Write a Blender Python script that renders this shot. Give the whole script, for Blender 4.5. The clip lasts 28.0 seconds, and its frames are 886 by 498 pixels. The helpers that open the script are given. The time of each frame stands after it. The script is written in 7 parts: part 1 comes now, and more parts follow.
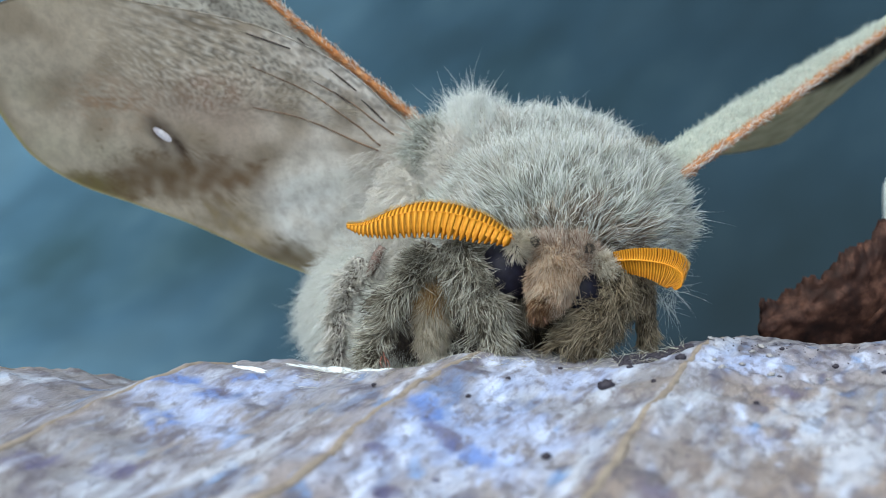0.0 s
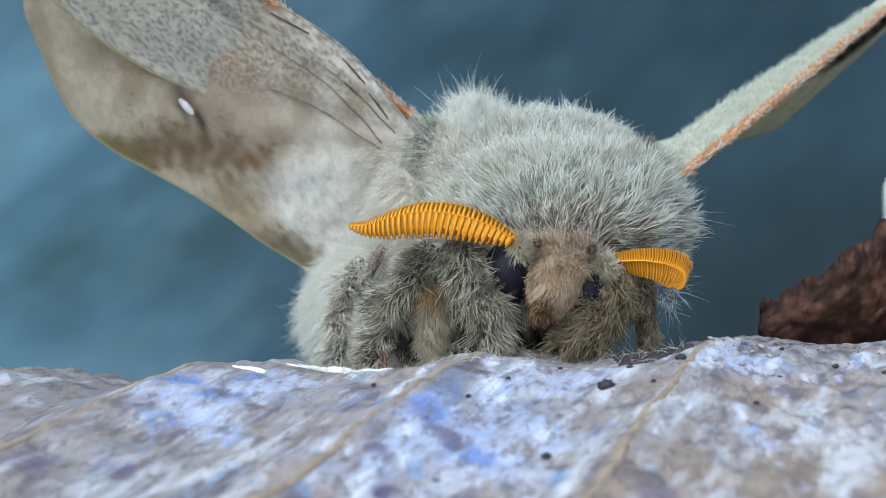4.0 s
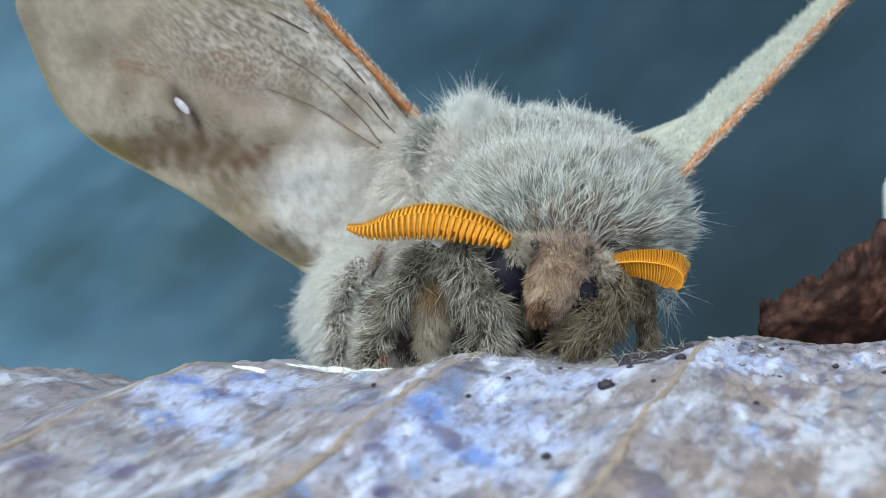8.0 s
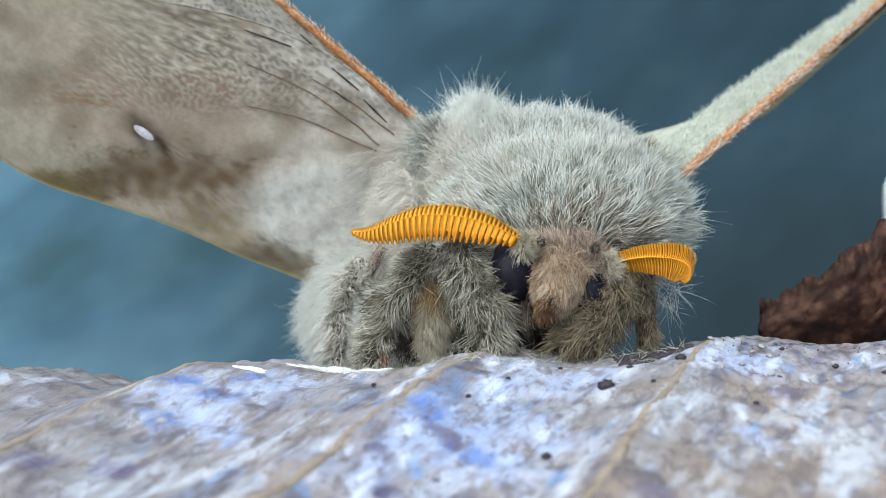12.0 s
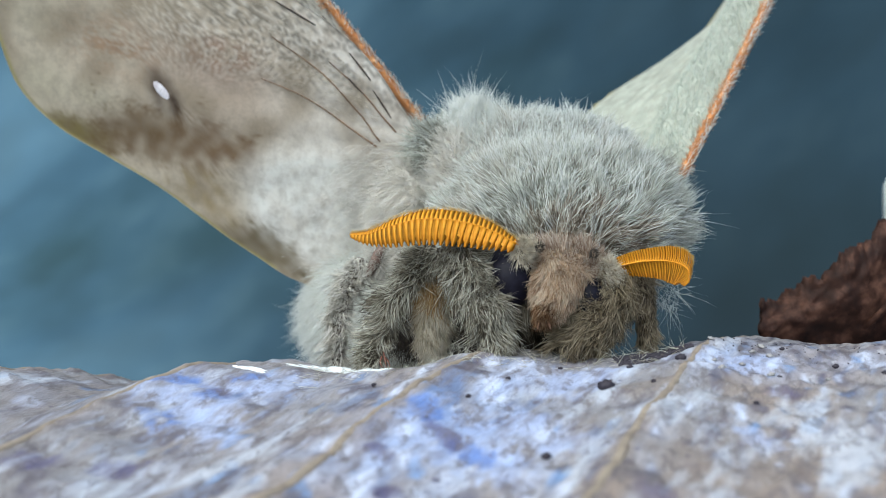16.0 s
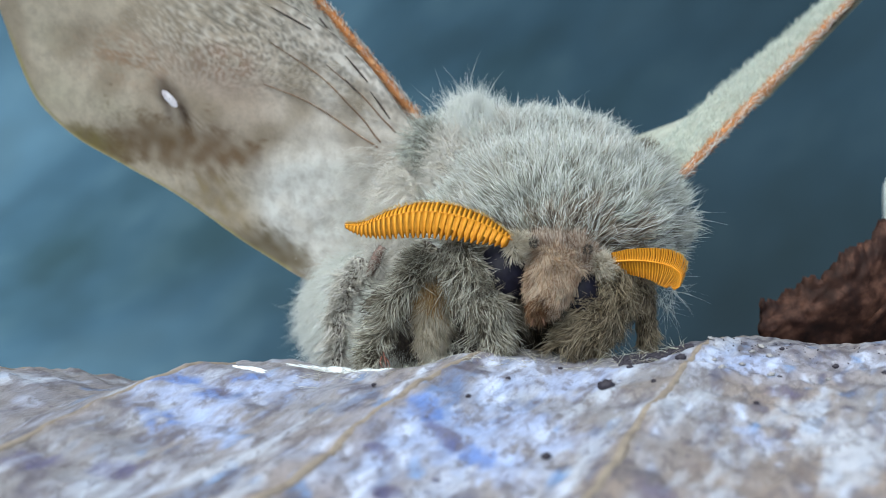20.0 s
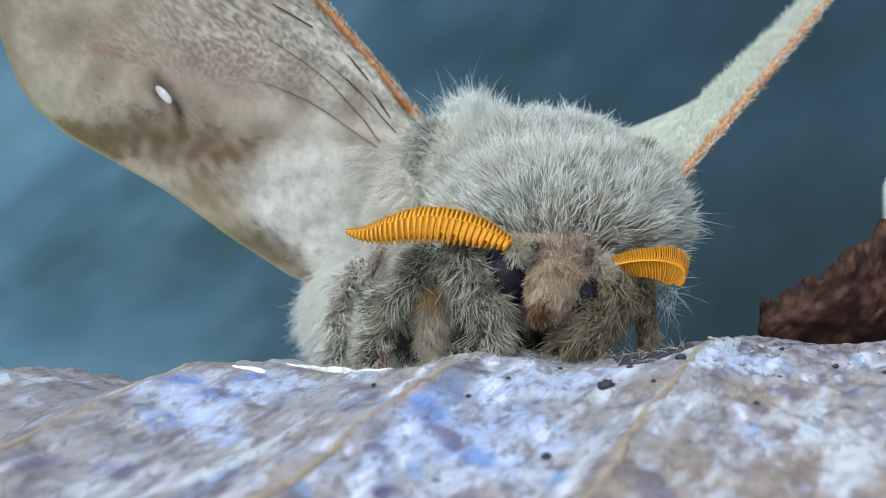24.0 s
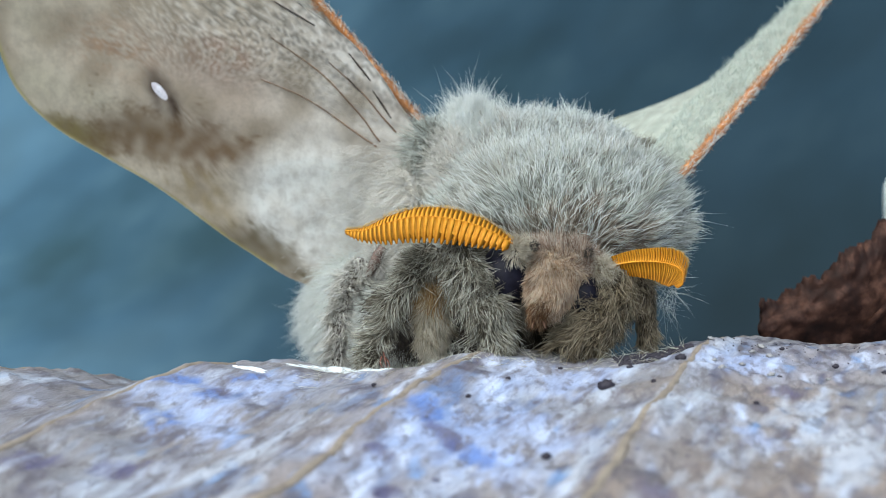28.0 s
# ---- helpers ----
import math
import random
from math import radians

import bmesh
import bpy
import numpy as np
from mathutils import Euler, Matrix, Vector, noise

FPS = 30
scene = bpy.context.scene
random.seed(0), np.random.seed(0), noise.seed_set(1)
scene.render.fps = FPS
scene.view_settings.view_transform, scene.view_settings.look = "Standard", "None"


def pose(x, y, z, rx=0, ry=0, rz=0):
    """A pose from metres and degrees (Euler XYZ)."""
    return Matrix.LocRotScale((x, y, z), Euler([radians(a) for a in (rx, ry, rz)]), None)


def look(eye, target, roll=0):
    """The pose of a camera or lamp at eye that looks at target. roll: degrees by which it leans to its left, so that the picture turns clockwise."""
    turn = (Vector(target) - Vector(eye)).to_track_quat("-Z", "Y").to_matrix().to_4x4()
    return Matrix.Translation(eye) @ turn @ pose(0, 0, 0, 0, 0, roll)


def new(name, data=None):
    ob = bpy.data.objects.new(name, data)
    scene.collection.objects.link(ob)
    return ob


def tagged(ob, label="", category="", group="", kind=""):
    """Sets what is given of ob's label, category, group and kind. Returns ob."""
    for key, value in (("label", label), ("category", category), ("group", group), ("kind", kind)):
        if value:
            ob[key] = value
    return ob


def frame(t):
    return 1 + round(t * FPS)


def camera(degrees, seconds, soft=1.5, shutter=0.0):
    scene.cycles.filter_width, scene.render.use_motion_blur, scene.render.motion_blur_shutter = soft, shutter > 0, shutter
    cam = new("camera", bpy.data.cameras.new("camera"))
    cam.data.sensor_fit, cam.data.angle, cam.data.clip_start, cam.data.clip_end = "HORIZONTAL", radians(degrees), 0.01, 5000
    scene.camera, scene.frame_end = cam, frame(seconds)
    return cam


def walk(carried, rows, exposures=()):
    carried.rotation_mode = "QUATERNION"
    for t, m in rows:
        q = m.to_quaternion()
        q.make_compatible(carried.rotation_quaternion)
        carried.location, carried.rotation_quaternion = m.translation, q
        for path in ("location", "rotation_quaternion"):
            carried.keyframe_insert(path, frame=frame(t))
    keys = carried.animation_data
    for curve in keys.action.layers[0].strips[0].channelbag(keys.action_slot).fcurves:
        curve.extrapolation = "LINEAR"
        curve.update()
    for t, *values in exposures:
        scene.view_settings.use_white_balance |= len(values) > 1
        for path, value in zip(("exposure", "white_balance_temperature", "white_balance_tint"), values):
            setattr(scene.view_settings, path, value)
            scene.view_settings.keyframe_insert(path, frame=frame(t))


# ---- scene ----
# ---- camera: it stands still, a few centimetres before the moth ----
cam = camera(40, 28.0, soft=0.8)
walk(cam, [(0.0, pose(0, 0, 0, 90, 0, 0)), (28.0, pose(0, 0, 0, 90, 0, 0))],
     exposures=[(0.0, 0.45, 6500, 10), (9.2, 0.45, 6500, 10), (9.7, 0.45, 6850, 10), (10.1, 0.45, 6900, 10), (10.6, 0.64, 6880, 10), (11.2, 0.69, 6850, 10), (12.0, 0.65, 6720, 10), (12.6, 0.58, 6700, 10), (14.2, 0.47, 6600, 10),
                (17.0, 0.45, 6600, 10), (19.0, 0.45, 6520, 10), (28.0, 0.45, 6500, 10)])
cam.data.dof.use_dof = True
cam.data.dof.focus_distance = 0.0665
cam.data.dof.aperture_fstop = 70.0

# ---- light: a bright, lightly clouded sky ----
SUN_UP, SUN_TURN = radians(50), radians(210)
world = bpy.data.worlds.new("sky")
scene.world = world
world.use_nodes = True
wn = world.node_tree.nodes
sky = wn.new("ShaderNodeTexSky")
sky.sky_type, sky.sun_disc = "NISHITA", False
sky.sun_elevation, sky.sun_rotation = SUN_UP, SUN_TURN
wn["Background"].inputs["Strength"].default_value = 0.15
world.node_tree.links.new(sky.outputs[0], wn["Background"].inputs["Color"])
sun = new("sun", bpy.data.lights.new("sun", "SUN"))
sun.data.energy, sun.data.angle, sun.data.color = 3.2, radians(75), (0.92, 1.0, 0.93)
toward = Vector((math.sin(SUN_TURN) * math.cos(SUN_UP), math.cos(SUN_TURN) * math.cos(SUN_UP), math.sin(SUN_UP)))
sun.matrix_basis = look(toward * 2, (0, 0, 0))

MM = 0.001
rng = np.random.default_rng(7)


# ---- materials ----
def material(name, rough=0.6, spec=0.3):
    m = bpy.data.materials.new(name)
    m.use_nodes = True
    b = m.node_tree.nodes["Principled BSDF"]
    b.inputs["Roughness"].default_value = rough
    b.inputs["Specular IOR Level"].default_value = spec
    return m, m.node_tree.nodes, m.node_tree.links, b


def turned(n, l, angles, stretch):
    """Object coordinates, turned and then stretched."""
    tc, a, b = n.new("ShaderNodeTexCoord"), n.new("ShaderNodeMapping"), n.new("ShaderNodeMapping")
    a.inputs["Rotation"].default_value = [radians(k) for k in angles]
    b.inputs["Scale"].default_value = stretch
    l.new(tc.outputs["Object"], a.inputs["Vector"])
    l.new(a.outputs[0], b.inputs["Vector"])
    return b.outputs[0]


def noise_node(n, l, scale, detail=4.0, rough=0.6, stretch=None):
    tc = n.new("ShaderNodeTexCoord")
    out = tc.outputs["Object"]
    if stretch:
        mp = n.new("ShaderNodeMapping")
        mp.inputs["Scale"].default_value = stretch
        l.new(out, mp.inputs["Vector"])
        out = mp.outputs[0]
    t = n.new("ShaderNodeTexNoise")
    t.inputs["Scale"].default_value = scale
    t.inputs["Detail"].default_value = detail
    t.inputs["Roughness"].default_value = rough
    l.new(out, t.inputs["Vector"])
    return t.outputs["Fac"]


def ramp(n, l, fac, stops):
    r = n.new("ShaderNodeValToRGB")
    e = r.color_ramp.elements
    while len(e) < len(stops):
        e.new(0.5)
    for k, (p, c) in zip(e, stops):
        k.position, k.color = p, (*c, 1)
    l.new(fac, r.inputs[0])
    return r.outputs[0]


def mix(n, l, fac, a, b, mode="MIX"):
    x = n.new("ShaderNodeMix")
    x.data_type, x.blend_type = "RGBA", mode
    for s, v in ((x.inputs[0], fac), (x.inputs[6], a), (x.inputs[7], b)):
        if isinstance(v, bpy.types.NodeSocket):
            l.new(v, s)
        elif isinstance(v, tuple):
            s.default_value = (*v, 1)
        else:
            s.default_value = v
    return x.outputs[2]


def bump(n, l, b, fac, strength, depth):
    k = n.new("ShaderNodeBump")
    k.inputs["Strength"].default_value, k.inputs["Distance"].default_value = strength, depth
    l.new(fac, k.inputs["Height"])
    l.new(k.outputs[0], b.inputs["Normal"])


def through_light(m, b, colour, share):
    """Thin things let some light through."""
    n, l = m.node_tree.nodes, m.node_tree.links
    t, x = n.new("ShaderNodeBsdfTranslucent"), n.new("ShaderNodeMixShader")
    if isinstance(colour, tuple):
        t.inputs[0].default_value = (*colour, 1)
    else:
        l.new(colour, t.inputs[0])
    x.inputs[0].default_value = share
    l.new(b.outputs[0], x.inputs[1])
    l.new(t.outputs[0], x.inputs[2])
    l.new(x.outputs[0], n["Material Output"].inputs[0])


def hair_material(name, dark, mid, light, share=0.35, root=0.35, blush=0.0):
    """Hair with a duller root, darkened further as painted shade between hairs, and a pale tip; each hair has its own
    shade, and tufts differ.
    """
    m, n, l, b = material(name, 0.5, 0.3)
    g = n.new("ShaderNodeNewGeometry")
    c = ramp(n, l, g.outputs["Random Per Island"], [(0.0, dark), (0.35, mid), (1.0, light)])
    v = noise_node(n, l, 420.0, 3.0)
    c = mix(n, l, v, mix(n, l, 0.35, c, dark), c)
    if blush:
        w = noise_node(n, l, 170.0, 2.0)
        c = mix(n, l, ramp(n, l, w, [(0.48, (0, 0, 0)), (0.66, (blush, blush, blush))]), c, (0.52, 0.40, 0.33))
    # root colour, deepened to paint the shade down between the hairs
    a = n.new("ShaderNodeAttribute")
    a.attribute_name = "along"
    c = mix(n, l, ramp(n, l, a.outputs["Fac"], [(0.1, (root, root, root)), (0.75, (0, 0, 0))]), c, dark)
    l.new(c, b.inputs["Base Color"])
    through_light(m, b, c, share)
    return m


def plain(name, colours, scale, rough=0.6, spec=0.3, relief=0.0, stretch=None):
    m, n, l, b = material(name, rough, spec)
    f = noise_node(n, l, scale, 6.0, 0.65, stretch)
    k = len(colours) - 1
    l.new(ramp(n, l, f, [(0.3 + 0.4 * i / k, c) for i, c in enumerate(colours)]), b.inputs["Base Color"])
    if relief:
        bump(n, l, b, noise_node(n, l, scale * 3, 5.0, 0.6, stretch), 0.6, relief)
    return m


def tinted(name, scale, rough, spec, relief, share=0.0, fleck=(0.25, 0.22, 0.2), amount=0.3, blot=0.25):
    """A surface whose colours are laid on its mesh, with fine flecks and blotches over them."""
    m, n, l, b = material(name, rough, spec)
    a = n.new("ShaderNodeAttribute")
    a.attribute_name = "tint"
    fine = noise_node(n, l, scale, 4.0, 0.7)
    coarse = noise_node(n, l, scale * 0.14, 5.0, 0.6)
    c = mix(n, l, ramp(n, l, fine, [(0.4, (0, 0, 0)), (0.66, (amount, amount, amount))]), a.outputs["Color"], fleck)
    c = mix(n, l, blot, c, ramp(n, l, coarse, [(0.35, (0.35, 0.33, 0.32)), (0.62, (0.95, 0.95, 0.95))]), "MULTIPLY")
    l.new(c, b.inputs["Base Color"])
    bump(n, l, b, fine, 0.7, relief)
    if share:
        through_light(m, b, c, share)
    return m


def leaf_material():
    """Weathered leaf skin: pale flaking streaks, blue painted sky sheen, brown stains, dark specks, a dull sheen."""
    m, n, l, b = material("dead_leaf_skin", 0.5, 0.3)
    a = n.new("ShaderNodeAttribute")
    a.attribute_name = "tint"
    tc, where = n.new("ShaderNodeTexCoord"), turned(n, l, (0, 0, 24), (1.0, 0.24, 1.0))

    def streak(scale, detail, rough):
        t = n.new("ShaderNodeTexNoise")
        t.inputs["Scale"].default_value, t.inputs["Detail"].default_value, t.inputs["Roughness"].default_value = scale, detail, rough
        l.new(where, t.inputs["Vector"])
        return t.outputs["Fac"]

    def grey(fac, lo, hi, top):
        return ramp(n, l, fac, [(lo, (0, 0, 0)), (hi, (top, top, top))])
    flakes, fine, grain = streak(430, 6, 0.6), streak(1500, 5, 0.7), noise_node(n, l, 3200, 4, 0.75, (1.0, 0.4, 1.0))
    c = mix(n, l, grey(fine, 0.46, 0.62, 0.5), a.outputs["Color"], (0.17, 0.145, 0.14))
    c = mix(n, l, grey(flakes, 0.53, 0.66, 0.54), c, (0.54, 0.59, 0.69))
    c = mix(n, l, grey(streak(700, 4, 0.65), 0.57, 0.70, 0.55), c, (0.09, 0.075, 0.10))
    c = mix(n, l, grey(noise_node(n, l, 1300, 5, 0.7, (1.0, 0.36, 1.0)), 0.53, 0.61, 0.62), c, (0.11, 0.095, 0.10))
    c = mix(n, l, grey(grain, 0.62, 0.76, 0.35), c, (0.70, 0.71, 0.74))
    for scale, top, size in ((420, 0.75, 0.10), (900, 0.5, 0.13)):
        v = n.new("ShaderNodeTexVoronoi")
        v.inputs["Scale"].default_value = scale
        l.new(tc.outputs["Object"], v.inputs["Vector"])
        spots = ramp(n, l, v.outputs["Distance"], [(size * 0.5, (top, top, top)), (size, (0, 0, 0))])
        some = grey(noise_node(n, l, scale * 0.4, 2, 0.5), 0.47, 0.56, 1.0)
        c = mix(n, l, mix(n, l, 1.0, spots, some, "MULTIPLY"), c, (0.035, 0.028, 0.07))
    l.new(c, b.inputs["Base Color"])
    l.new(ramp(n, l, fine, [(0.35, (0.36, 0.36, 0.36)), (0.65, (0.75, 0.75, 0.75))]), b.inputs["Roughness"])
    bump(n, l, b, fine, 0.9, 0.00020)
    return m


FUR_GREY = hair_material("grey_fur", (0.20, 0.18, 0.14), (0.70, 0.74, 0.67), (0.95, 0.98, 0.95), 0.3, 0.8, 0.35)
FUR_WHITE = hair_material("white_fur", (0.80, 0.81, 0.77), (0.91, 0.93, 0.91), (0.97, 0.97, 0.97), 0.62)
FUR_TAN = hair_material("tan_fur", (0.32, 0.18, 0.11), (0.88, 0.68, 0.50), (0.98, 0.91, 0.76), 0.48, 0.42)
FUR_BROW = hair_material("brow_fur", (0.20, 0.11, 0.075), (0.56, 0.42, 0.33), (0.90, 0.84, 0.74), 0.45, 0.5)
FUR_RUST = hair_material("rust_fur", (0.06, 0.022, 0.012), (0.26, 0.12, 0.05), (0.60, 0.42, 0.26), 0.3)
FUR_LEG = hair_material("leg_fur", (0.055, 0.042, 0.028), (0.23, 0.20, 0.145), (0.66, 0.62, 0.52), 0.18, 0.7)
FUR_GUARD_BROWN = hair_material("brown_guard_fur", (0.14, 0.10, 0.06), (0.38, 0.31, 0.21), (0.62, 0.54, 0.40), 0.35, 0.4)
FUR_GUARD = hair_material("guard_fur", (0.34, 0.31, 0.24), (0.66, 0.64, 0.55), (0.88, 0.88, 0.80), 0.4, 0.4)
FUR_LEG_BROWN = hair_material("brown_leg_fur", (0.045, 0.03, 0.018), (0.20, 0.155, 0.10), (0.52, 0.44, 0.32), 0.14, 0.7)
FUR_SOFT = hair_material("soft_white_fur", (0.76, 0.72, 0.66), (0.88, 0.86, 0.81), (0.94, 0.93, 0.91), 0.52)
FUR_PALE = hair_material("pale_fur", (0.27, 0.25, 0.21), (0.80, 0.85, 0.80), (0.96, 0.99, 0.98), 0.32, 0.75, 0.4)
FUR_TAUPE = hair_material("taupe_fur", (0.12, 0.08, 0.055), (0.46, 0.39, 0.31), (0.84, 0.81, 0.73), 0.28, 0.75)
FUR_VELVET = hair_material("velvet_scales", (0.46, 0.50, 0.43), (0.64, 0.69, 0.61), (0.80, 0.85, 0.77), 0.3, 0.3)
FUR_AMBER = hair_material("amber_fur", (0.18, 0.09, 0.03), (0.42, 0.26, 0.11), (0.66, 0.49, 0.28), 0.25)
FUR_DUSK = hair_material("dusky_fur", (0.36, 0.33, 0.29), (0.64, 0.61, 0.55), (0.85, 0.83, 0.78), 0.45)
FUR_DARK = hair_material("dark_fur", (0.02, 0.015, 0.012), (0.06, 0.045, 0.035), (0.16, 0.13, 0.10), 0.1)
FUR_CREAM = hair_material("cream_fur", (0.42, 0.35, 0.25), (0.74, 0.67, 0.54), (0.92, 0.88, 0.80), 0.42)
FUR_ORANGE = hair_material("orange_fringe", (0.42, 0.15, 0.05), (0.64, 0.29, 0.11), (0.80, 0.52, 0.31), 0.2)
# so dark that it paints the shade in gaps of leg and belly fur
SKIN = plain("dark_skin", [(0.035, 0.025, 0.02), (0.08, 0.06, 0.045)], 900)
SKIN_GREY = plain("grey_skin", [(0.20, 0.17, 0.14), (0.36, 0.33, 0.29)], 900)
SKIN_PALE = plain("pale_skin", [(0.60, 0.57, 0.52), (0.72, 0.70, 0.66)], 900)
SKIN_ROSE = plain("rose_skin", [(0.10, 0.06, 0.05), (0.26, 0.17, 0.14)], 1200, 0.6)
SKIN_TAN = plain("tan_skin", [(0.50, 0.34, 0.20), (0.68, 0.52, 0.34)], 900)
EYE = plain("dark_eye", [(0.003, 0.0025, 0.006), (0.010, 0.009, 0.018)], 3000, 0.5, 0.15, 0.00002)
HORN = plain("orange_horn", [(0.40, 0.130, 0.004), (0.58, 0.220, 0.008), (0.72, 0.33, 0.025)], 1400, 0.62, 0.3)
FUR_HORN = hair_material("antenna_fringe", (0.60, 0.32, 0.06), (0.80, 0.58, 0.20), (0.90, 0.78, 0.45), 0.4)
PALP = plain("palp_skin", [(0.05, 0.022, 0.012), (0.16, 0.075, 0.04)], 1800)
CLAW = plain("red_claw", [(0.05, 0.018, 0.012), (0.19, 0.065, 0.04)], 1500, 0.35, 0.5)
WING = tinted("wing_scales", 1300, 0.75, 0.15, 0.00006, 0.5, (0.33, 0.27, 0.21), 0.34, 0.12)
COSTA = plain("orange_edge", [(0.44, 0.15, 0.05), (0.60, 0.26, 0.10), (0.70, 0.40, 0.21)], 1200, 0.7, 0.2, 0.00006)
DARK_VEIN = plain("dark_scales", [(0.02, 0.014, 0.012), (0.08, 0.06, 0.05)], 1500)
VEIN = plain("wing_vein", [(0.09, 0.055, 0.035), (0.26, 0.16, 0.10)], 800)
LEAF = leaf_material()
LEAF_VEIN = plain("leaf_vein", [(0.17, 0.135, 0.11), (0.33, 0.27, 0.21)], 900, 0.55, 0.3, 0.00008)
BROWN_LEAF = plain("brown_leaf", [(0.008, 0.0032, 0.0025), (0.030, 0.0115, 0.0075), (0.11, 0.051, 0.034)], 700, 0.7, 0.2, 0.00010)
SOIL = plain("soil_grain", [(0.012, 0.010, 0.016), (0.05, 0.042, 0.055)], 1500, 0.6, 0.3)
CRUMB = plain("leaf_crumb", [(0.20, 0.18, 0.17), (0.40, 0.40, 0.42)], 2500, 0.6)
STRAW = plain("dry_straw", [(0.55, 0.58, 0.55), (0.75, 0.78, 0.74)], 300, 0.6)
SILK_DULL = plain("dull_silk", [(0.50, 0.53, 0.55), (0.80, 0.83, 0.84)], 900, 0.7, 0.2, 0.00008)
SPOT = plain("eyespot_scales", [(0.52, 0.46, 0.50), (0.78, 0.76, 0.80)], 1500, 0.6, 0.2)


# ---- building ----
def mesh_of(name, verts, faces, smooth=True):
    """A mesh from points in millimetres and faces that all have as many corners."""
    verts, faces = np.asarray(verts, float) * MM, np.asarray(faces, int)
    me = bpy.data.meshes.new(name)
    me.vertices.add(len(verts))
    me.vertices.foreach_set("co", verts.astype(np.float32).ravel())
    k = faces.shape[1]
    me.loops.add(faces.size)
    me.loops.foreach_set("vertex_index", faces.astype(np.int32).ravel())
    me.polygons.add(len(faces))
    me.polygons.foreach_set("loop_start", np.arange(0, faces.size, k, dtype=np.int32))
    me.update(calc_edges=True)
    me.validate()
    if smooth:
        me.shade_smooth()
    return me


def part(name, me, mat, parent, label="", kind=""):
    ob = new(name, me)
    if not me.materials:
        me.materials.append(mat)
    ob.parent = parent
    return tagged(ob, label, kind=kind)


def grid_faces(rows, cols, wrap=False):
    i, j = np.meshgrid(np.arange(rows - 1), np.arange(cols if wrap else cols - 1), indexing="ij")
    k = (j + 1) % cols
    return np.stack([i * cols + j, i * cols + k, (i + 1) * cols + k, (i + 1) * cols + j], -1).reshape(-1, 4)


def wobble(p, scale, amount, seed=0.0):
    return np.array([noise.noise(Vector((*(q * scale),)) + Vector((seed, seed * 1.7, 0))) for q in np.asarray(p)]) * amount


def blob(centre, radii, rows=26, cols=40, rough=0.0, turn=0.0):
    """A rounded body: points and faces, in millimetres."""
    a, b = np.meshgrid(np.linspace(0.02, math.pi - 0.02, rows), np.arange(cols) * 2 * math.pi / cols, indexing="ij")
    d = np.stack([np.sin(a) * np.cos(b), np.sin(a) * np.sin(b), np.cos(a)], -1).reshape(-1, 3)
    v = d * radii
    if rough:
        v *= (1 + wobble(d * 2 + np.array(centre), 1.0, rough))[:, None]
    c, s = math.cos(radians(turn)), math.sin(radians(turn))
    v = np.c_[v[:, 0] * c - v[:, 1] * s, v[:, 0] * s + v[:, 1] * c, v[:, 2]]
    return v + centre, grid_faces(rows, cols, True)[:, ::-1]


def smooth_line(points, n):
    """n points on a smooth line through those given."""
    p = np.asarray(points, float)
    q = np.vstack([2 * p[0] - p[1], p, 2 * p[-1] - p[-2]])
    t = np.linspace(0, len(p) - 1 - 1e-6, n)
    i, w = t.astype(int), (t % 1)[:, None]
    a, b, c, d = q[i], q[i + 1], q[i + 2], q[i + 3]
    return 0.5 * (2 * b + (c - a) * w + (2 * a - 5 * b + 4 * c - d) * w ** 2 + (3 * b - a - 3 * c + d) * w ** 3)


def tube(points, radii, n=24, sides=12, squash=1.0):
    p = smooth_line(points, n)
    r = np.interp(np.linspace(0, 1, n), np.linspace(0, 1, len(radii)), radii)
    t = np.gradient(p, axis=0)
    t /= np.linalg.norm(t, axis=1)[:, None]
    u = np.cross(t, (0.13, -0.3, 0.95))
    u /= np.linalg.norm(u, axis=1)[:, None]
    w = np.cross(t, u)
    a = np.arange(sides) * 2 * math.pi / sides
    v = p[:, None] + r[:, None, None] * (np.cos(a)[None, :, None] * u[:, None] + squash * np.sin(a)[None, :, None] * w[:, None])
    return v.reshape(-1, 3), grid_faces(n, sides, True)


def scatter(verts, faces, n):
    """n places on a surface, with the normals there."""
    v, f = np.asarray(verts), np.asarray(faces)
    tri = np.vstack([f[:, [0, 1, 2]], f[:, [0, 2, 3]]]) if f.shape[1] == 4 else f
    a, b, c = v[tri[:, 0]], v[tri[:, 1]], v[tri[:, 2]]
    nn = np.cross(b - a, c - a)
    area = np.linalg.norm(nn, axis=1) + 1e-12
    k = rng.choice(len(tri), n, p=area / area.sum())
    s, t = np.sqrt(rng.random(n))[:, None], rng.random(n)[:, None]
    return a[k] * (1 - s) + b[k] * s * (1 - t) + c[k] * s * t, nn[k] / area[k][:, None]


def combed(n, way, lift):
    """Hair that lies along a surface, towards the way given."""
    way = np.asarray(way, float) * np.ones_like(n)
    t = way - n * np.einsum("ij,ij->i", way, n)[:, None]
    return n * lift + t


def unit(v):
    return v / (np.linalg.norm(v, axis=-1, keepdims=True) + 1e-12)


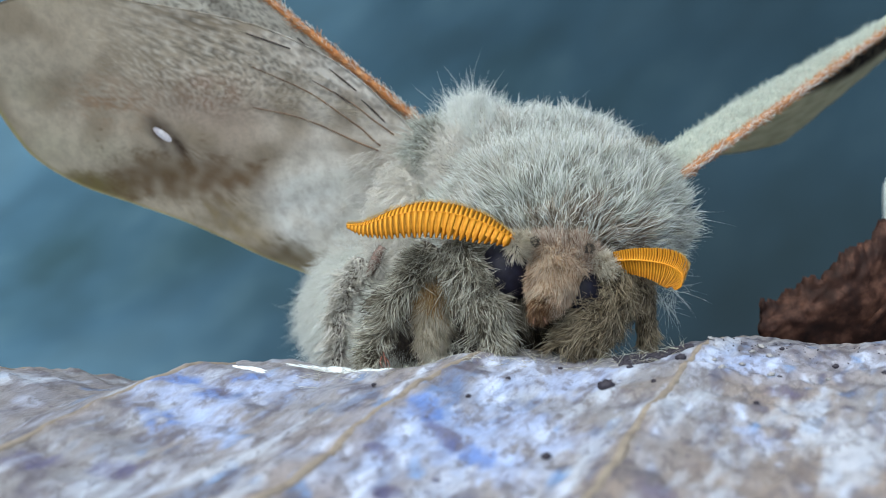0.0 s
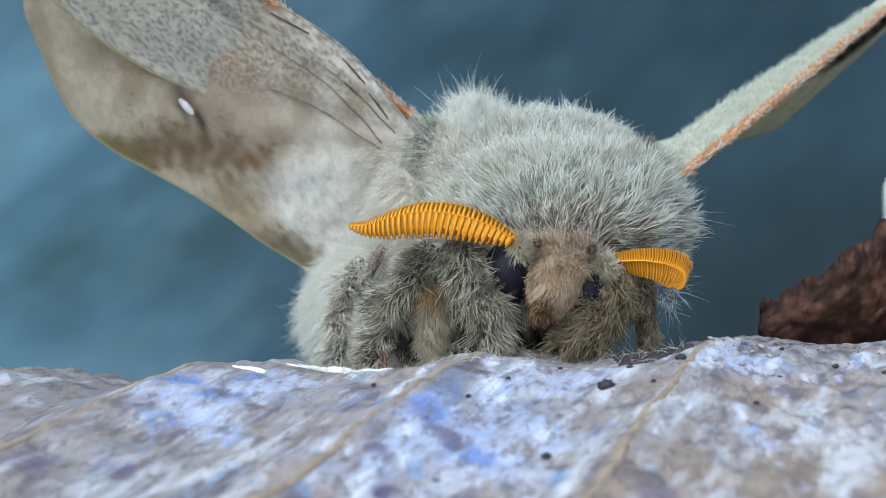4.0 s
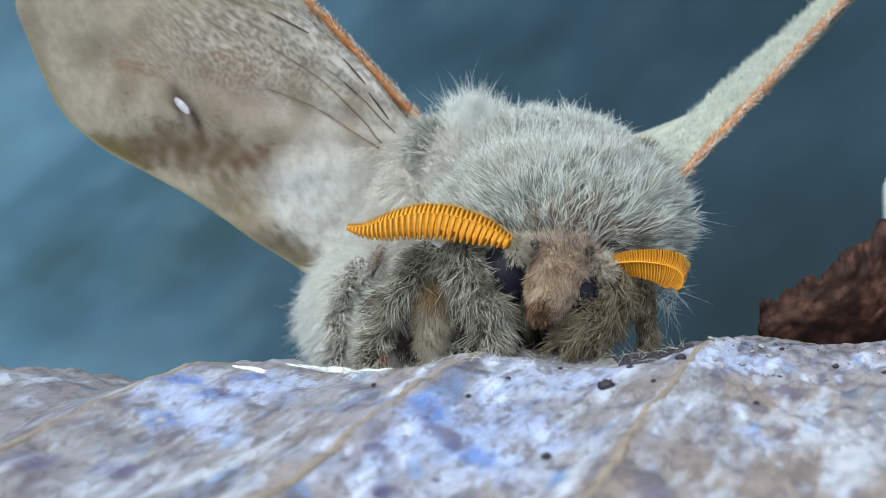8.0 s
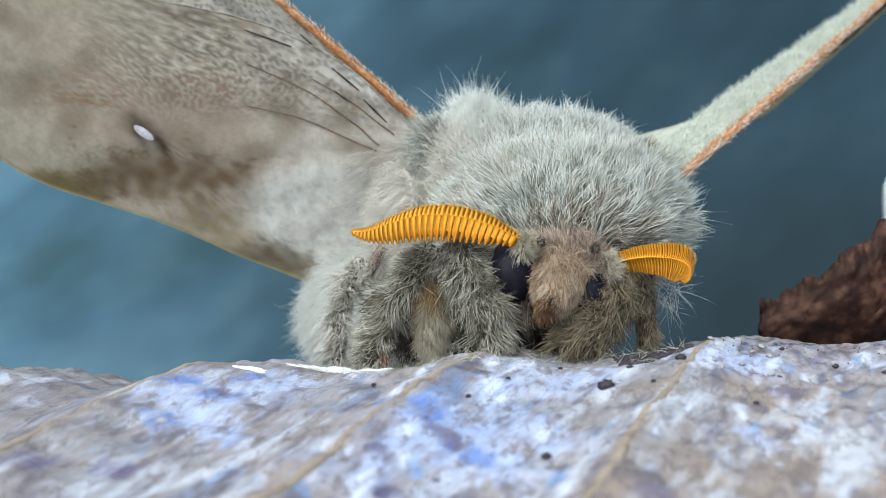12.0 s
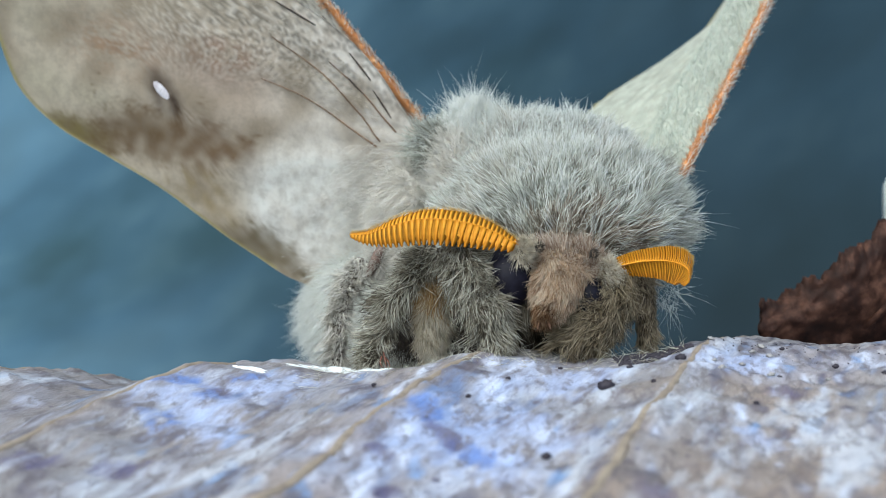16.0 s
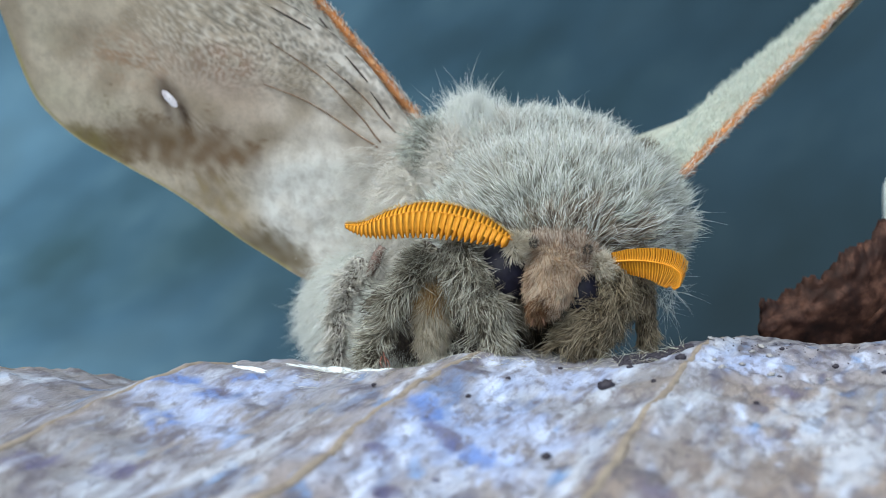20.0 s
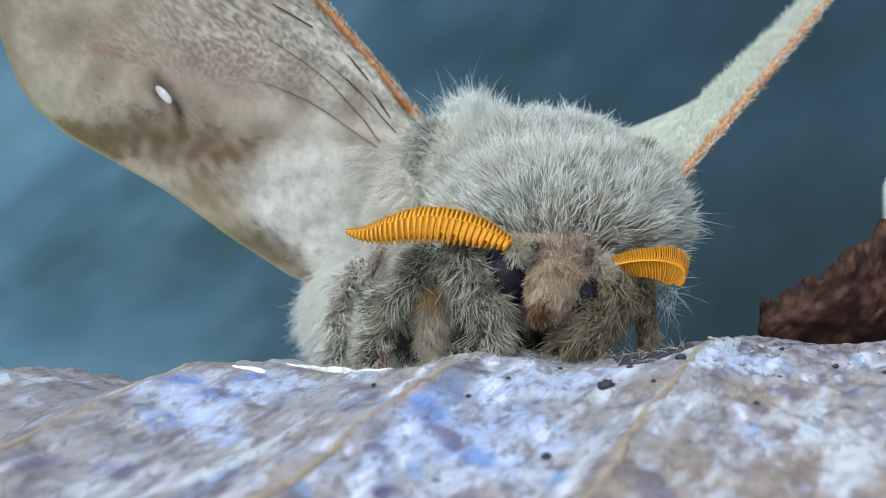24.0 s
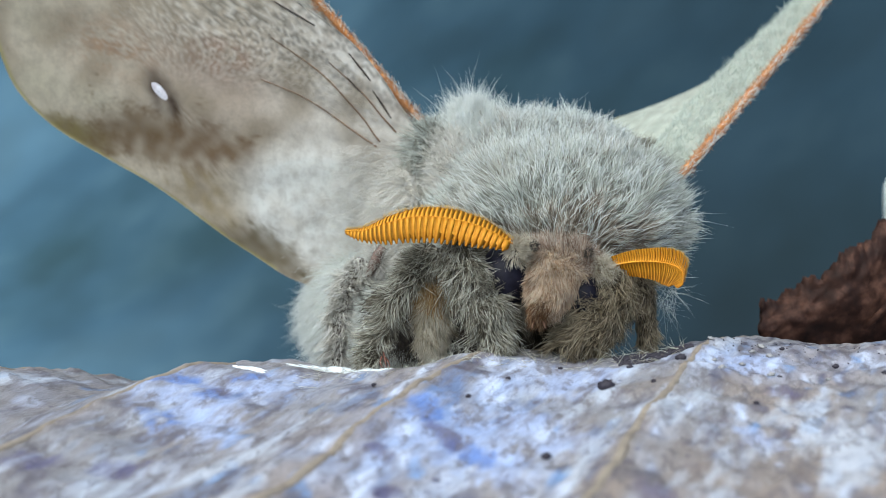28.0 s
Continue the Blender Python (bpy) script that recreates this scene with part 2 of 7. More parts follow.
def hairs(name, roots, ways, lengths, thick, bend, mat, parent, label="", stray=0.25, clump=0.0, locks=0.30):
    """Fur: each hair a tapered, bent strand of three sides."""
    n = len(roots)
    ways = unit(ways + rng.normal(0, stray, (n, 3)))
    lengths = np.asarray(lengths) * rng.uniform(0.55, 1.25, n)
    # neighbouring hairs lean together in locks
    q = roots * 2.6
    lock = np.stack([np.sin(q[:, 1] * 1.3 + 2.1 * np.sin(q[:, 2] * 0.9)), np.sin(q[:, 2] * 1.2 + 1.7 * np.sin(q[:, 0] * 1.1) + 1), np.sin(q[:, 0] * 1.25 + 1.9 * np.sin(q[:, 1]) + 2)], 1)
    bend = bend + locks * lock + rng.normal(0, 0.24, (n, 3))
    if clump:
        # hairs gather towards the tips of their locks
        tips = roots + ways * lengths[:, None] + bend * lengths[:, None]
        lead = rng.choice(n, max(1, n // 11), replace=False)
        own = np.empty(n, int)
        far = (roots[lead] ** 2).sum(1)
        for a in range(0, n, 2000):
            own[a:a + 2000] = lead[(far[None] - 2 * roots[a:a + 2000] @ roots[lead].T).argmin(1)]
        bend = bend + clump * (tips[own] - tips) / lengths[:, None]
    u = unit(np.cross(ways, rng.normal(0, 1, (n, 3))))
    w = np.cross(ways, u)
    rings = []
    for s, r in ((0.0, 1.0), (0.38, 0.9), (0.74, 0.6)):
        at = roots + ways * (lengths * s)[:, None] + bend * (lengths * s * s)[:, None]
        for k in range(3):
            g = 2 * math.pi * k / 3
            rings.append(at + (u * math.cos(g) + w * math.sin(g)) * (np.asarray(thick) * r * np.ones(n))[:, None])
    rings.append(roots + ways * lengths[:, None] + bend * lengths[:, None])
    v = np.stack(rings, 1).reshape(-1, 3)
    f = [(a + k, a + (k + 1) % 3, a + 3 + (k + 1) % 3) for a in (0, 3) for k in range(3)]
    f += [(a + k, a + 3 + (k + 1) % 3, a + 3 + k) for a in (0, 3) for k in range(3)]
    f += [(6 + k, 6 + (k + 1) % 3, 9) for k in range(3)]
    faces = (np.array(f)[None] + (np.arange(n) * 10)[:, None, None]).reshape(-1, 3)
    me = mesh_of(name, v, faces)
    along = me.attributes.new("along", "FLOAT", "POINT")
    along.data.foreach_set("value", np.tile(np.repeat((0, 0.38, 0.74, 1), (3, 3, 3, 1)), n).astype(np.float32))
    return part(name, me, mat, parent, label, "stuff")


# ---- the ground and the distance ----
def backdrop_material():
    m, n, l, b = material("blurred_slate_ground", 0.9, 0.1)
    where = turned(n, l, (0, 40, 0), (1.0, 1.0, 2.0))

    def soft(scale, detail):
        t = n.new("ShaderNodeTexNoise")
        t.inputs["Scale"].default_value, t.inputs["Detail"].default_value = scale, detail
        l.new(where, t.inputs["Vector"])
        return t.outputs["Fac"]
    big, streak = soft(7.5, 2.0), soft(22.0, 3.0)
    c = ramp(n, l, big, [(0.32, (0.022, 0.048, 0.052)), (0.5, (0.050, 0.108, 0.165)), (0.66, (0.115, 0.215, 0.30))])
    c = mix(n, l, 0.45, c, ramp(n, l, streak, [(0.34, (0.022, 0.044, 0.044)), (0.52, (0.046, 0.098, 0.130)), (0.68, (0.10, 0.178, 0.215))]))
    # darker towards the right, most of all low down
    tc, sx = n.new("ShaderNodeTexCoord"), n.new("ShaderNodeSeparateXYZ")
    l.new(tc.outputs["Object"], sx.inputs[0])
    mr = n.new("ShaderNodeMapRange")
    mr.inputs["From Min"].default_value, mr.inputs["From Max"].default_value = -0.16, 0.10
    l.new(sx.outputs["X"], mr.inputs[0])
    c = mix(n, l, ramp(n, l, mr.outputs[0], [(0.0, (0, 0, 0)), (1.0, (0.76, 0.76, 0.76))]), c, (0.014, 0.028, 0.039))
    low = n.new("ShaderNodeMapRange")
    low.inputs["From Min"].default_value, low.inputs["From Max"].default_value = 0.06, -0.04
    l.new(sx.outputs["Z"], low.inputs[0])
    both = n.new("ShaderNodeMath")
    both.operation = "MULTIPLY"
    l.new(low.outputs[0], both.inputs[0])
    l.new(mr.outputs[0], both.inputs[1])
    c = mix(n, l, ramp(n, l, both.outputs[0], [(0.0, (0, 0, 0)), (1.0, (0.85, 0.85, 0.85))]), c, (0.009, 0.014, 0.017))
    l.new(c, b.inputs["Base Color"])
    return m


def ground():
    """A flat yard that climbs into a bank far behind the leaf."""
    ys = np.r_[np.linspace(-900, 330, 30), 330 + 120 * np.sin(np.linspace(0.05, math.pi / 2, 16)), np.full(14, 450)]
    zs = np.r_[np.full(30, -46.0), -46 + 120 * (1 - np.cos(np.linspace(0.05, math.pi / 2, 16))), np.linspace(80, 700, 14)]
    xs = np.linspace(-1200, 1200, 40)
    v = np.array([(x, y + 3 * math.sin(x * 0.01), z) for y, z in zip(ys, zs) for x in xs])
    me = mesh_of("ground", v, grid_faces(len(ys), len(xs)))
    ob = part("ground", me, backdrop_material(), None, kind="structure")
    return tagged(ob, "blue-grey ground and bank far out of focus", "ground")


# ---- the dead leaf that the moth stands on ----
RIBS = (-43.0, -30.0, -17.0, -2.4, 10.0, 23.0, 36.0)


def rib_x(y):
    """How far the side veins run to the side on their way from the near end."""
    return 0.4 * (y - 55.0) - 0.0042 * np.clip(y - 55, -40, 10) ** 2 + 0.04 * np.clip(y - 58, 0, 7) ** 2


def leaf_z(x, y):
    """The leaf's height: a crest under the moth, side veins raised, the panels between them sagging."""
    x, y = np.asarray(x, float), np.asarray(y, float)
    s = x - rib_x(y)
    z = np.where(y < 63, -5.45 - 0.165 * (63 - y) - 0.0015 * (63 - y) ** 2, -5.45 - 0.012 * (y - 63) ** 2)
    z = np.where(y > 72, -5.45 - 0.012 * 81 - 0.216 * (y - 72), z)
    z = z + 0.05 * (x - 0) + 0.0004 * (x - 5) ** 2
    r = np.array(RIBS)
    i = np.clip(np.searchsorted(r, s) - 1, 0, len(r) - 2)
    w = np.clip((s - r[i]) / (r[i + 1] - r[i]), 0, 1)
    sag = 1 - np.abs(2 * w - 1) ** 1.6
    z = z + 0.22 * np.exp(-((x - 11.4) / 1.9) ** 2 - ((y - 65.0) / 1.3) ** 2)
    return z - np.where(i == 1, 1.7, 0.95) * sag + 0.12 * np.sin(x * 1.1 + y * 0.7) * np.sin(y * 0.9 - x * 0.3)


def leaf_half(y):
    """Half the leaf's width: an oval blade."""
    return 46 * (1 - 0.8 * np.clip(np.abs(y - 55) / 31.5, 0, 1) ** 2.2)


def leaf_top(x, y):
    q = np.c_[x, y, 0 * x]
    return leaf_z(x, y) + wobble(q, 0.4, 0.16, 2.0) + wobble(q, 1.0, 0.08, 5.0) + wobble(q, 2.2, 0.06, 8.0) + 0.20 * np.clip((x - 8) / 8, 0, 1) * wobble(q, 1.2, 1.0, 12.0)


def leaf_tint(x, y, s):
    """Pale mauve-grey skin, blue-white patches painting the sky's sheen, browner towards the near end, dark specks."""
    q = np.c_[x - 0.25 * (y - 55), y * 0.45, 0 * x]
    n1 = wobble(q, 0.16, 1.0, 3.0)
    n2 = wobble(q * (1, 0.7, 1) @ np.array([[0.9, -0.4, 0], [0.4, 0.9, 0], [0, 0, 1]]), 0.5, 1.0, 9.0)
    n3 = wobble(q, 1.3, 1.0, 17.0)
    n4 = wobble(q, 2.6, 1.0, 29.0)
    base = np.array([0.30, 0.285, 0.265]) * np.ones((len(x), 3))

    def lay(c, amount):
        base[:] = base * (1 - amount[:, None]) + np.array(c) * amount[:, None]
    step = lambda v, a, b: np.clip((v - a) / (b - a), 0, 1)
    lay((0.34, 0.27, 0.21), step(n1, -0.05, 0.45) * 0.75)
    lay((0.34, 0.25, 0.19), step(-y + 0.25 * x, -50, -40) * 0.6)
    lay((0.44, 0.455, 0.48), step(n2, 0.08, 0.4) * 0.7)
    # the blues from here on paint the sky reflected in the leaf
    lay((0.16, 0.23, 0.35), step(-n2, 0.30, 0.55) * step(n1, -0.35, 0.1) * 0.6)
    patch = np.exp(-((x - 0.6 - 0.45 * (y - 55)) / 4.0) ** 2 - ((y - 54) / 7.0) ** 2) + 0.8 * np.exp(-((x + 9.5) / 4.0) ** 2 - ((y - 60.5) / 2.4) ** 2) + 0.5 * np.exp(-((x - 17) / 6.0) ** 2 - ((y - 61) / 3.0) ** 2)
    blots = wobble(q, 0.85, 1.0, 41.0) + 0.5 * n3
    lay((0.11, 0.10, 0.125), step(blots, 0.24, 0.46) * 0.8)
    lay((0.12, 0.26, 0.46), step(-blots, 0.36, 0.52) * step(n1, -0.3, 0.15) * 0.8)
    lay((0.40, 0.50, 0.68), np.clip(patch * (0.55 + 1.3 * n2), 0, 0.85))
    lay((0.14, 0.24, 0.43), np.clip(patch * step(-n2 - 0.4 * n3, 0.1, 0.4), 0, 0.7))
    # white worn flecks, painted brighter for the leaf's highlights as well
    lay((0.76, 0.83, 0.93), step(n3 + 0.6 * n2 + 0.25 * patch + 0.05 * step(x, 8, 16), 0.42, 0.68) * 0.65)
    lay((0.11, 0.09, 0.095), step(-n3 - 0.25 * n2, 0.26, 0.52) * 0.75)
    lay((0.07, 0.06, 0.10), step(n4, 0.44, 0.58) * 0.5 * step(x, -14, 2))
    # darker grey towards the left
    lay((0.17, 0.155, 0.16), step(-x, 2, 14) * np.clip(0.3 + 0.8 * n2, 0, 0.7))
    # brown and violet stains, blue-white painted sky sheen, each with a ragged rim

    def blots_at(places, colour, amount):
        for cx, cy, rx, ry in places:
            a, b = (x - cx) * 0.9 + (y - cy) * 0.38, (y - cy) * 0.9 - (x - cx) * 0.38
            d = (a / rx) ** 2 + (b / ry) ** 2 + 1.0 * n3 + 0.9 * n4 + 0.5 * n2
            lay(colour, np.clip(1.25 - d, 0, 1) * amount)
    blots_at(((-12.3, 58.6, 2.6, 4.0), (-10.4, 55.2, 1.2, 2.6), (0.6, 52.2, 2.2, 4.5), (2.6, 48.6, 1.4, 2.6), (4.4, 52.5, 1.4, 4.0), (6.6, 60.0, 2.6, 2.2), (14.6, 60.6, 2.2, 1.8), (13.1, 50.6, 0.8, 1.4), (-8.6, 62.0, 2.4, 1.8)), (0.50, 0.60, 0.80), 0.6)
    blots_at(((-11.6, 59.9, 0.8, 1.2), (-13.3, 56.4, 0.9, 1.4), (-13.2, 61.0, 1.4, 0.6), (-10.2, 62.2, 1.1, 0.6), (-0.8, 55.2, 0.8, 1.4), (1.4, 50.4, 0.7, 1.6)), (0.12, 0.22, 0.48), 0.85)
    blots_at(((-2.0, 46.5, 0.7, 0.6), (-17.2, 50.5, 1.3, 0.9), (-13.4, 50.6, 1.3, 0.8), (-2.4, 50.0, 0.7, 1.0), (0.1, 52.5, 0.5, 1.2), (7.6, 44.9, 0.8, 0.8), (-10.9, 60.2, 0.4, 0.9), (15.6, 56.4, 0.8, 0.8)), (0.09, 0.08, 0.16), 0.75)
    blots_at(((-5.6, 52.2, 1.6, 1.6), (9.3, 48.3, 1.6, 3.0), (5.9, 50.1, 0.6, 1.2), (14.2, 56.0, 1.4, 1.6), (16.0, 50.0, 1.4, 1.6), (6.4, 44.9, 1.6, 1.6), (9.6, 56.4, 1.3, 1.6), (14.5, 46.5, 4.5, 3.5)), (0.28, 0.215, 0.15), 0.45)
    # tan bands along the side veins, a speckled strip on the crest
    off = np.abs((x - rib_x(y))[:, None] - np.array(RIBS)[None]).min(1)
    lay((0.34, 0.275, 0.21), np.clip(1.2 - off / (0.5 + 0.35 * n3), 0, 1) * np.clip(0.5 + 0.7 * n2, 0.2, 0.8))
    lay((0.035, 0.032, 0.045), step(n4 + 0.4 * n3, -0.45, 0.1) * step(y, 62.2, 63.0) * step(x, 8.0, 9.5) * step(-x, -15.0, -13.5) * 0.95)
    lay((0.05, 0.045, 0.06), step(n4 + 0.4 * n3, 0.05, 0.3) * step(y, 60.5, 62.5) * step(x, 13, 16) * 0.8)
    return np.clip(base * (0.80, 0.80, 0.89), 0.02, 0.9)


def dead_leaf():
    leaf = new("dead_leaf")
    leaf.location = Vector((5, 60, -6.5)) * MM
    tagged(leaf, "large dried dead leaf, grey-mauve, blue-white sky sheen painted on, raised tan veins", "leaf")
    org = np.array((5, 60, -6.5))
    nu, nv = 460, 330
    a = np.linspace(-1, 1, nu)
    b = np.linspace(0, 1, nv)
    vv, uu = np.meshgrid(b, a, indexing="ij")
    y = 26 + 60 * vv + 1.2 * np.sin(uu * 9) * (vv - 0.5)
    x = 4 + leaf_half(y) * uu
    x, y = x.ravel(), y.ravel()
    z = leaf_top(x, y)
    top = np.c_[x, y, z] - org
    n = len(top)
    v = np.vstack([top, top - (0, 0, 0.35)])
    f = grid_faces(nv, nu)
    rim = np.r_[np.arange(nu), np.arange(2, nv + 1) * nu - 1, np.arange(nv * nu - 2, (nv - 1) * nu - 1, -1), np.arange(nv - 2, 0, -1) * nu]
    nxt = np.roll(rim, -1)
    faces = np.vstack([f, f[:, ::-1] + n, np.c_[rim, rim + n, nxt + n, nxt]])
    me = mesh_of("blade", v, faces)
    tint = me.attributes.new("tint", "FLOAT_COLOR", "POINT")
    c = leaf_tint(x, y, x)
    c = np.vstack([c, c * 0.8])
    tint.data.foreach_set("color", np.c_[c, np.ones(len(c))].astype(np.float32).ravel())
    part("blade", me, LEAF, leaf)
    for k, s in enumerate(RIBS):
        yy = np.linspace(27, 80, 90)
        xx = s + rib_x(yy) + 0.2 * np.sin(yy * 0.5 + k)
        keep = np.abs(xx - 4) < leaf_half(yy) - 1
        if keep.sum() < 8:
            continue
        pts = np.c_[xx, yy, leaf_top(xx, yy) - 0.19][keep] - org
        vt, ft = tube(pts, [0.30, 0.25, 0.16], 120, 10)
        part("vein", mesh_of("vein", vt, ft), LEAF_VEIN, leaf, "thin raised tan vein")
    return leaf


# ---- the moth ----
BASE = np.array((6.0, 70.0, -6.2))
AXIS = Vector((0.4513, -0.8487, 0.2756))
HIND_R, FORE_R = Vector((-8.43, 6.0, 12.76)), Vector((-7.15, 7.6, 14.09))
FORE_L, HIND_L = Vector((8.57, 4.0, 10.70)), Vector((8.2, 6.5, 9.6))
LEFT_SPAN = Vector((0.60, 0.52, 0.61)).normalized()
ANT_R, ANT_L = Vector((-2.1, -5.5, 6.6)), Vector((3.3, -4.2, 5.6))


def beat(hinge, flap, sweep=0.0, twist=0.0):
    """A wing twisted about its front edge, turned about the body's axis, then swept, at its hinge."""
    return (Matrix.Translation(hinge * MM) @ Matrix.Rotation(radians(sweep), 4, "Z") @ Matrix.Rotation(radians(flap), 4, AXIS)
            @ Matrix.Rotation(radians(twist), 4, LEFT_SPAN))


def shift(x, z):
    return pose(x * MM, 0, z * MM)


def nod(at, x, z, turn):
    return Matrix.Translation((at + Vector((x, 0, z))) * MM) @ Matrix.Rotation(radians(-turn), 4, "Y")


moth = new("moth")
moth.location = Vector(BASE) * MM
tagged(moth, "furry grey moth with orange feathered antennae standing on the leaf", "moth")


def thorax_part():
    v1, f1 = blob((6.4, 77.6, 2.2), (6.9, 7.0, 6.4), 34, 48, 0.07)
    v2, f2 = blob((6.9, 70.6, 1.6), (6.8, 4.0, 4.1), 30, 44, 0.07)
    v3, f3 = blob((2.1, 77.3, 7.0), (1.9, 2.0, 2.0), 16, 24, 0.1)
    v4, f4 = blob((0.6, 75.5, 4.6), (1.3, 2.0, 2.6), 18, 26, 0.1)
    v5, f5 = blob((12.9, 75.2, 3.2), (1.2, 1.8, 2.6), 18, 26, 0.1)
    v = np.vstack([v1, v2, v3, v4, v5]) - BASE
    f = np.vstack([f1, f2 + len(v1), f3 + len(v1) + len(v2), f4 + len(v1) + len(v2) + len(v3), f5 + len(v1) + len(v2) + len(v3) + len(v4)])
    body = part("thorax", mesh_of("thorax", v, f), SKIN_GREY, moth, "thick round thorax under dense grey fur")
    # the back: hair swept up and backwards
    p, n = scatter(v1 - BASE, f1, 36000)
    keep = (n[:, 1] < 0.45) & (p[:, 2] > 3)
    p, n = p[keep], n[keep]
    way = np.c_[0.6 * n[:, 0] + 0.2, 0.75 + 0 * n[:, 0], 0.55 - 0.5 * np.abs(n[:, 0])]
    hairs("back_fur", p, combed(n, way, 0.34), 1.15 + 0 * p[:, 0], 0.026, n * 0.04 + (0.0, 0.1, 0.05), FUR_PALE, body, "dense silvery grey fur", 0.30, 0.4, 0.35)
    p, n = p[::7] + n[::7] * 0.2, n[::7]
    hairs("guard_fur", p, combed(n, way[::7], 0.5), 1.05 + 0 * p[:, 0], 0.028, rng.normal(0, 0.25, p.shape), FUR_WHITE, body, "longer white hairs over the back", 0.35, 0.3, 0.35)
    # the collar: hair fans out from above the head, browner low down
    p, n = scatter(v2 - BASE, f2, 38000)
    keep = (n[:, 1] < 0.5) & (p[:, 2] > 2.5)
    p, n = p[keep], n[keep]
    fan = unit(np.c_[p[:, 0] - 0.4, 0 * p[:, 0], p[:, 2] - 5.2])
    way = fan + (0, 0.12, 0.25)
    low = (p[:, 2] + wobble(p, 0.8, 1.5, 4.0) < 8.0) & (np.abs(p[:, 0] - 0.4) < 4.6)
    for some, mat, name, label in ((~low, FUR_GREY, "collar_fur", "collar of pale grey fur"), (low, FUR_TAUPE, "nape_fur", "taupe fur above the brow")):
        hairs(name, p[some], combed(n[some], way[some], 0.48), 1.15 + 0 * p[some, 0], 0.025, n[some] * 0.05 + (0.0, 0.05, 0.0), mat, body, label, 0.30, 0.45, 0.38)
    p, n = p[::6] + n[::6] * 0.2, n[::6]
    hairs("guard_fur", p, combed(n, way[::6], 0.6), 1.05 + 0 * p[:, 0], 0.028, rng.normal(0, 0.28, p.shape), FUR_WHITE, body, "longer white hairs over the collar", 0.35, 0.3, 0.4)
    for vs, fs, side in ((v4, f4, -1), (v5, f5, 1)):
        p, n = scatter(vs - BASE, fs, 3600)
        p, n = p[n[:, 1] < 0.5], n[n[:, 1] < 0.5]
        hairs("shoulder_fur", p, combed(n, (0.6 * side, -0.1, 0.3), 0.4), 1.2 + 0 * p[:, 0], 0.024, n * 0, FUR_SOFT if side < 0 else FUR_GREY, body, "pale fur at the wing's root", 0.35, 0.3)
    vs, fs = blob((-0.7, 76.3, 6.3), (1.1, 1.2, 1.6), 16, 22, 0.1)
    p, n = scatter(vs - BASE, fs, 3200)
    p, n = p[n[:, 1] < 0.5], n[n[:, 1] < 0.5]
    hairs("shoulder_tuft", p, combed(n, (-0.6, -0.2, 0.2), 0.4), 1.2 + 0 * p[:, 0], 0.022, n * 0.1, FUR_GREY, body, "fluffy pale tuft over the wing's root", 0.4, 0.4)
    p, n = scatter(v3 - BASE, f3, 5600)
    hairs("crest_fur", p, combed(n, (-0.3, -0.1, 0.9), 0.35), 1.3 + 0 * p[:, 0], 0.024, n * 0.1, FUR_WHITE, body, "pale fur of the crest", 0.28, 0.4)
    p, n = scatter(v3 - BASE, f3, 620)
    p, n = p[(n[:, 2] > 0.25) & (n[:, 0] < 0.6)], n[(n[:, 2] > 0.25) & (n[:, 0] < 0.6)]
    hairs("crest_tuft", p, n * 0.7 + (-0.05, 0, 0.7), 1.75 + 0 * p[:, 0], 0.015, rng.normal(0, 0.3, n.shape), FUR_WHITE, body, "loose pale tuft", 0.35)
    # white hairs paint the rim light where the back stands against the distance; also on the collar's brow
    p, n = scatter(v1 - BASE, f1, 15000)
    keep = (n[:, 2] > 0.74) & (n[:, 1] < 0.42) & (n[:, 1] > -0.30)
    p, n = p[keep] + n[keep] * 0.15, n[keep]
    hairs("bright_rim_fur", p, combed(n, np.c_[0.6 * n[:, 0] + 0.4, 0.5 + 0 * n[:, 0], 0 * n[:, 0]], 0.26), 0.85 + 0 * p[:, 0], 0.022, n * 0.05, FUR_WHITE, body, "white fur painting the rim light along the back's ridge", 0.3, 0.4)
    p, n = scatter(v2 - BASE, f2, 9000)
    keep = (n[:, 2] > 0.70) & (n[:, 1] < 0.25) & (n[:, 1] > -0.55) & (np.abs(n[:, 0]) < 0.55)
    p, n = p[keep] + n[keep] * 0.25, n[keep]
    hairs("bright_rim_fur", p, combed(n, np.c_[0.7 * n[:, 0], 0.1 + 0 * n[:, 0], 0.6 + 0 * n[:, 0]], 0.5), 1.0 + 0 * p[:, 0], 0.022, n * 0.05, FUR_WHITE, body, "white fur along the collar's ridge", 0.25, 0.4)
    p, n = scatter(v1 - BASE, f1, 260)
    keep = (n[:, 1] < 0.5) & (n[:, 2] > 0.2)
    hairs("loose_fur", p[keep], n[keep], 1.2 + 0 * p[keep, 0], 0.014, rng.normal(0, 0.45, (keep.sum(), 3)), FUR_WHITE, body, "", 0.5)
    # curled wisps on the shadow side
    p, n = scatter(v2 - BASE, f2, 2300)
    keep = (n[:, 0] > 0.78) & (p[:, 2] > 4)
    hairs("side_fur", p[keep], n[keep] + (0, 0, -0.25), 1.15 + 0 * p[keep, 0], 0.013, rng.normal(0, 0.85, (keep.sum(), 3)), FUR_WHITE, body, "", 0.6)
    vs, fs = blob((12.6, 69.5, -2.2), (0.7, 0.5, 1.1), 10, 14)
    p, n = scatter(vs - BASE, fs, 110)
    hairs("side_wisp", p, n * 0.4 + (0.35, -0.2, -0.5), 1.0 + 0 * p[:, 0], 0.013, rng.normal(0, 0.7, n.shape), FUR_WHITE, body, "", 0.5)
    return body


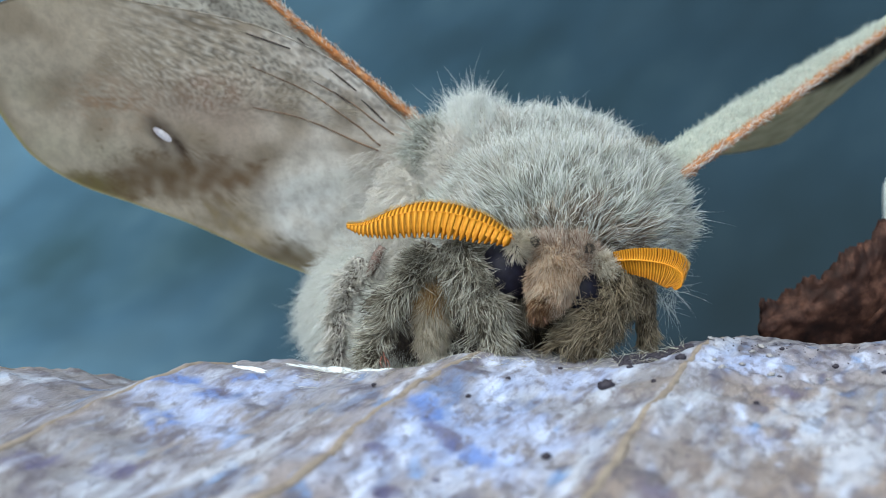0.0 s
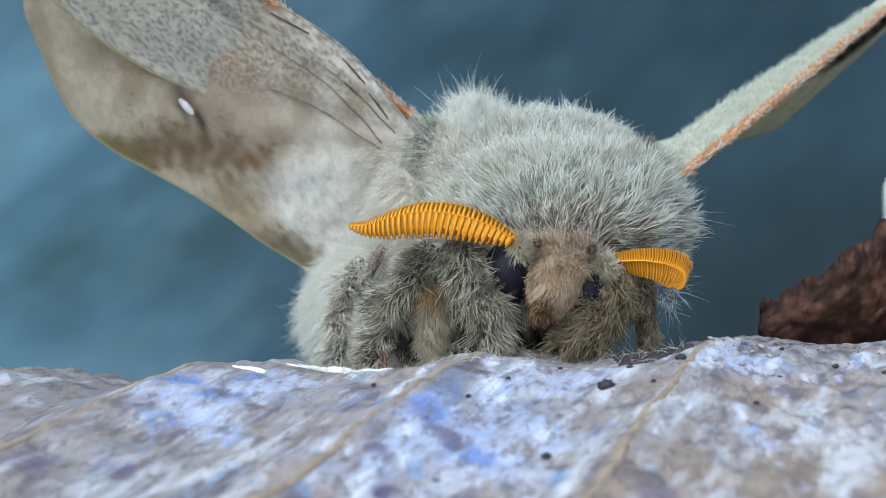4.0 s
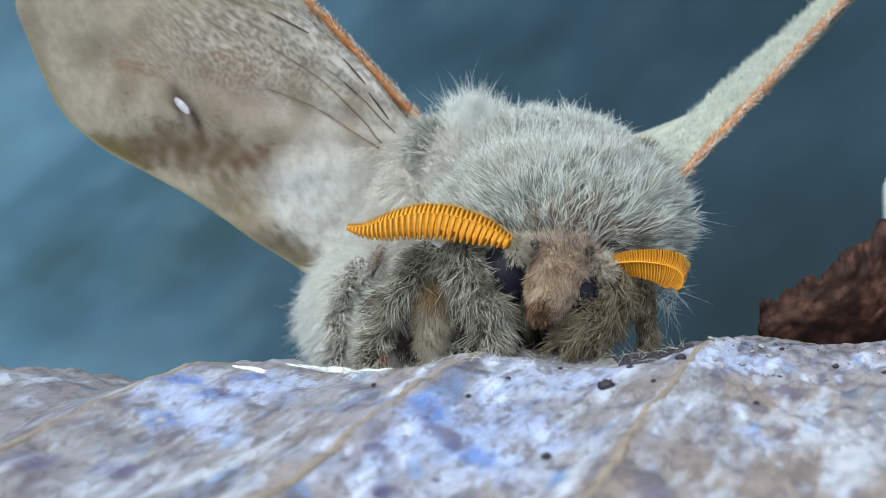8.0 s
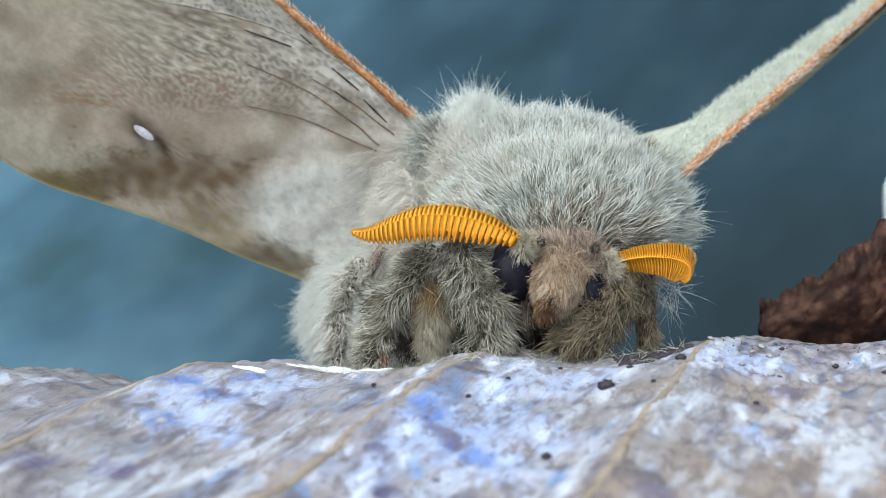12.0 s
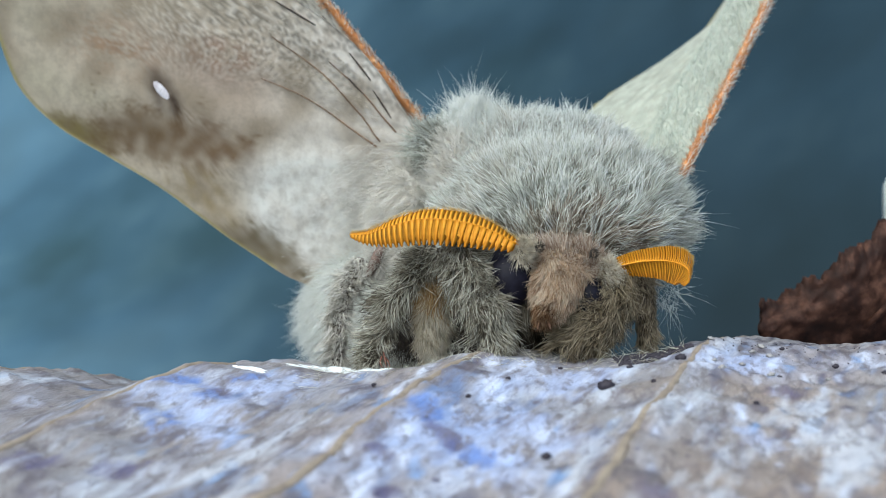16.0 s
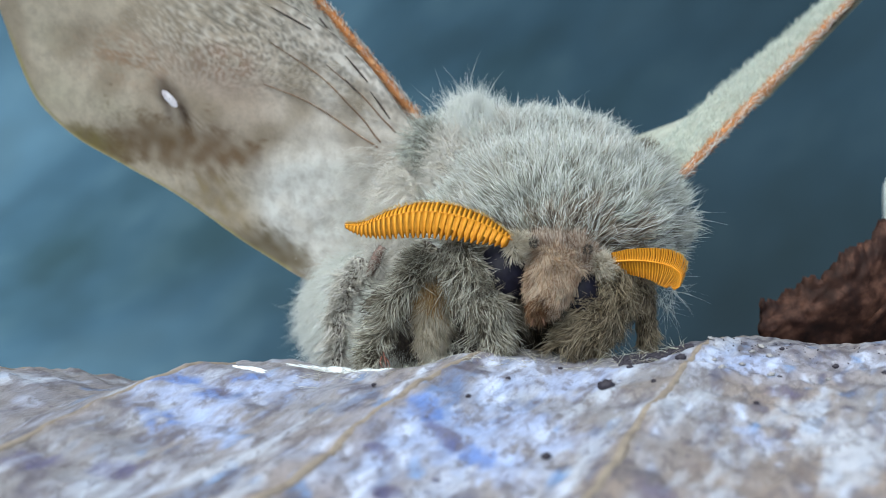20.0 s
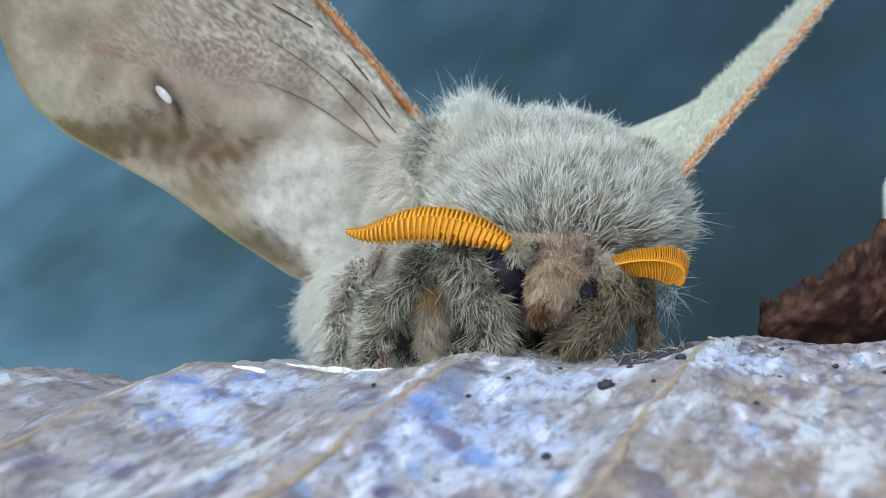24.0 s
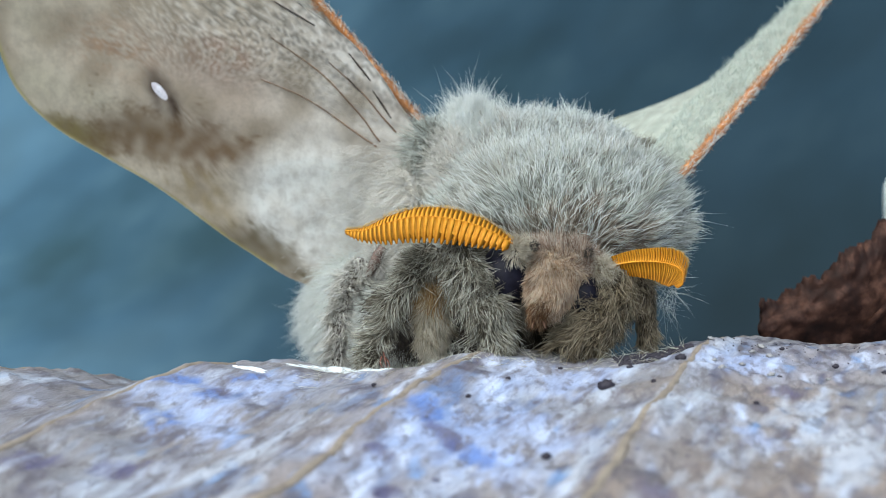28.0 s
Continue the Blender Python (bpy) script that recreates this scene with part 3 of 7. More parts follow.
def head_part():
    v1, f1 = blob((6.2, 66.7, -0.75), (2.2, 2.0, 1.5), 24, 32, 0.08)
    v2, f2 = tube([(6.45, 68.4, -0.6), (6.05, 65.8, -1.2), (5.55, 64.5, -2.4), (5.2, 64.0, -3.05)], [1.2, 1.68, 1.02, 0.5], 20, 26)
    v3, f3 = blob((5.15, 64.0, -3.05), (0.5, 0.55, 0.45), 12, 18)
    v = np.vstack([v1, v2, v3]) - BASE
    ob = part("head", mesh_of("head", v, np.vstack([f1, f2 + len(v1), f3 + len(v1) + len(v2)])), SKIN_TAN, moth, "small wedge-shaped head with tan fur")

    def coat(name, vs, fs, count, long, thick, way, lift, mat, label, pick):
        p, n = scatter(vs - BASE, fs, count)
        mid = vs.mean(0) - BASE
        n = -n if np.mean(np.einsum("ij,ij->i", n, p - mid)) < 0 else n
        k = pick(p + BASE, n)
        p, n = p[k], n[k]
        hairs(name, p, combed(n, way, lift), long + 0 * p[:, 0], thick, n * 0 + (0, -0.05, -0.05), mat, ob, label, 0.25, 0.45)
    coat("face_fur", v2, f2, 12500, 0.62, 0.02, (-0.1, -0.2, -1.0), 0.42, FUR_TAN, "short tan-brown face fur", lambda p, n: (n[:, 1] < 0.4) & (p[:, 2] < 0.2))
    coat("mouth_fur", v3, f3, 2200, 0.55, 0.018, (0, -0.4, -0.8), 0.5, FUR_RUST, "rusty fur round the mouth", lambda p, n: n[:, 1] < 0.5)
    coat("brow_fur", v1, f1, 9500, 0.75, 0.02, (0, -0.2, 0.6), 0.7, FUR_BROW, "rusty buff brow fur", lambda p, n: (n[:, 1] < 0.3) & (p[:, 2] > -1.3))
    for c, r in (((3.35, 65.7, -1.35), 1.45), ((7.55, 65.9, -2.45), 1.3)):
        ve, fe = blob(np.array(c) - BASE, (r * 0.95, r, r * 1.25), 30, 44)
        part("eye", mesh_of("eye", ve, fe), EYE, ob, "glossy black compound eye")
    for x, turn in ((4.85, -0.1), (5.2, 0.1)):
        vm, fm = tube(np.array([(x, 63.75, -3.45), (x + turn, 63.4, -3.65), (x + turn * 1.6, 63.2, -3.9)]) - BASE, [0.10, 0.10, 0.05], 12, 10)
        part("palp", mesh_of("palp", vm, fm), PALP, ob, "small red-brown mouth palp")
    for c in ((4.85, 64.35, 0.36), (7.75, 64.6, 0.02)):
        vb, fb = blob(np.array(c) - BASE, (0.15, 0.2, 0.2), 8, 12)
        p, n = scatter(vb, fb, 120)
        hairs("socket_fur", p, n + (0, -0.3, 0), 0.2 + 0 * p[:, 0], 0.02, n * 0, FUR_DARK, ob, "dark pit beside the antenna")
    for c, size in (((3.95, 64.9, 0.05), (0.42, 0.5, 0.62)), ((8.5, 65.6, -0.85), (0.62, 0.5, 0.5))):
        vb, fb = blob(np.array(c) - BASE, size, 10, 14)
        p, n = scatter(vb, fb, 1700)
        hairs("antenna_tuft", p, n * 0.8 + (0, -0.1, -0.25), 0.62 + 0 * p[:, 0], 0.016, n * 0, FUR_CREAM, ob, "buff tuft at the antenna's root", 0.25, 0.3)
    return ob


def antenna_part(name, hinge, path, rows, swell):
    """A feathered antenna: a bent shaft with two rows of close barbs; those of the lower row part at their tips."""
    pts = np.array(path) - BASE - np.array(hinge)
    v, f = tube(pts, [0.05, 0.05, 0.04, 0.03], 50, 8)
    ob = part(name, mesh_of(name, v, f), HORN, moth, "orange feathered antenna")
    for way, reach, n, widths, curl in rows:
        line = smooth_line(pts, n + 1)
        step = np.linalg.norm(np.diff(line, axis=0), axis=1)
        s = np.linspace(0, 1, 9)
        wid = np.interp(s, [0, 0.72, 0.85, 1], widths)
        arc = np.stack([0 * s, curl * (s * s - 0.35 * s), -s], 1)
        side = np.stack([wid, 0 * s, 0 * s], 1)
        ridge = np.stack([0 * s, 0.013 * (1 - 0.3 * s) + 0.06 * np.exp(-s * 14), 0 * s], 1)
        loop = np.stack([arc - side, arc + ridge, arc + side, arc - ridge], 1).reshape(-1, 3)
        shape = mesh_of("barb", loop, grid_faces(9, 4, True), False)
        for i in range(1, n):
            w = i / n
            long = reach * float(np.interp(w, np.linspace(0, 1, len(swell)), swell))
            t = Vector(line[i + 1] - line[i - 1]).normalized()
            z = -Vector(way)
            z = (z - t * z.dot(t)).normalized()
            b = part("barb", shape, HORN, ob)
            m = Matrix((t, z.cross(t), z)).transposed().to_4x4() @ Matrix.Rotation(radians(2 * math.sin(i * 2.7)), 4, "X") @ Matrix.Rotation(radians(9), 4, "Z")
            b.matrix_basis = Matrix.Translation(Vector(line[i]) * MM) @ m @ Matrix.Diagonal((step[i], long, long, 1))
        if way[2] > 0:
            w = rng.random(900)
            at = np.stack([np.interp(w, np.linspace(0, 1, n + 1), line[:, k]) for k in range(3)], 1)
            up = unit(np.array(way))
            at = at + up * (reach * np.interp(w, np.linspace(0, 1, len(swell)), swell) * rng.uniform(0.75, 0.98, 900))[:, None]
            hairs("barb_fringe", at, 0 * at + up + (0, -0.3, 0), 0.13 + 0 * w, 0.011, 0 * at, FUR_HORN, ob, "fine yellow fringe on the barbs", 0.5)
    return ob


def leg(name, path, radii, count, length, mat, comb, squash=1.0, label="furry grey leg", lift=0.22, guard=None):
    v, f = tube(np.array(path) - BASE, radii, 26, 14, squash)
    ob = part(name, mesh_of(name, v, f), SKIN, moth, label)
    p, n = scatter(v, f, count)
    n = -n if np.mean(np.einsum("ij,ij->i", n, p - p.mean(0))) < 0 else n
    keep = n[:, 1] < 0.6
    p, n = p[keep], n[keep]
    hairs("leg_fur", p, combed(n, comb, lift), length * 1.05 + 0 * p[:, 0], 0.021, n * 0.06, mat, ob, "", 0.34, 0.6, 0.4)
    p, n = p[::5] + n[::5] * 0.12, n[::5]
    hairs("guard_fur", p, combed(n, comb, lift + 0.25), length * 1.15 + 0 * p[:, 0], 0.025, rng.normal(0, 0.3, p.shape), guard or FUR_GUARD, ob, "longer pale hairs", 0.35, 0.5, 0.4)
    return ob


def foot(x, y):
    return (x, y, float(leaf_z(x, y)) + 0.15)


def legs_parts():
    leg("foreleg", [(0.6, 66.6, 0.0), (1.5, 65.4, -1.6), (2.35, 64.7, -3.4), foot(3.0, 64.2)], [1.0, 1.1, 0.85, 0.5], 7500, 0.95, FUR_LEG, (0.25, -0.2, -0.8))
    leg("foreleg", [(9.4, 67.0, -1.3), (8.7, 66.2, -3.0), (7.7, 65.6, -4.4), foot(6.4, 65.0)], [1.1, 1.4, 1.35, 0.7], 8500, 0.85, FUR_LEG_BROWN, (-0.5, -0.2, -0.7), 1.0, "furry olive-brown leg", 0.22, FUR_GUARD_BROWN)
    b = leg("middle_leg", [(-0.6, 68.2, 0.0), (-1.9, 67.4, -1.8), (-3.1, 66.9, -3.6), foot(-4.1, 66.5)], [0.72, 0.62, 0.5, 0.35], 6000, 0.85, FUR_LEG, (-0.55, -0.15, -0.55), 1.0, "furry grey leg with long pale hairs", 0.4)
    leg("middle_leg", [(10.7, 68.4, -0.9), (11.1, 67.6, -2.9), (11.25, 67.2, -4.8), foot(11.35, 67)], [0.9, 0.55, 0.38, 0.32], 3600, 0.5, FUR_LEG_BROWN, (0.0, -0.2, -0.8), 1.0, "slender olive-brown leg", 0.22, FUR_GUARD_BROWN)
    leg("hind_leg", [(-4.8, 73, -0.8), (-5.8, 72.0, -2.4), (-6.1, 71.2, -4.4), foot(-6.2, 70.8)], [0.5, 0.5, 0.45, 0.3], 3600, 0.8, FUR_DUSK, (-0.2, -0.2, -0.8), 1.0, "dusky grey furry leg", 0.22, FUR_SOFT)
    # the claws on the foot
    x0, y0 = -3.1, 65.3
    z0 = float(leaf_z(x0, y0))
    for dx, dz in ((-0.26, 0.75), (0.0, 0.95), (0.2, 0.7)):
        v, f = tube(np.array([(x0 - 0.1 + dx * 0.4, y0 + 0.3, z0 + dz), (x0 + dx, y0 - 0.1, z0 + dz * 0.62), (x0 + dx * 0.7 + 0.1, y0 - 0.25, z0 + 0.12)]) - BASE, [0.06, 0.05, 0.015], 12, 8)
        part("claw", mesh_of("claw", v, f), CLAW, b, "red-brown claw")
    v, f = tube(np.array([(-3.5, 70.4, 0.1), (-3.9, 70.2, -0.7), (-4.3, 70.3, -1.6)]) - BASE, [0.28, 0.34, 0.2], 14, 12)
    ob = part("leg_joint", mesh_of("leg_joint", v, f), SKIN_ROSE, moth, "bare pinkish leg joint")
    p, n = scatter(v, f, 380)
    hairs("joint_fur", p, 0.6 * unit(p - v.mean(0)) + (-0.2, -0.3, -0.5), 0.5 + 0 * p[:, 0], 0.016, 0 * p, FUR_DUSK, ob, "", 0.4)
    v, f = blob(np.array((-0.6, 67.6, -3.9)) - BASE, (0.85, 0.8, 2.2), 18, 24, 0.1)
    ob = part("coxa", mesh_of("coxa", v, f), SKIN_TAN, moth, "cream-furred leg base")
    p, n = scatter(v, f, 6500)
    p, n = p[n[:, 1] < 0.5], n[n[:, 1] < 0.5]
    top = p[:, 2] + rng.normal(0, 0.4, len(p)) > 3.3
    for k, mat, name in ((top, FUR_AMBER, "amber_fur"), (~top, FUR_CREAM, "coxa_fur")):
        hairs(name, p[k], combed(n[k], (0.1, -0.2, -0.9), 0.3), 0.95 + 0 * p[k, 0], 0.017, n[k] * 0, mat, ob, "", 0.25, 0.3)
    # the belly's dark colour paints the shade seen between the legs
    v, f = blob(np.array((2.9, 71, -3.7)) - BASE, (7.4, 3.6, 3.1), 20, 30, 0.08)
    ob = part("belly", mesh_of("belly", v, f), SKIN, moth, "furry underside painted dark for the shade between the legs")
    p, n = scatter(v, f, 6000)
    hairs("belly_fur", p[n[:, 1] < 0.3], (n * 0.5 + (0, -0.2, -0.6))[n[:, 1] < 0.3], 1.1 + 0 * p[n[:, 1] < 0.3, 0], 0.018, 0 * n[n[:, 1] < 0.3], FUR_DARK, ob)
    # long loose strands hang from the throat between the forelegs
    p = np.c_[rng.uniform(3.2, 4.6, 160), rng.uniform(64.8, 65.6, 160), rng.uniform(-3.6, -2.4, 160)] - BASE
    hairs("throat_fur", p, 0 * p + (0.12, -0.1, -1), 1.7 + 0 * p[:, 0], 0.016, rng.normal(0, 0.2, p.shape), FUR_LEG, ob, "loose strands under the head", 0.15, 0.5)


def abdomen_part():
    v, f = blob(np.array((-4.9, 82.0, -4.6)) - BASE, (4.0, 6.5, 4.6), 26, 36, 0.08, 25)
    ob = part("abdomen", mesh_of("abdomen", v, f), SKIN_PALE, moth, "fluffy white abdomen")
    p, n = scatter(v, f, 18000)
    keep = n[:, 1] < 0.6
    p, n = p[keep], n[keep]
    hairs("abdomen_fur", p, combed(n, (-0.35, 0, -0.8), 0.4), 1.3 + 0 * p[:, 0], 0.02, n * 0, FUR_WHITE, ob, "long soft white fur", 0.3, 0.2)
    v2, f2 = blob(np.array((-2.3, 77, 1.0)) - BASE, (2.1, 2.6, 4.4), 20, 28, 0.08)
    ob2 = part("flank", mesh_of("flank", v2, f2), SKIN_PALE, moth, "pale furry flank under the wing")
    p, n = scatter(v2, f2, 12000)
    keep = n[:, 1] < 0.5
    p, n = p[keep], n[keep]
    hairs("flank_fur", p, combed(n, (-0.7, -0.1, -0.5), 0.4), 1.2 + 0 * p[:, 0], 0.018, n * 0, FUR_SOFT, ob2, "soft white fur", 0.35, 0.3)


def pleat_of(u, v, wave=0.05):
    return wave * np.sin(np.arctan2(v + 0.5, u + 4.0) * 26) + 0.009 * wave * u ** 2


def wing_part(name, outline, e1, e2, label, tint, under=None, camber=None, thick=0.16):
    """A wing: a thin sheet inside a smooth outline, with shallow pleats; its colours laid on the mesh."""
    e1, e2 = np.array(e1), np.array(e2)
    e3 = np.cross(e1, e2)
    o = np.array(outline + outline[:1], float)
    o = smooth_line(o, 261)[:-1]
    c = o.mean(0)
    rings, cols = 54, len(o)
    k = np.linspace(0.0, 1, rings) ** 0.8 + 1e-5
    uv = (c + (o - c)[None] * k[:, None, None]).reshape(-1, 2)
    pleat = pleat_of(uv[:, 0], uv[:, 1]) if camber is None else camber(uv[:, 0], uv[:, 1])
    top = uv[:, :1] * e1 + uv[:, 1:] * e2 + pleat[:, None] * e3
    n = len(top)
    f = grid_faces(rings, cols, True)
    rim = np.arange((rings - 1) * cols, rings * cols)
    nxt = np.roll(rim, -1)
    v = np.vstack([top, top - e3 * thick])
    me = mesh_of(name, v, np.vstack([f, f[:, ::-1] + n, np.c_[rim, rim + n, nxt + n, nxt]]))
    col = tint(uv[:, 0], uv[:, 1])
    col = layer(col, (0.46, 0.40, 0.18), np.repeat(np.clip((k - 0.965) / 0.02, 0, 0.75), cols) * (uv[:, 0] > 8) * np.clip((uv[:, 1] + 4) / 3, 0, 1))
    at = me.attributes.new("tint", "FLOAT_COLOR", "POINT")
    col = np.vstack([col, under(uv[:, 0], uv[:, 1]) if under else col])
    at.data.foreach_set("color", np.c_[np.clip(col * 1.1, 0, 0.95), np.ones(len(col))].astype(np.float32).ravel())
    return part(name, me, WING, moth, label), e1, e2, e3


def layer(base, colour, amount):
    a = np.clip(amount, 0, 1)[:, None]
    return base * (1 - a) + np.array(colour) * a


def near(u, v, cu, cv, ru, rv):
    return np.exp(-((u - cu) / ru) ** 2 - ((v - cv) / rv) ** 2)


def stain(u, v, cu, cv, ru, rv, ragged):
    """A blot with a full middle and a ragged rim."""
    return np.exp(-((((u - cu) / ru) ** 2 + ((v - cv) / rv) ** 2) * (1 - 0.55 * ragged)) ** 2)


def hind_tint(u, v):
    """Cream to pinkish grey, white at the root, brown and olive stains, a dark ring round the eyespot."""
    q = np.c_[u, v, 0 * u]
    n1, n2, n3 = wobble(q, 0.35, 1.0, 2.0), wobble(q, 1.1, 1.0, 7.0), wobble(q, 3.8, 1.0, 13.0)
    c = np.array((0.66, 0.58, 0.475)) * np.ones((len(u), 3))
    c = layer(c, (0.56, 0.45, 0.38), near(u, v, 13, -1.5, 6, 3.0) * 0.7)
    c = layer(c, (0.85, 0.81, 0.76), np.clip((11 - u) / 6, 0, 1) * np.clip((5 - v) / 4, 0, 1) * 0.82)
    c = layer(c, (0.42, 0.34, 0.25), np.clip(n1 * 1.8 + 0.25 * np.clip((u - 16) / 6, 0, 1), 0, 0.7))
    c = layer(c, (0.66, 0.60, 0.48), near(u, v, 26.5, 1.2, 2.2, 1.6) + near(u, v, 22, 1.6, 2.0, 1.0) * 0.8 + near(u, v, 27, -3, 2.0, 1.4) * 0.6)
    c = layer(c, (0.24, 0.22, 0.19), np.clip((-v - 0.5) / 3.5, 0, 1) * np.clip((20 - u) / 6, 0, 1) * np.clip(0.05 + 0.5 * n2 + 1.9 * n3, 0, 0.7))
    c = layer(c, (0.92, 0.90, 0.86), np.clip((-v - 1.0) / 3.5, 0, 1) * np.clip((22 - u) / 6, 0, 1) * np.clip(-n3 * 1.6, 0, 0.5))
    c = layer(c, (0.48, 0.30, 0.19), near(u, v, 20.5, -2.4, 3.5, 1.6) * np.clip(0.35 + n2 + n3, 0, 0.8))
    c = layer(c, (0.50, 0.29, 0.20), near(u, v, 13, -3.0, 2.5, 1.2) * np.clip(0.2 + n2 + n3, 0, 0.7))
    c = layer(c, (0.24, 0.185, 0.06), stain(u, v, 24.0, 4.3, 3.0, 1.3, n1 + n2 + n3) * 0.9)
    c = layer(c, (0.22, 0.145, 0.08), stain(u, v, 17.6, 3.4, 5.6, 2.0, n1 + n2 + n3) * (0.8 + 0.4 * n2))
    c = layer(c, (0.25, 0.165, 0.10), stain(u, v, 13.2, 3.0, 2.8, 1.6, n1 + n2 + n3) * (0.72 + 0.5 * n2))
    c = layer(c, (0.46, 0.36, 0.22), stain(u, v, 13, 7.0, 3.8, 1.8, n1 + n2 + n3) * (0.55 + n2))
    c = layer(c, (0.88, 0.86, 0.82), np.clip(near(u, v, 5.0, 5.8, 6.0, 4.4) * 3.2 - 0.7, 0, 0.97) * np.clip(1.0 + 0.3 * n1 + 0.2 * n2, 0, 1))
    c = layer(c, (0.20, 0.155, 0.085), stain(u, v, 9.8, 9.7, 3.6, 1.5, n1 + n2 + n3) * (0.85 + 0.4 * n2))
    p, q2 = (v * 0.75 - (u - 17.2) * 0.66), ((u - 17.2) * 0.75 + v * 0.66)
    return layer(c, (0.055, 0.03, 0.02), np.exp(-(((p - 0.25) / 1.6) ** 2 + (q2 / 0.95) ** 2) ** 1.5) * (0.9 + n2))


def fore_tint(u, v):
    q = np.c_[u, v, 0 * u]
    n1, n2 = wobble(q, 0.4, 1.0, 4.0), wobble(q, 1.2, 1.0, 11.0)
    c = np.array((0.80, 0.77, 0.71)) * np.ones((len(u), 3))
    c = layer(c, (0.24, 0.22, 0.19), np.clip(0.05 + 0.5 * n2 + 1.9 * wobble(q, 3.8, 1.0, 13.0), 0, 0.7))
    c = layer(c, (0.015, 0.010, 0.012), np.clip(2.2 - np.abs(v - 2.7) / 0.30, 0, 1) * np.clip((u - 5) / 0.8, 0, 1) * np.clip((24 - u) / 2, 0, 1) * 0.3)
    return c


def dull_tint(u, v):
    q = np.c_[u, v, 0 * u]
    c = np.array((0.15, 0.125, 0.085)) * np.ones((len(u), 3))
    c = layer(c, (0.24, 0.21, 0.145), np.clip(wobble(q, 0.5, 1.2, 4.0) + 0.3, 0, 1))
    return layer(c, (0.13, 0.10, 0.07), near(u, v, 5, 3, 3, 2.0) * 0.7)


def fore_under_tint(u, v):
    q = np.c_[u, v, 0 * u]
    c = np.array((0.46, 0.43, 0.34)) * np.ones((len(u), 3))
    c = layer(c, (0.30, 0.28, 0.21), 0.3 + wobble(q, 0.8, 1.0, 6.0))
    c = layer(c, (0.014, 0.010, 0.011), np.clip((5.6 - v) / 0.8, 0, 1) * np.clip((v - 0.7) / 0.5, 0, 1) * np.clip((u - 8 + wobble(q, 0.7, 1.5, 3.0)) / 0.8, 0, 1))
    return layer(c, (0.8, 0.8, 0.8), np.clip(near(u, v, 15.5, 7.2, 0.7, 0.6) * 2 - 0.8, 0, 1))


def fore_top_tint(u, v):
    q = np.c_[u, v, 0 * u]
    n2 = wobble(q, 1.2, 1.0, 11.0)
    c = np.array((0.68, 0.71, 0.62)) * np.ones((len(u), 3))
    return layer(c, (0.50, 0.53, 0.46), 0.35 + n2)


def rib(name, uv, frame_of, radii, mat, parent, label, lift=0.1, n=40):
    e1, e2, e3 = frame_of
    uv = smooth_line(uv, 16)
    p = np.array([a * e1 + b * e2 + (lift + pleat_of(a, b) * (lift != 0)) * e3 for a, b in uv])
    v, f = tube(p, radii, n, 8)
    ob = part(name, mesh_of(name, v, f), mat, parent, label)
    return ob, v, f


HIND_OUT = [(-0.8, -0.9), (2.0, -4.0), (4.8, -6.1), (9.4, -8.0), (17.0, -9.4), (22.6, -9.8), (27.1, -9.2), (29.8, -7.6), (31.0, -5.6), (30.4, -3.0),
            (29.2, 0.2), (27.8, 2.4), (25.0, 4.3), (21.0, 5.6), (17.5, 6.7), (14.0, 8.3), (9.3, 10.3), (6.2, 11.2), (3.4, 11.0), (0.5, 4.0)]
FORE_OUT = [(-0.2, 0.0), (3.4, 0.0), (11.0, 0.0), (18.8, 0.0), (24.6, 0.0), (30.0, 0.4), (32.2, 2.6), (30.7, 7.1), (25.8, 10.7), (19.0, 11.0),
            (10.9, 8.6), (1.1, 4.1), (-0.6, 2.0)]


FORE_LEFT_OUT = [(-0.4, 0.0), (3.4, 0.0), (11.0, 0.0), (18.8, 0.0), (24.6, 0.0), (32.0, 0.6), (36.2, 3.6), (33.7, 8.1), (27.8, 13.0), (19.0, 15.6),
                 (10.9, 14.2), (3.6, 10.4), (-1.0, 3.6)]


def arch(u, v):
    """The forewing's front edge is rolled down, its outer hind part twisted below it."""
    return 1.7 * np.exp(-((v - 2.4) / 1.8) ** 2) - 0.028 * np.clip(u - 9, 0, 16) * v + 0.08 * np.clip(v - 3, 0, 14) - 0.28 + 0.04 * np.sin(v * 5 + u)


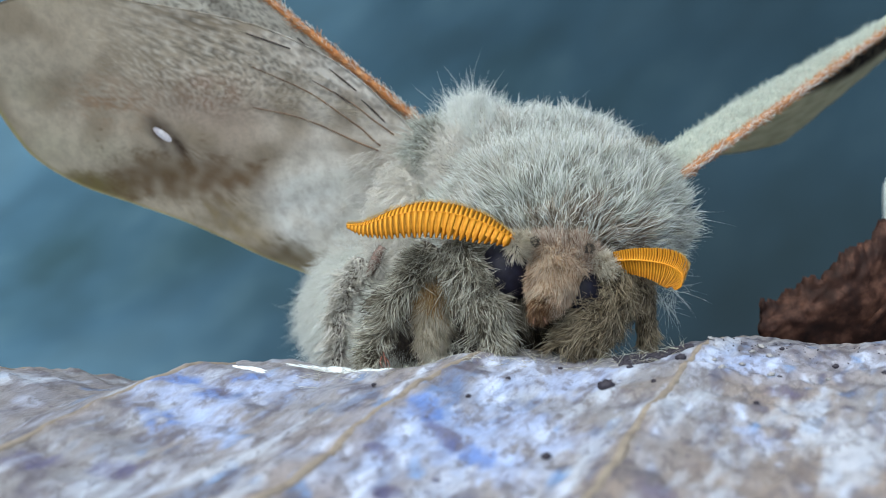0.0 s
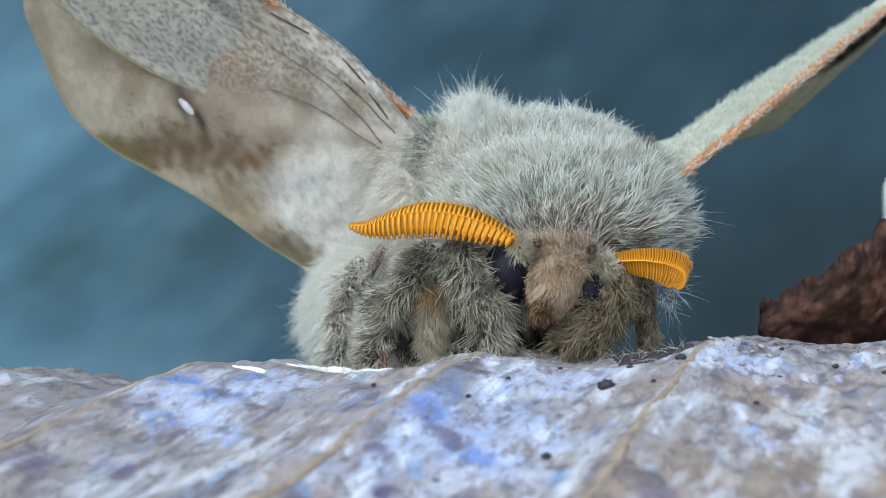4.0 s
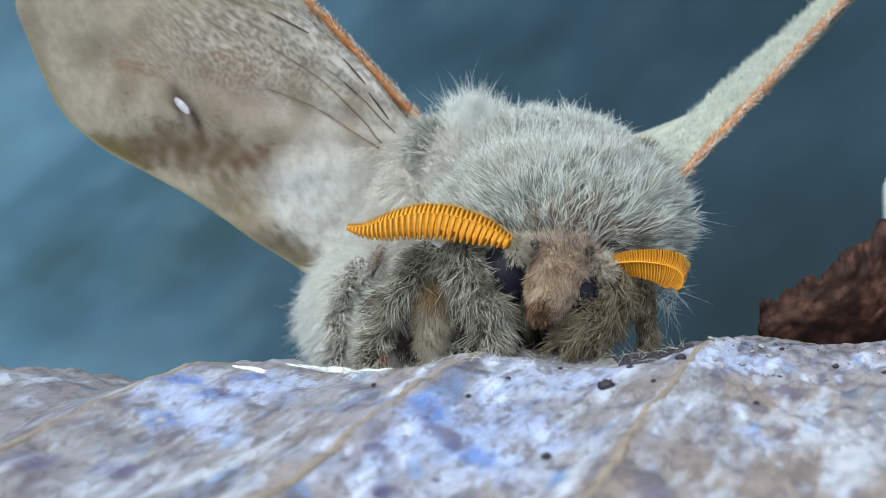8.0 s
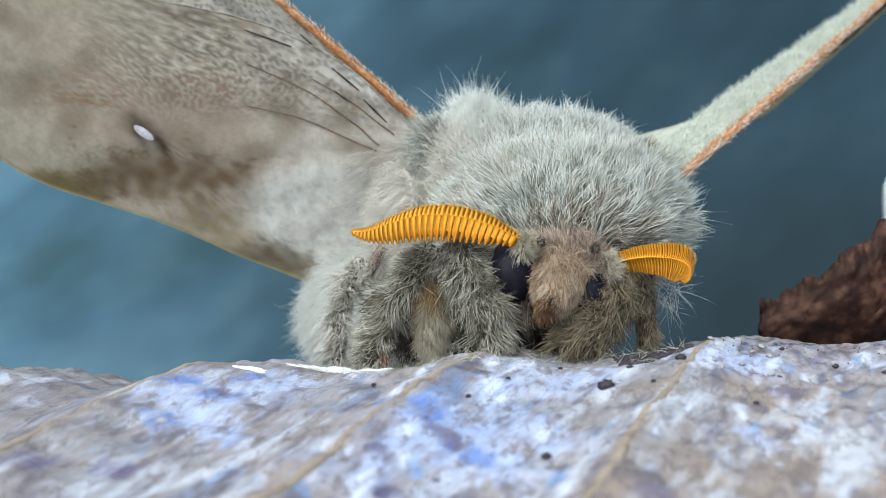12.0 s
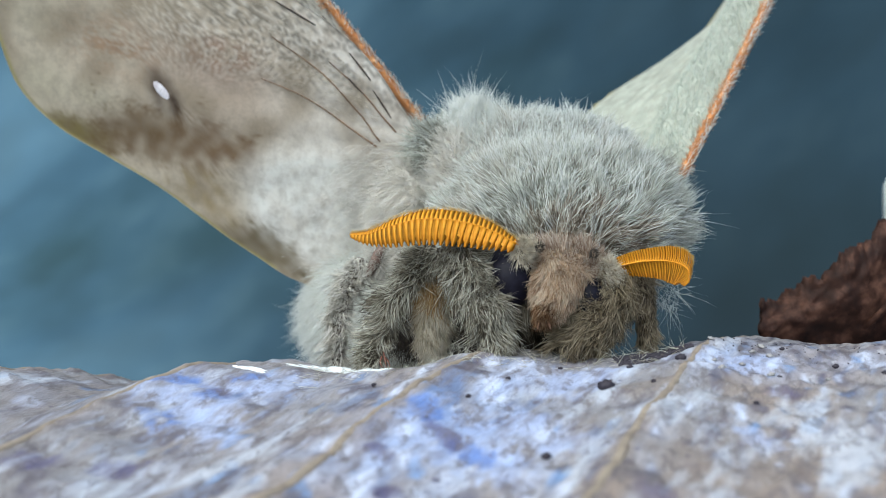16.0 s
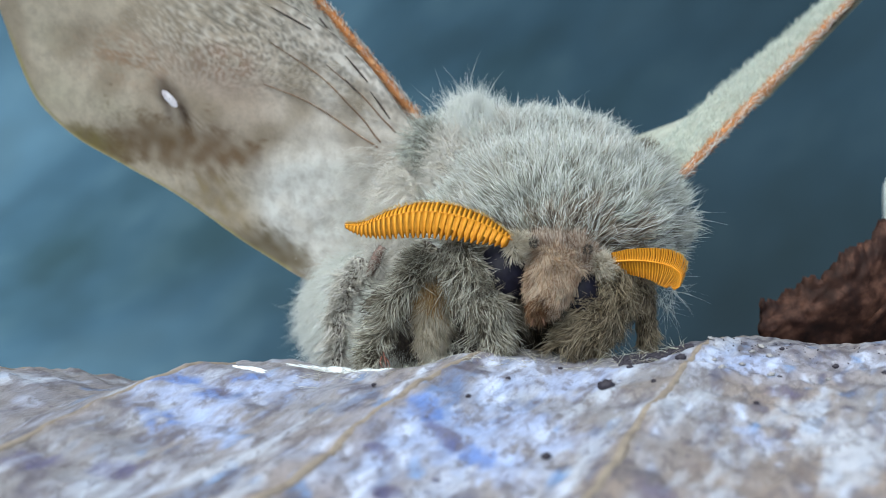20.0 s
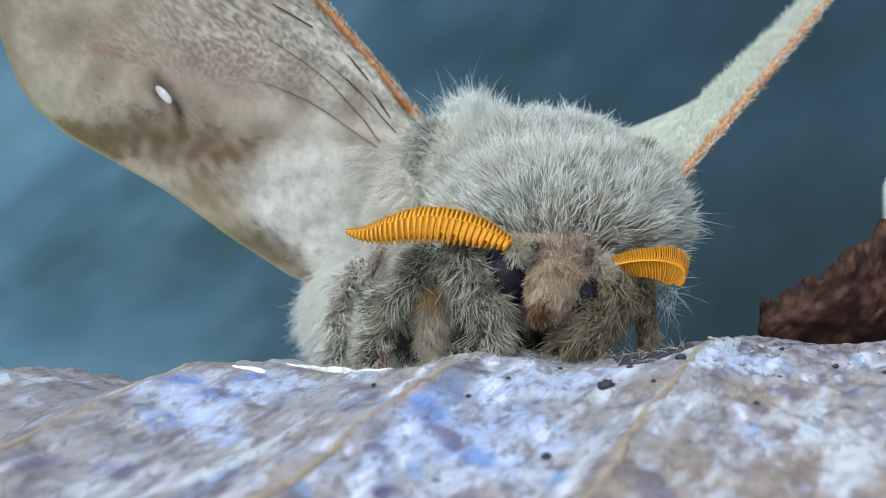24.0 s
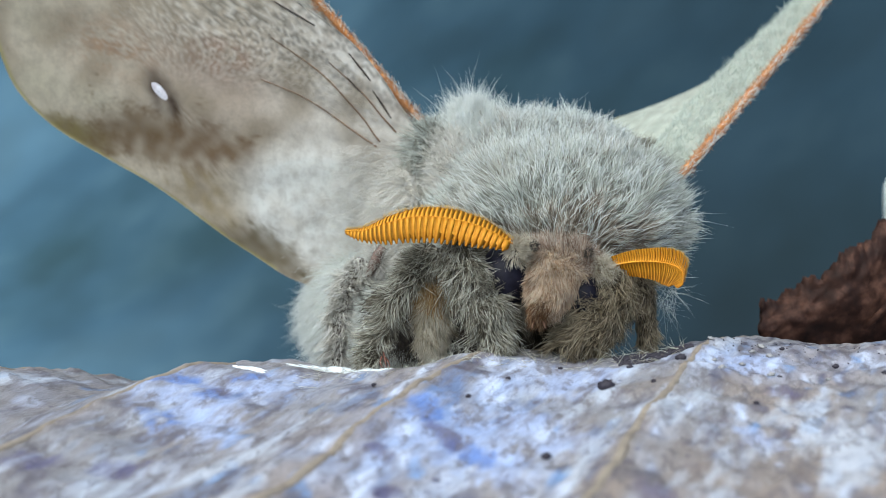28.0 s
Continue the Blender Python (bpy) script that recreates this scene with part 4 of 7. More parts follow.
def wings():
    hr, *fr = wing_part("hindwing_right", HIND_OUT, (-0.89, 0.41, 0.19), (0.01, 0.44, -0.90), "broad grey-brown hindwing with a white eyespot", hind_tint, None, None, 0.05)
    e1, e2, e3 = fr
    side = -1 if e3[1] > 0 else 1
    a = np.linspace(0, 2 * math.pi, 28, endpoint=False)
    ring = [(17.2 * e1 + 0.0 * e2) + e3 * (float(pleat_of(17.2, 0.0)) + 0.10 - 0.06 * k) + k * (0.74 * np.cos(a)[:, None] * unit(e2 * 0.62 - e1 * 0.78) + 0.33 * np.sin(a)[:, None] * unit(e1 * 0.62 + e2 * 0.78)) for k in (0.05, 0.5, 0.85, 1.0)]
    part("eyespot", mesh_of("eyespot", np.vstack(ring), grid_faces(4, 28, True)), SPOT, hr, "small white oval eyespot")
    for uv in ([(1.6, 0.2), (3.5, -1.6), (6, -3.4), (9.5, -5.0)], [(1.8, 0.6), (4, -0.4), (7, -1.6), (10, -2.2)], [(0.6, -0.6), (3.0, -2.6), (5.5, -4.2)]):
        rib("vein", uv, fr, [0.055, 0.05, 0.03], VEIN, hr, "fine brown vein", 0.03 * side)
    for uv in ([(1.0, -1.5), (1.7, -2.2), (2.4, -3.0)], [(2.6, -3.6), (3.4, -4.3), (4.2, -5.0)], [(6.6, -6.3), (8.0, -6.8), (9.4, -7.3)], [(3.0, -2.6), (3.6, -3.0), (4.2, -3.5)]):
        rib("dark_streak", uv, fr, [0.04, 0.07, 0.03], DARK_VEIN, hr, "short dark streak", 0.05 * side, 14)
    uv = np.c_[rng.normal(1.0, 2.2, 3000), rng.normal(4.6, 3.2, 3000)]
    uv = uv[(uv[:, 0] > -1) & (uv[:, 1] > -0.6 + 0.5 * rng.random(len(uv)) + 0.35 * uv[:, 0]) & (uv[:, 1] < 11.2 - 0.1 * uv[:, 0]) & (uv[:, 0] > 0.3 * (uv[:, 1] - 2))]
    p = uv[:, :1] * e1 + uv[:, 1:] * e2 + e3 * 0.1 * side
    hairs("wing_base_fur", p, 0 * p + e1 * 0.85 + e2 * 0.3 + e3 * side * 0.16, np.clip(1.5 - 0.25 * uv[:, 0], 0.35, 2), 0.013, 0 * p, FUR_SOFT, hr, "soft white fur at the wing's root")

    uv = np.c_[1 + rng.gamma(2.0, 3.2, 1500), rng.uniform(-7.5, 1.0, 1500)]
    uv = uv[(uv[:, 1] > -0.62 * uv[:, 0] - 1.6) & (uv[:, 1] < 0.6 - 0.3 * uv[:, 0])]
    p = uv[:, :1] * e1 + uv[:, 1:] * e2 + e3 * pleat_of(uv[:, 0], uv[:, 1])[:, None]
    hairs("wing_fuzz", p, 0 * p + e1 * 0.9 - e2 * 0.2 + e3 * 0.22, 0.6 + 0 * p[:, 0], 0.009, 0 * p, FUR_CREAM, hr, "sparse pale fuzz")

    fore, *ff = wing_part("forewing_right", FORE_OUT, (-0.68, 0.02, 0.73), (-0.58, 0.60, -0.55), "grey forewing with an orange front edge", fore_tint)
    costa("costa", ff, fore)
    for uv in ([(0.9, 0.9), (1.6, 1.0), (2.4, 0.9)], [(1.6, 1.6), (2.6, 1.7), (3.4, 1.6)], [(6.6, 0.85), (8.2, 0.9), (9.8, 0.8)], [(3.6, 1.2), (4.6, 1.3), (5.8, 1.2)]):
        rib("dark_streak", uv, ff, [0.05, 0.09, 0.04], DARK_VEIN, fore, "short dark streak", 0.05, 14)
    left, *fl = wing_part("forewing_left", FORE_LEFT_OUT, (0.60, 0.52, 0.61), (-0.53, 0.83, -0.17), "pale grey-green forewing seen edge-on", fore_top_tint, fore_under_tint, arch)
    costa("costa", fl, left)
    uv = np.c_[rng.uniform(0, 26, 5200), rng.gamma(1.6, 1.2, 5200)]
    p = uv[:, :1] * fl[0] + uv[:, 1:] * fl[1] + arch(uv[:, 0], uv[:, 1])[:, None] * fl[2]
    hairs("wing_fuzz", p, 0 * p + fl[0] * 0.8 + fl[2] * 0.5, 0.42 + 0 * p[:, 0], 0.02, 0 * p, FUR_VELVET, left, "velvety grey-green fuzz")
    hl, *fh = wing_part("hindwing_left", [(0.0, -1.2), (4.0, -3.0), (8.0, -3.6), (10.8, -3.2), (12.8, -1.6), (13.0, 0.2), (10.8, 1.7), (7.0, 3.4), (3.0, 4.6), (0.0, 3.0)], (0.86, 0.5, 0.08), (0.22, 0.25, -0.94), "brown rounded hindwing behind the body", dull_tint)
    g = np.linspace(-2.2, 2.2, 2600)
    uv = np.c_[6.6 + 6.0 * np.cos(g), 0.2 + 3.4 * np.sin(g)] + rng.normal(0, 0.25, (2600, 2))
    p = uv[:, :1] * fh[0] + uv[:, 1:] * fh[1]
    out = unit(np.c_[np.cos(g), np.sin(g)])
    hairs("wing_fuzz", p, out[:, :1] * fh[0] + out[:, 1:] * fh[1], 0.5 + 0 * g, 0.014, 0 * p, FUR_LEG, hl, "soft dark fringe", 0.4)
    return hr, fore, left, hl


def costa(name, fr, wing):
    e1, e2, e3 = fr
    ob, v, f = rib(name, [(-0.1, 0.1), (8, -0.02), (18, 0.0), (26, 0.05), (30, 0.4)], fr, [0.24, 0.21, 0.18, 0.12], COSTA, wing, "fringed orange leading edge", 0.0, 60)
    p, n = scatter(v, f, 3600)
    n = n if np.mean((n * (p - (p @ e1)[:, None] * e1)).sum(1)) > 0 else -n
    hairs("costa_fringe", p, n * 0.5 + e1 * 0.8, 0.32 + 0 * p[:, 0], 0.018, n * 0.1, FUR_ORANGE, wing, "short orange fringe")
    p, n = scatter(v, f, 900)
    p = p - e2 * 0.16
    hairs("pale_fringe", p, 0 * p - e2 * 0.35 + e1 * 0.9, 0.36 + 0 * p[:, 0], 0.02, 0 * p, FUR_WHITE, wing, "pale fringe along the front edge")


thorax = thorax_part()
head = head_part()
antenna_right = antenna_part("antenna_right", ANT_R, [(3.75, 64.5, 0.52), (2.26, 64.1, 1.32), (0.48, 64.0, 1.85), (-1.31, 64.3, 1.98), (-2.99, 65.0, 1.66), (-4.25, 65.8, 1.30), (-5.3, 66.4, 1.31)],
                             [((0.30, 0.45, 0.95), 0.72, 44, (0.60, 0.80, 0.80, 0.5), 0.45), ((-0.1, -0.45, -0.95), 1.35, 31, (0.66, 0.68, 0.34, 0.16), -0.45)], (0.38, 0.82, 1.0, 1.0, 0.84, 0.46, 0.10))
antenna_left = antenna_part("antenna_left", ANT_L, [(9.19, 65.8, -0.64), (10.5, 65.2, -0.55), (11.75, 64.2, -0.72), (12.35, 63.0, -1.15), (12.2, 62.2, -1.85)],
                            [((0.45, -0.1, 0.85), 0.85, 44, (0.60, 0.80, 0.80, 0.5), 0.4), ((-0.5, 0.7, -0.7), 1.15, 36, (0.66, 0.7, 0.6, 0.3), -0.4)], (0.55, 0.7, 0.8, 0.95, 0.95, 0.75, 0.3))
legs_parts()
abdomen_part()
hindwing_right, forewing_right, forewing_left, hindwing_left = wings()


# ---- things round it ----
def brown_leaf():
    """A curled, dark brown leaf with a torn, toothed rim."""
    ob = new("dead_leaf")
    ob.location = Vector((30, 79, -7)) * MM
    tagged(ob, "curled dark brown dry leaf with a ragged toothed rim", "leaf")
    nu, nv = 260, 40
    v = []
    for j in range(nv):
        for i in range(nu):
            u, w = i / (nu - 1), j / (nv - 1)
            x = 20.5 + 24 * u
            rim = 2.4 + 14.5 * u + 0.8 * min(1, max(0, (u - 0.30) / 0.02))
            jag = 0.5 * noise.noise(Vector((u * 26, 0.3, 0))) + 0.5 * noise.noise(Vector((u * 70, 1.3, 0))) + 0.45 * noise.noise(Vector((u * 160, 2.3, 0)))
            x += 0.35 * noise.noise(Vector((0.4, w * 5, 3))) * max(0, 1 - u * 12)
            h = rim * w + jag * w ** 8
            y = 76.5 + 5 * (1 - w) ** 2 + 2.0 * w ** 2 + 0.9 * noise.noise(Vector((u * 7, w * 3, 5))) + 0.25 * noise.noise(Vector((u * 30, w * 11, 8)))
            v.append((x - 30, y - 79, -8.0 + 1.8 * w + h + 7))
    v = np.array(v)
    n = len(v)
    f = grid_faces(nv, nu)
    me = mesh_of("blade", np.vstack([v, v + (0, 0.5, 0)]), np.vstack([f, f[:, ::-1] + n]))
    part("blade", me, BROWN_LEAF, ob)
    for u0 in (0.25, 0.5, 0.75):
        pts = [(20.5 + 24 * (u0 + 0.12 * w) - 30, 76.5 + 5 * (1 - w) ** 2 + 2 * w * w - 79 - 0.1, 0.8 + w * (1.6 + 9 * u0)) for w in (0.1, 0.4, 0.7, 0.95)]
        vt, ft = tube(pts, [0.3, 0.15], 24, 8)
        part("vein", mesh_of("vein", vt, ft), BROWN_LEAF, ob)
    return ob


def grain(x, y, size):
    v, f = blob((0, 0, size * 0.5), (size, size * 0.9, size * 0.7), 11, 15, 0.45)
    ob = part("soil_grain", mesh_of("soil_grain", v, f), SOIL, None)
    ob.location = Vector((x, y, float(leaf_z(x, y)))) * MM
    return tagged(ob, "tiny dark grain of soil on the leaf", "soil grain", "grains on the leaf")


ground()
grey_leaf = dead_leaf()
brown_leaf()
for gx, gy, gs in ((7.7, 57.3, 0.38), (11.7, 59.8, 0.26), (4.2, 49.5, 0.2), (9.3, 60.5, 0.16), (3.2, 60, 0.14)):
    grain(gx, gy, gs)


def dry_stalk():
    """A pale stalk that stands far behind on the ground."""
    v, f = tube([(46.0, 118, -46.5), (45.6, 119, -20), (45.2, 120, 0), (45.4, 120, 6), (46.2, 120, 9)], [0.9, 1.0, 1.5, 1.9, 0.5], 40, 12)
    ob = part("dry_stalk", mesh_of("dry_stalk", v, f), STRAW, None)
    return tagged(ob, "pale dry stalk standing on the ground out of focus", "stalk")


def silk_tuft(cx, cy, rx, ry, turn):
    """A felted wisp of white silk that lies on the leaf's crest."""
    rings, cols = 14, 90
    v = []
    for i in range(rings):
        r = i / (rings - 1)
        for j in range(cols):
            g = 2 * math.pi * j / cols
            ragged = 1 + 0.35 * noise.noise(Vector((math.cos(g) * 1.5, math.sin(g) * 1.5, cx))) + 0.5 * noise.noise(Vector((math.cos(g) * 7, math.sin(g) * 7, cy)))
            a, b = r * ragged * rx * math.cos(g), r * ragged * ry * math.sin(g)
            v.append((cx + a * math.cos(turn) - b * math.sin(turn), cy + a * math.sin(turn) + b * math.cos(turn), r))
    v = np.array(v)
    r = v[:, 2].copy()
    v[:, 2] = leaf_top(v[:, 0], v[:, 1]) + 0.16 * (1 - r ** 2) - 0.015 + 0.04 * wobble(v * (1, 1, 0), 5.0, 1.0, 3.0) * (1 - r)
    org = np.array((cx, cy, float(leaf_z(cx, cy))))
    ob = part("silk_tuft", mesh_of("silk_tuft", v - org, grid_faces(rings, cols, True)), SILK_DULL, None)
    ob.location = Vector(org) * MM
    return tagged(ob, "felted wisp of white silk stuck to the leaf", "silk", "silk on the leaf")


dry_stalk()
silk_tuft(-6.5, 66.9, 2.1, 1.3, -0.25)
silk_tuft(-10.2, 64.2, 1.1, 0.35, -0.5)
silk_tuft(-3.9, 63.4, 1.2, 0.16, -0.1)


def crest_fibres(leaf):
    """Fine dry fibres and shed hairs that lie about the moth's feet."""
    n = 420
    x, y = rng.uniform(-7.5, 12.5, n), rng.uniform(61.5, 66.5, n)
    p = np.c_[x, y, leaf_top(x, y) + 0.03] - (5, 60, -6.5)
    turn = rng.uniform(0, 2 * math.pi, n)
    hairs("fibre", p, np.c_[np.cos(turn), 0.5 * np.sin(turn), rng.uniform(0.05, 0.5, n)], 0.75 + 0 * x, 0.014, rng.normal(0, 0.3, (n, 3)), FUR_GUARD, leaf, "fine dry fibres", 0.2)


def dark_crust(leaf, count, x0, x1, y0, y1, sizes):
    """A crust of dark grains too small to tell apart, added to darken the leaf's crest."""
    grains_v, grains_f = [], []
    base_v, base_f = blob((0, 0, 0), (1, 0.85, 0.8), 5, 7, 0.4)
    x, y = rng.uniform(x0, x1, count), rng.uniform(y0, y1, count)
    z = leaf_top(x, y)
    for k in range(count):
        r, turn = rng.uniform(*sizes), rng.uniform(0, 6.3)
        c, d = math.cos(turn), math.sin(turn)
        grains_v.append(base_v @ np.array([[c, d, 0], [-d, c, 0], [0, 0, 1]]) * r + (x[k] - 5, y[k] - 60, z[k] + 6.5 + 0.3 * r))
        grains_f.append(base_f + k * len(base_v))
    part("dark_crust", mesh_of("dark_crust", np.vstack(grains_v), np.vstack(grains_f)), SOIL, leaf, "crust of tiny dark grains added for the crest's dark strip", "stuff")


crest_fibres(grey_leaf)
dark_crust(grey_leaf, 620, 9.0, 12.9, 62.0, 64.6, (0.04, 0.11))
dark_crust(grey_leaf, 110, 14.5, 25.0, 60.6, 64.5, (0.02, 0.06))


def crumb(x, y, size, mat):
    v, f = blob((0, 0, size * 0.35), (size * 1.3, size, size * 0.8), 10, 13, 0.9)
    ob = part("crumb", mesh_of("crumb", v, f), mat, None)
    ob.location = Vector((x, y, float(leaf_top(np.array([x]), np.array([y]))[0]))) * MM
    ob.rotation_euler = (0, 0, x * 7)
    return tagged(ob, "tiny pale crumb of leaf skin on the crest", "crumb", "crumbs on the leaf")


for k in range(9):
    crumb(13.5 + 0.9 * k * (0.6 + 0.4 * math.sin(k * 2.3)) + 0.5 * math.sin(k * 5.1), 60.5 + 2.6 * math.sin(k * 1.9), 0.09 + 0.06 * abs(math.sin(k * 3.7)), CRUMB)
for gx, gy, gs in ((16.2, 58.6, 0.14), (19.4, 60.1, 0.16), (20.8, 57.2, 0.18), (14.1, 54.8, 0.12), (6.0, 62.2, 0.12), (1.2, 57.4, 0.13), (-3.4, 59.8, 0.12), (17.5, 62.8, 0.13), (22.6, 61.5, 0.16), (9.9, 57.2, 0.12)):
    grain(gx, gy, gs)

